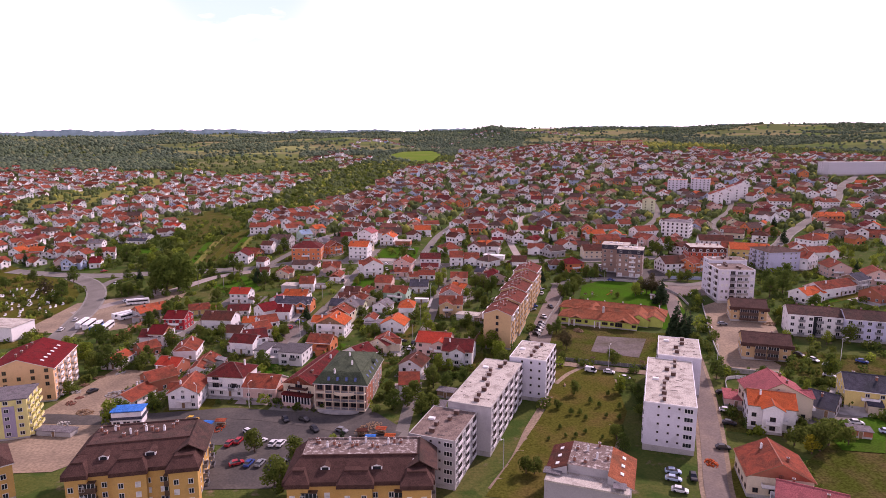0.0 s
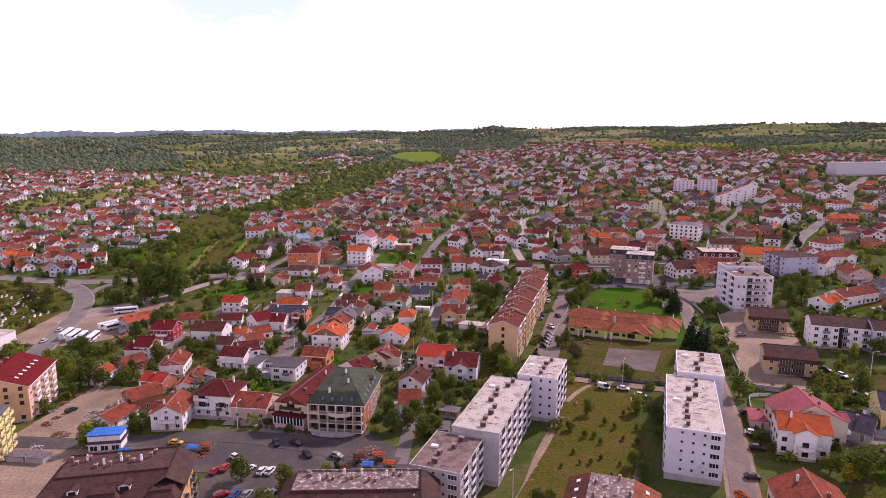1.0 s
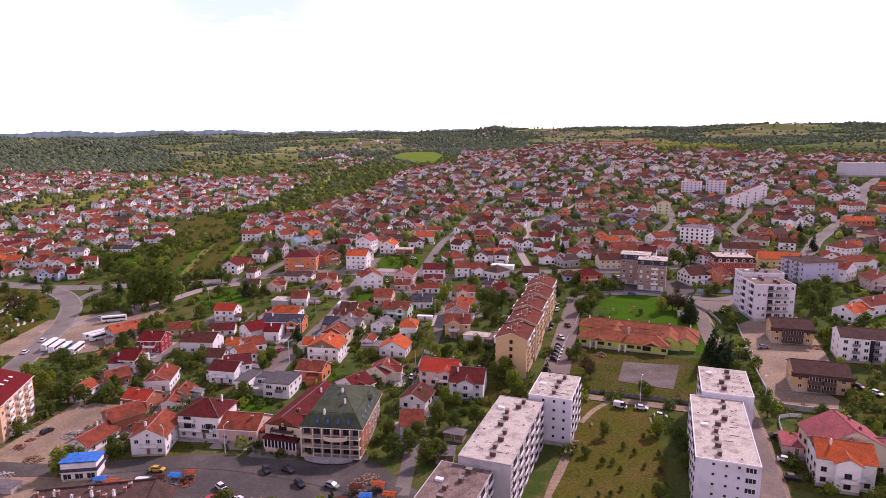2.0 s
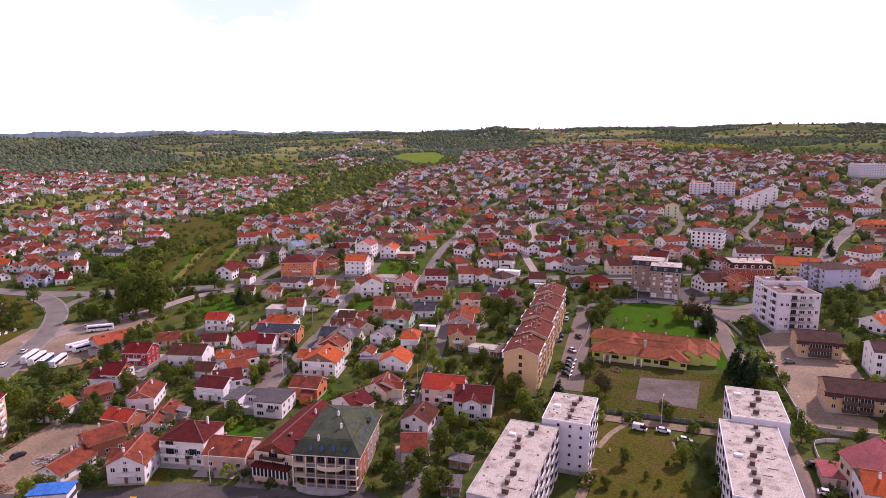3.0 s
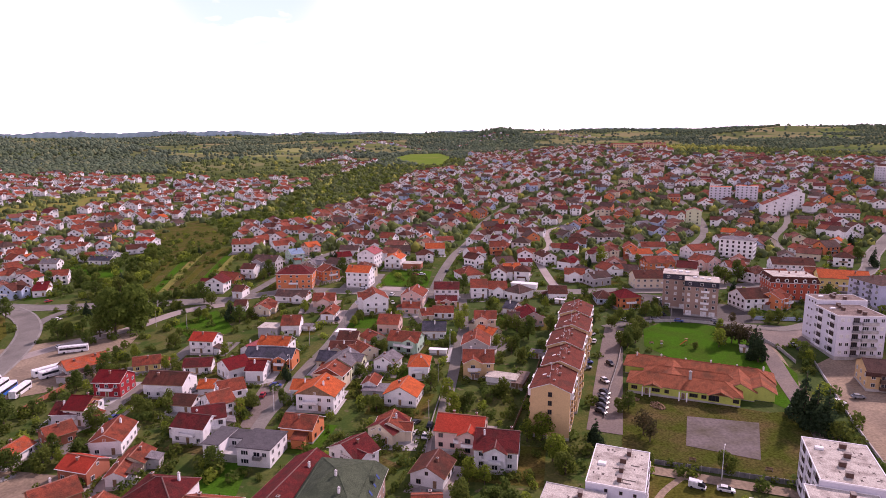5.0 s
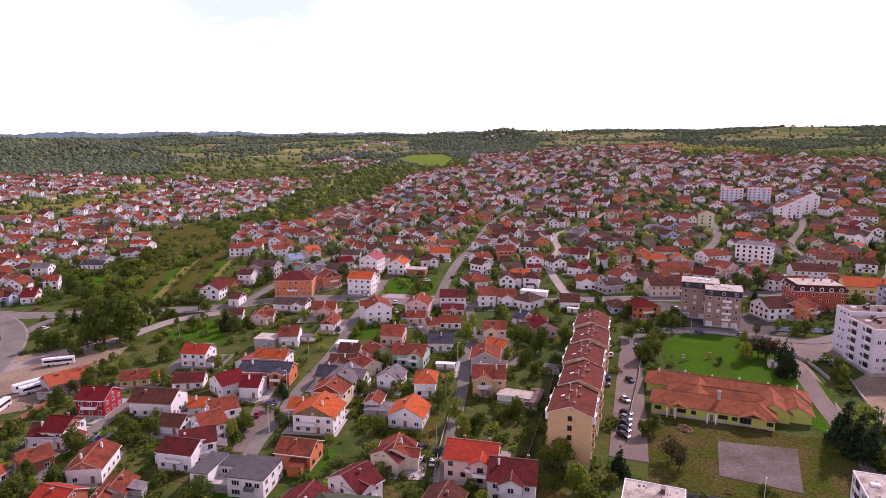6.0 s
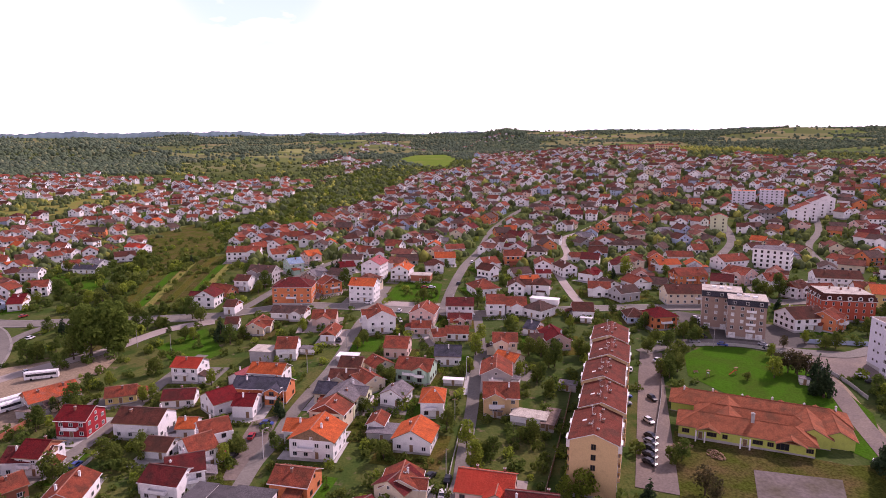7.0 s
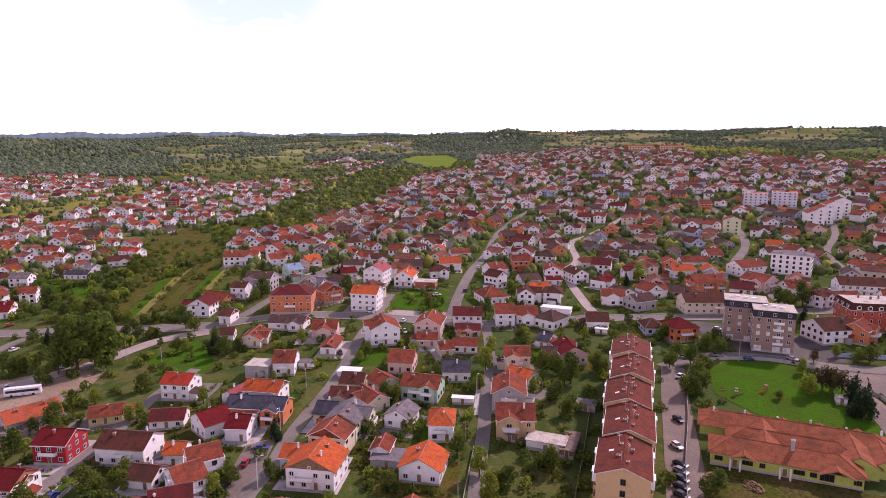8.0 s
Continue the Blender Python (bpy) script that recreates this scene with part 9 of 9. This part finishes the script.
SHED = "flat-roofed garden shed with %s walls"
shed(14.6, 290.3, -20, 11, 6, 2.8, WALLS["white"], M_FELT, SHED % "white")
shed(-30.3, 283.7, -8, 9, 7, 2.6, WALLS["grey"], ROOFS["pewter"], SHED % "grey")
shed(11.6, 318.4, -20, 6, 3.5, 2.4, WALLS["white"], ROOFS["pewter"], SHED % "white")
shed(-9.0, 318.6, -8, 7, 2.2, 2.2, WALLS["white"], WALLS["white"], SHED % "white")
shed(21.0, 289.5, -20, 4, 12, 2.2, M_WOOD, M_FELTD, SHED % "weathered wooden")
shed(37.7, 410.0, -20, 14, 5, 3, WALLS["white"], WALLS["white"], SHED % "white")
shed(-25.8, 451.5, -8, 11, 8, 4, WALLS["brick"], M_FELT, SHED % "bare brick")
shed(-84.7, 346.0, -8, 9, 8, 4.5, WALLS["grey"], M_FELT, SHED % "grey")
shed(52.9, 349.0, -20, 4, 4, 2.4, M_WOOD, ROOFS["pewter"], SHED % "weathered wooden")
shed(-50.4, 342.0, -8, 8, 5, 2.5, WALLS["white"], WALLS["white"], SHED % "white")
shed(52.4, 382.1, -20, 5, 3, 2.4, WALLS["white"], WALLS["white"], SHED % "white")
shed(-68.2, 351.1, -8, 6, 4, 2.4, WALLS["white"], ROOFS["pewter"], SHED % "white")
shed(-149.9, 302.7, -8, 9, 5, 2.6, WALLS["grey"], M_FELTD, SHED % "grey")
shed(2.8, 206.9, -20, 6, 4, 2.4, M_WOOD, ROOFS["pewter"], SHED % "weathered wooden")
shed(-0.2, 195.5, -8, 5, 6, 2.6, M_WOOD, ROOFS["pewter"], SHED % "weathered wooden")
shed(99.3, 194.1, -20, 7, 9, 2.6, WALLS["pink"], ROOFS["rose"], SHED % "pink")
shed(-122.1, 184.8, -8, 12, 3.6, 1.8, WALLS["grey"], ROOFS["pewter"], SHED % "grey")
shed(-206.2, 284.3, -8, 18, 14, 7, WALLS["white"], M_FELT, SHED % "white")
shed(30.9, 313.1, -20, 6, 4, 2.4, WALLS["grey"], ROOFS["pewter"], SHED % "grey")
shed(124.1, 168.9, -20, 6, 4, 2.4, WALLS["brick"], ROOFS["pewter"], SHED % "bare brick")
shed(112.7, 313.2, -20, 3, 3, 2.3, WALLS["white"], ROOFS["pewter"], SHED % "white")
shed(-53.4, 296.1, -8, 4, 3, 2.3, M_WOOD, ROOFS["pewter"], SHED % "weathered wooden")
shed(4.6, 294.9, -20, 4, 3, 2.3, M_WOOD, ROOFS["pewter"], SHED % "weathered wooden")
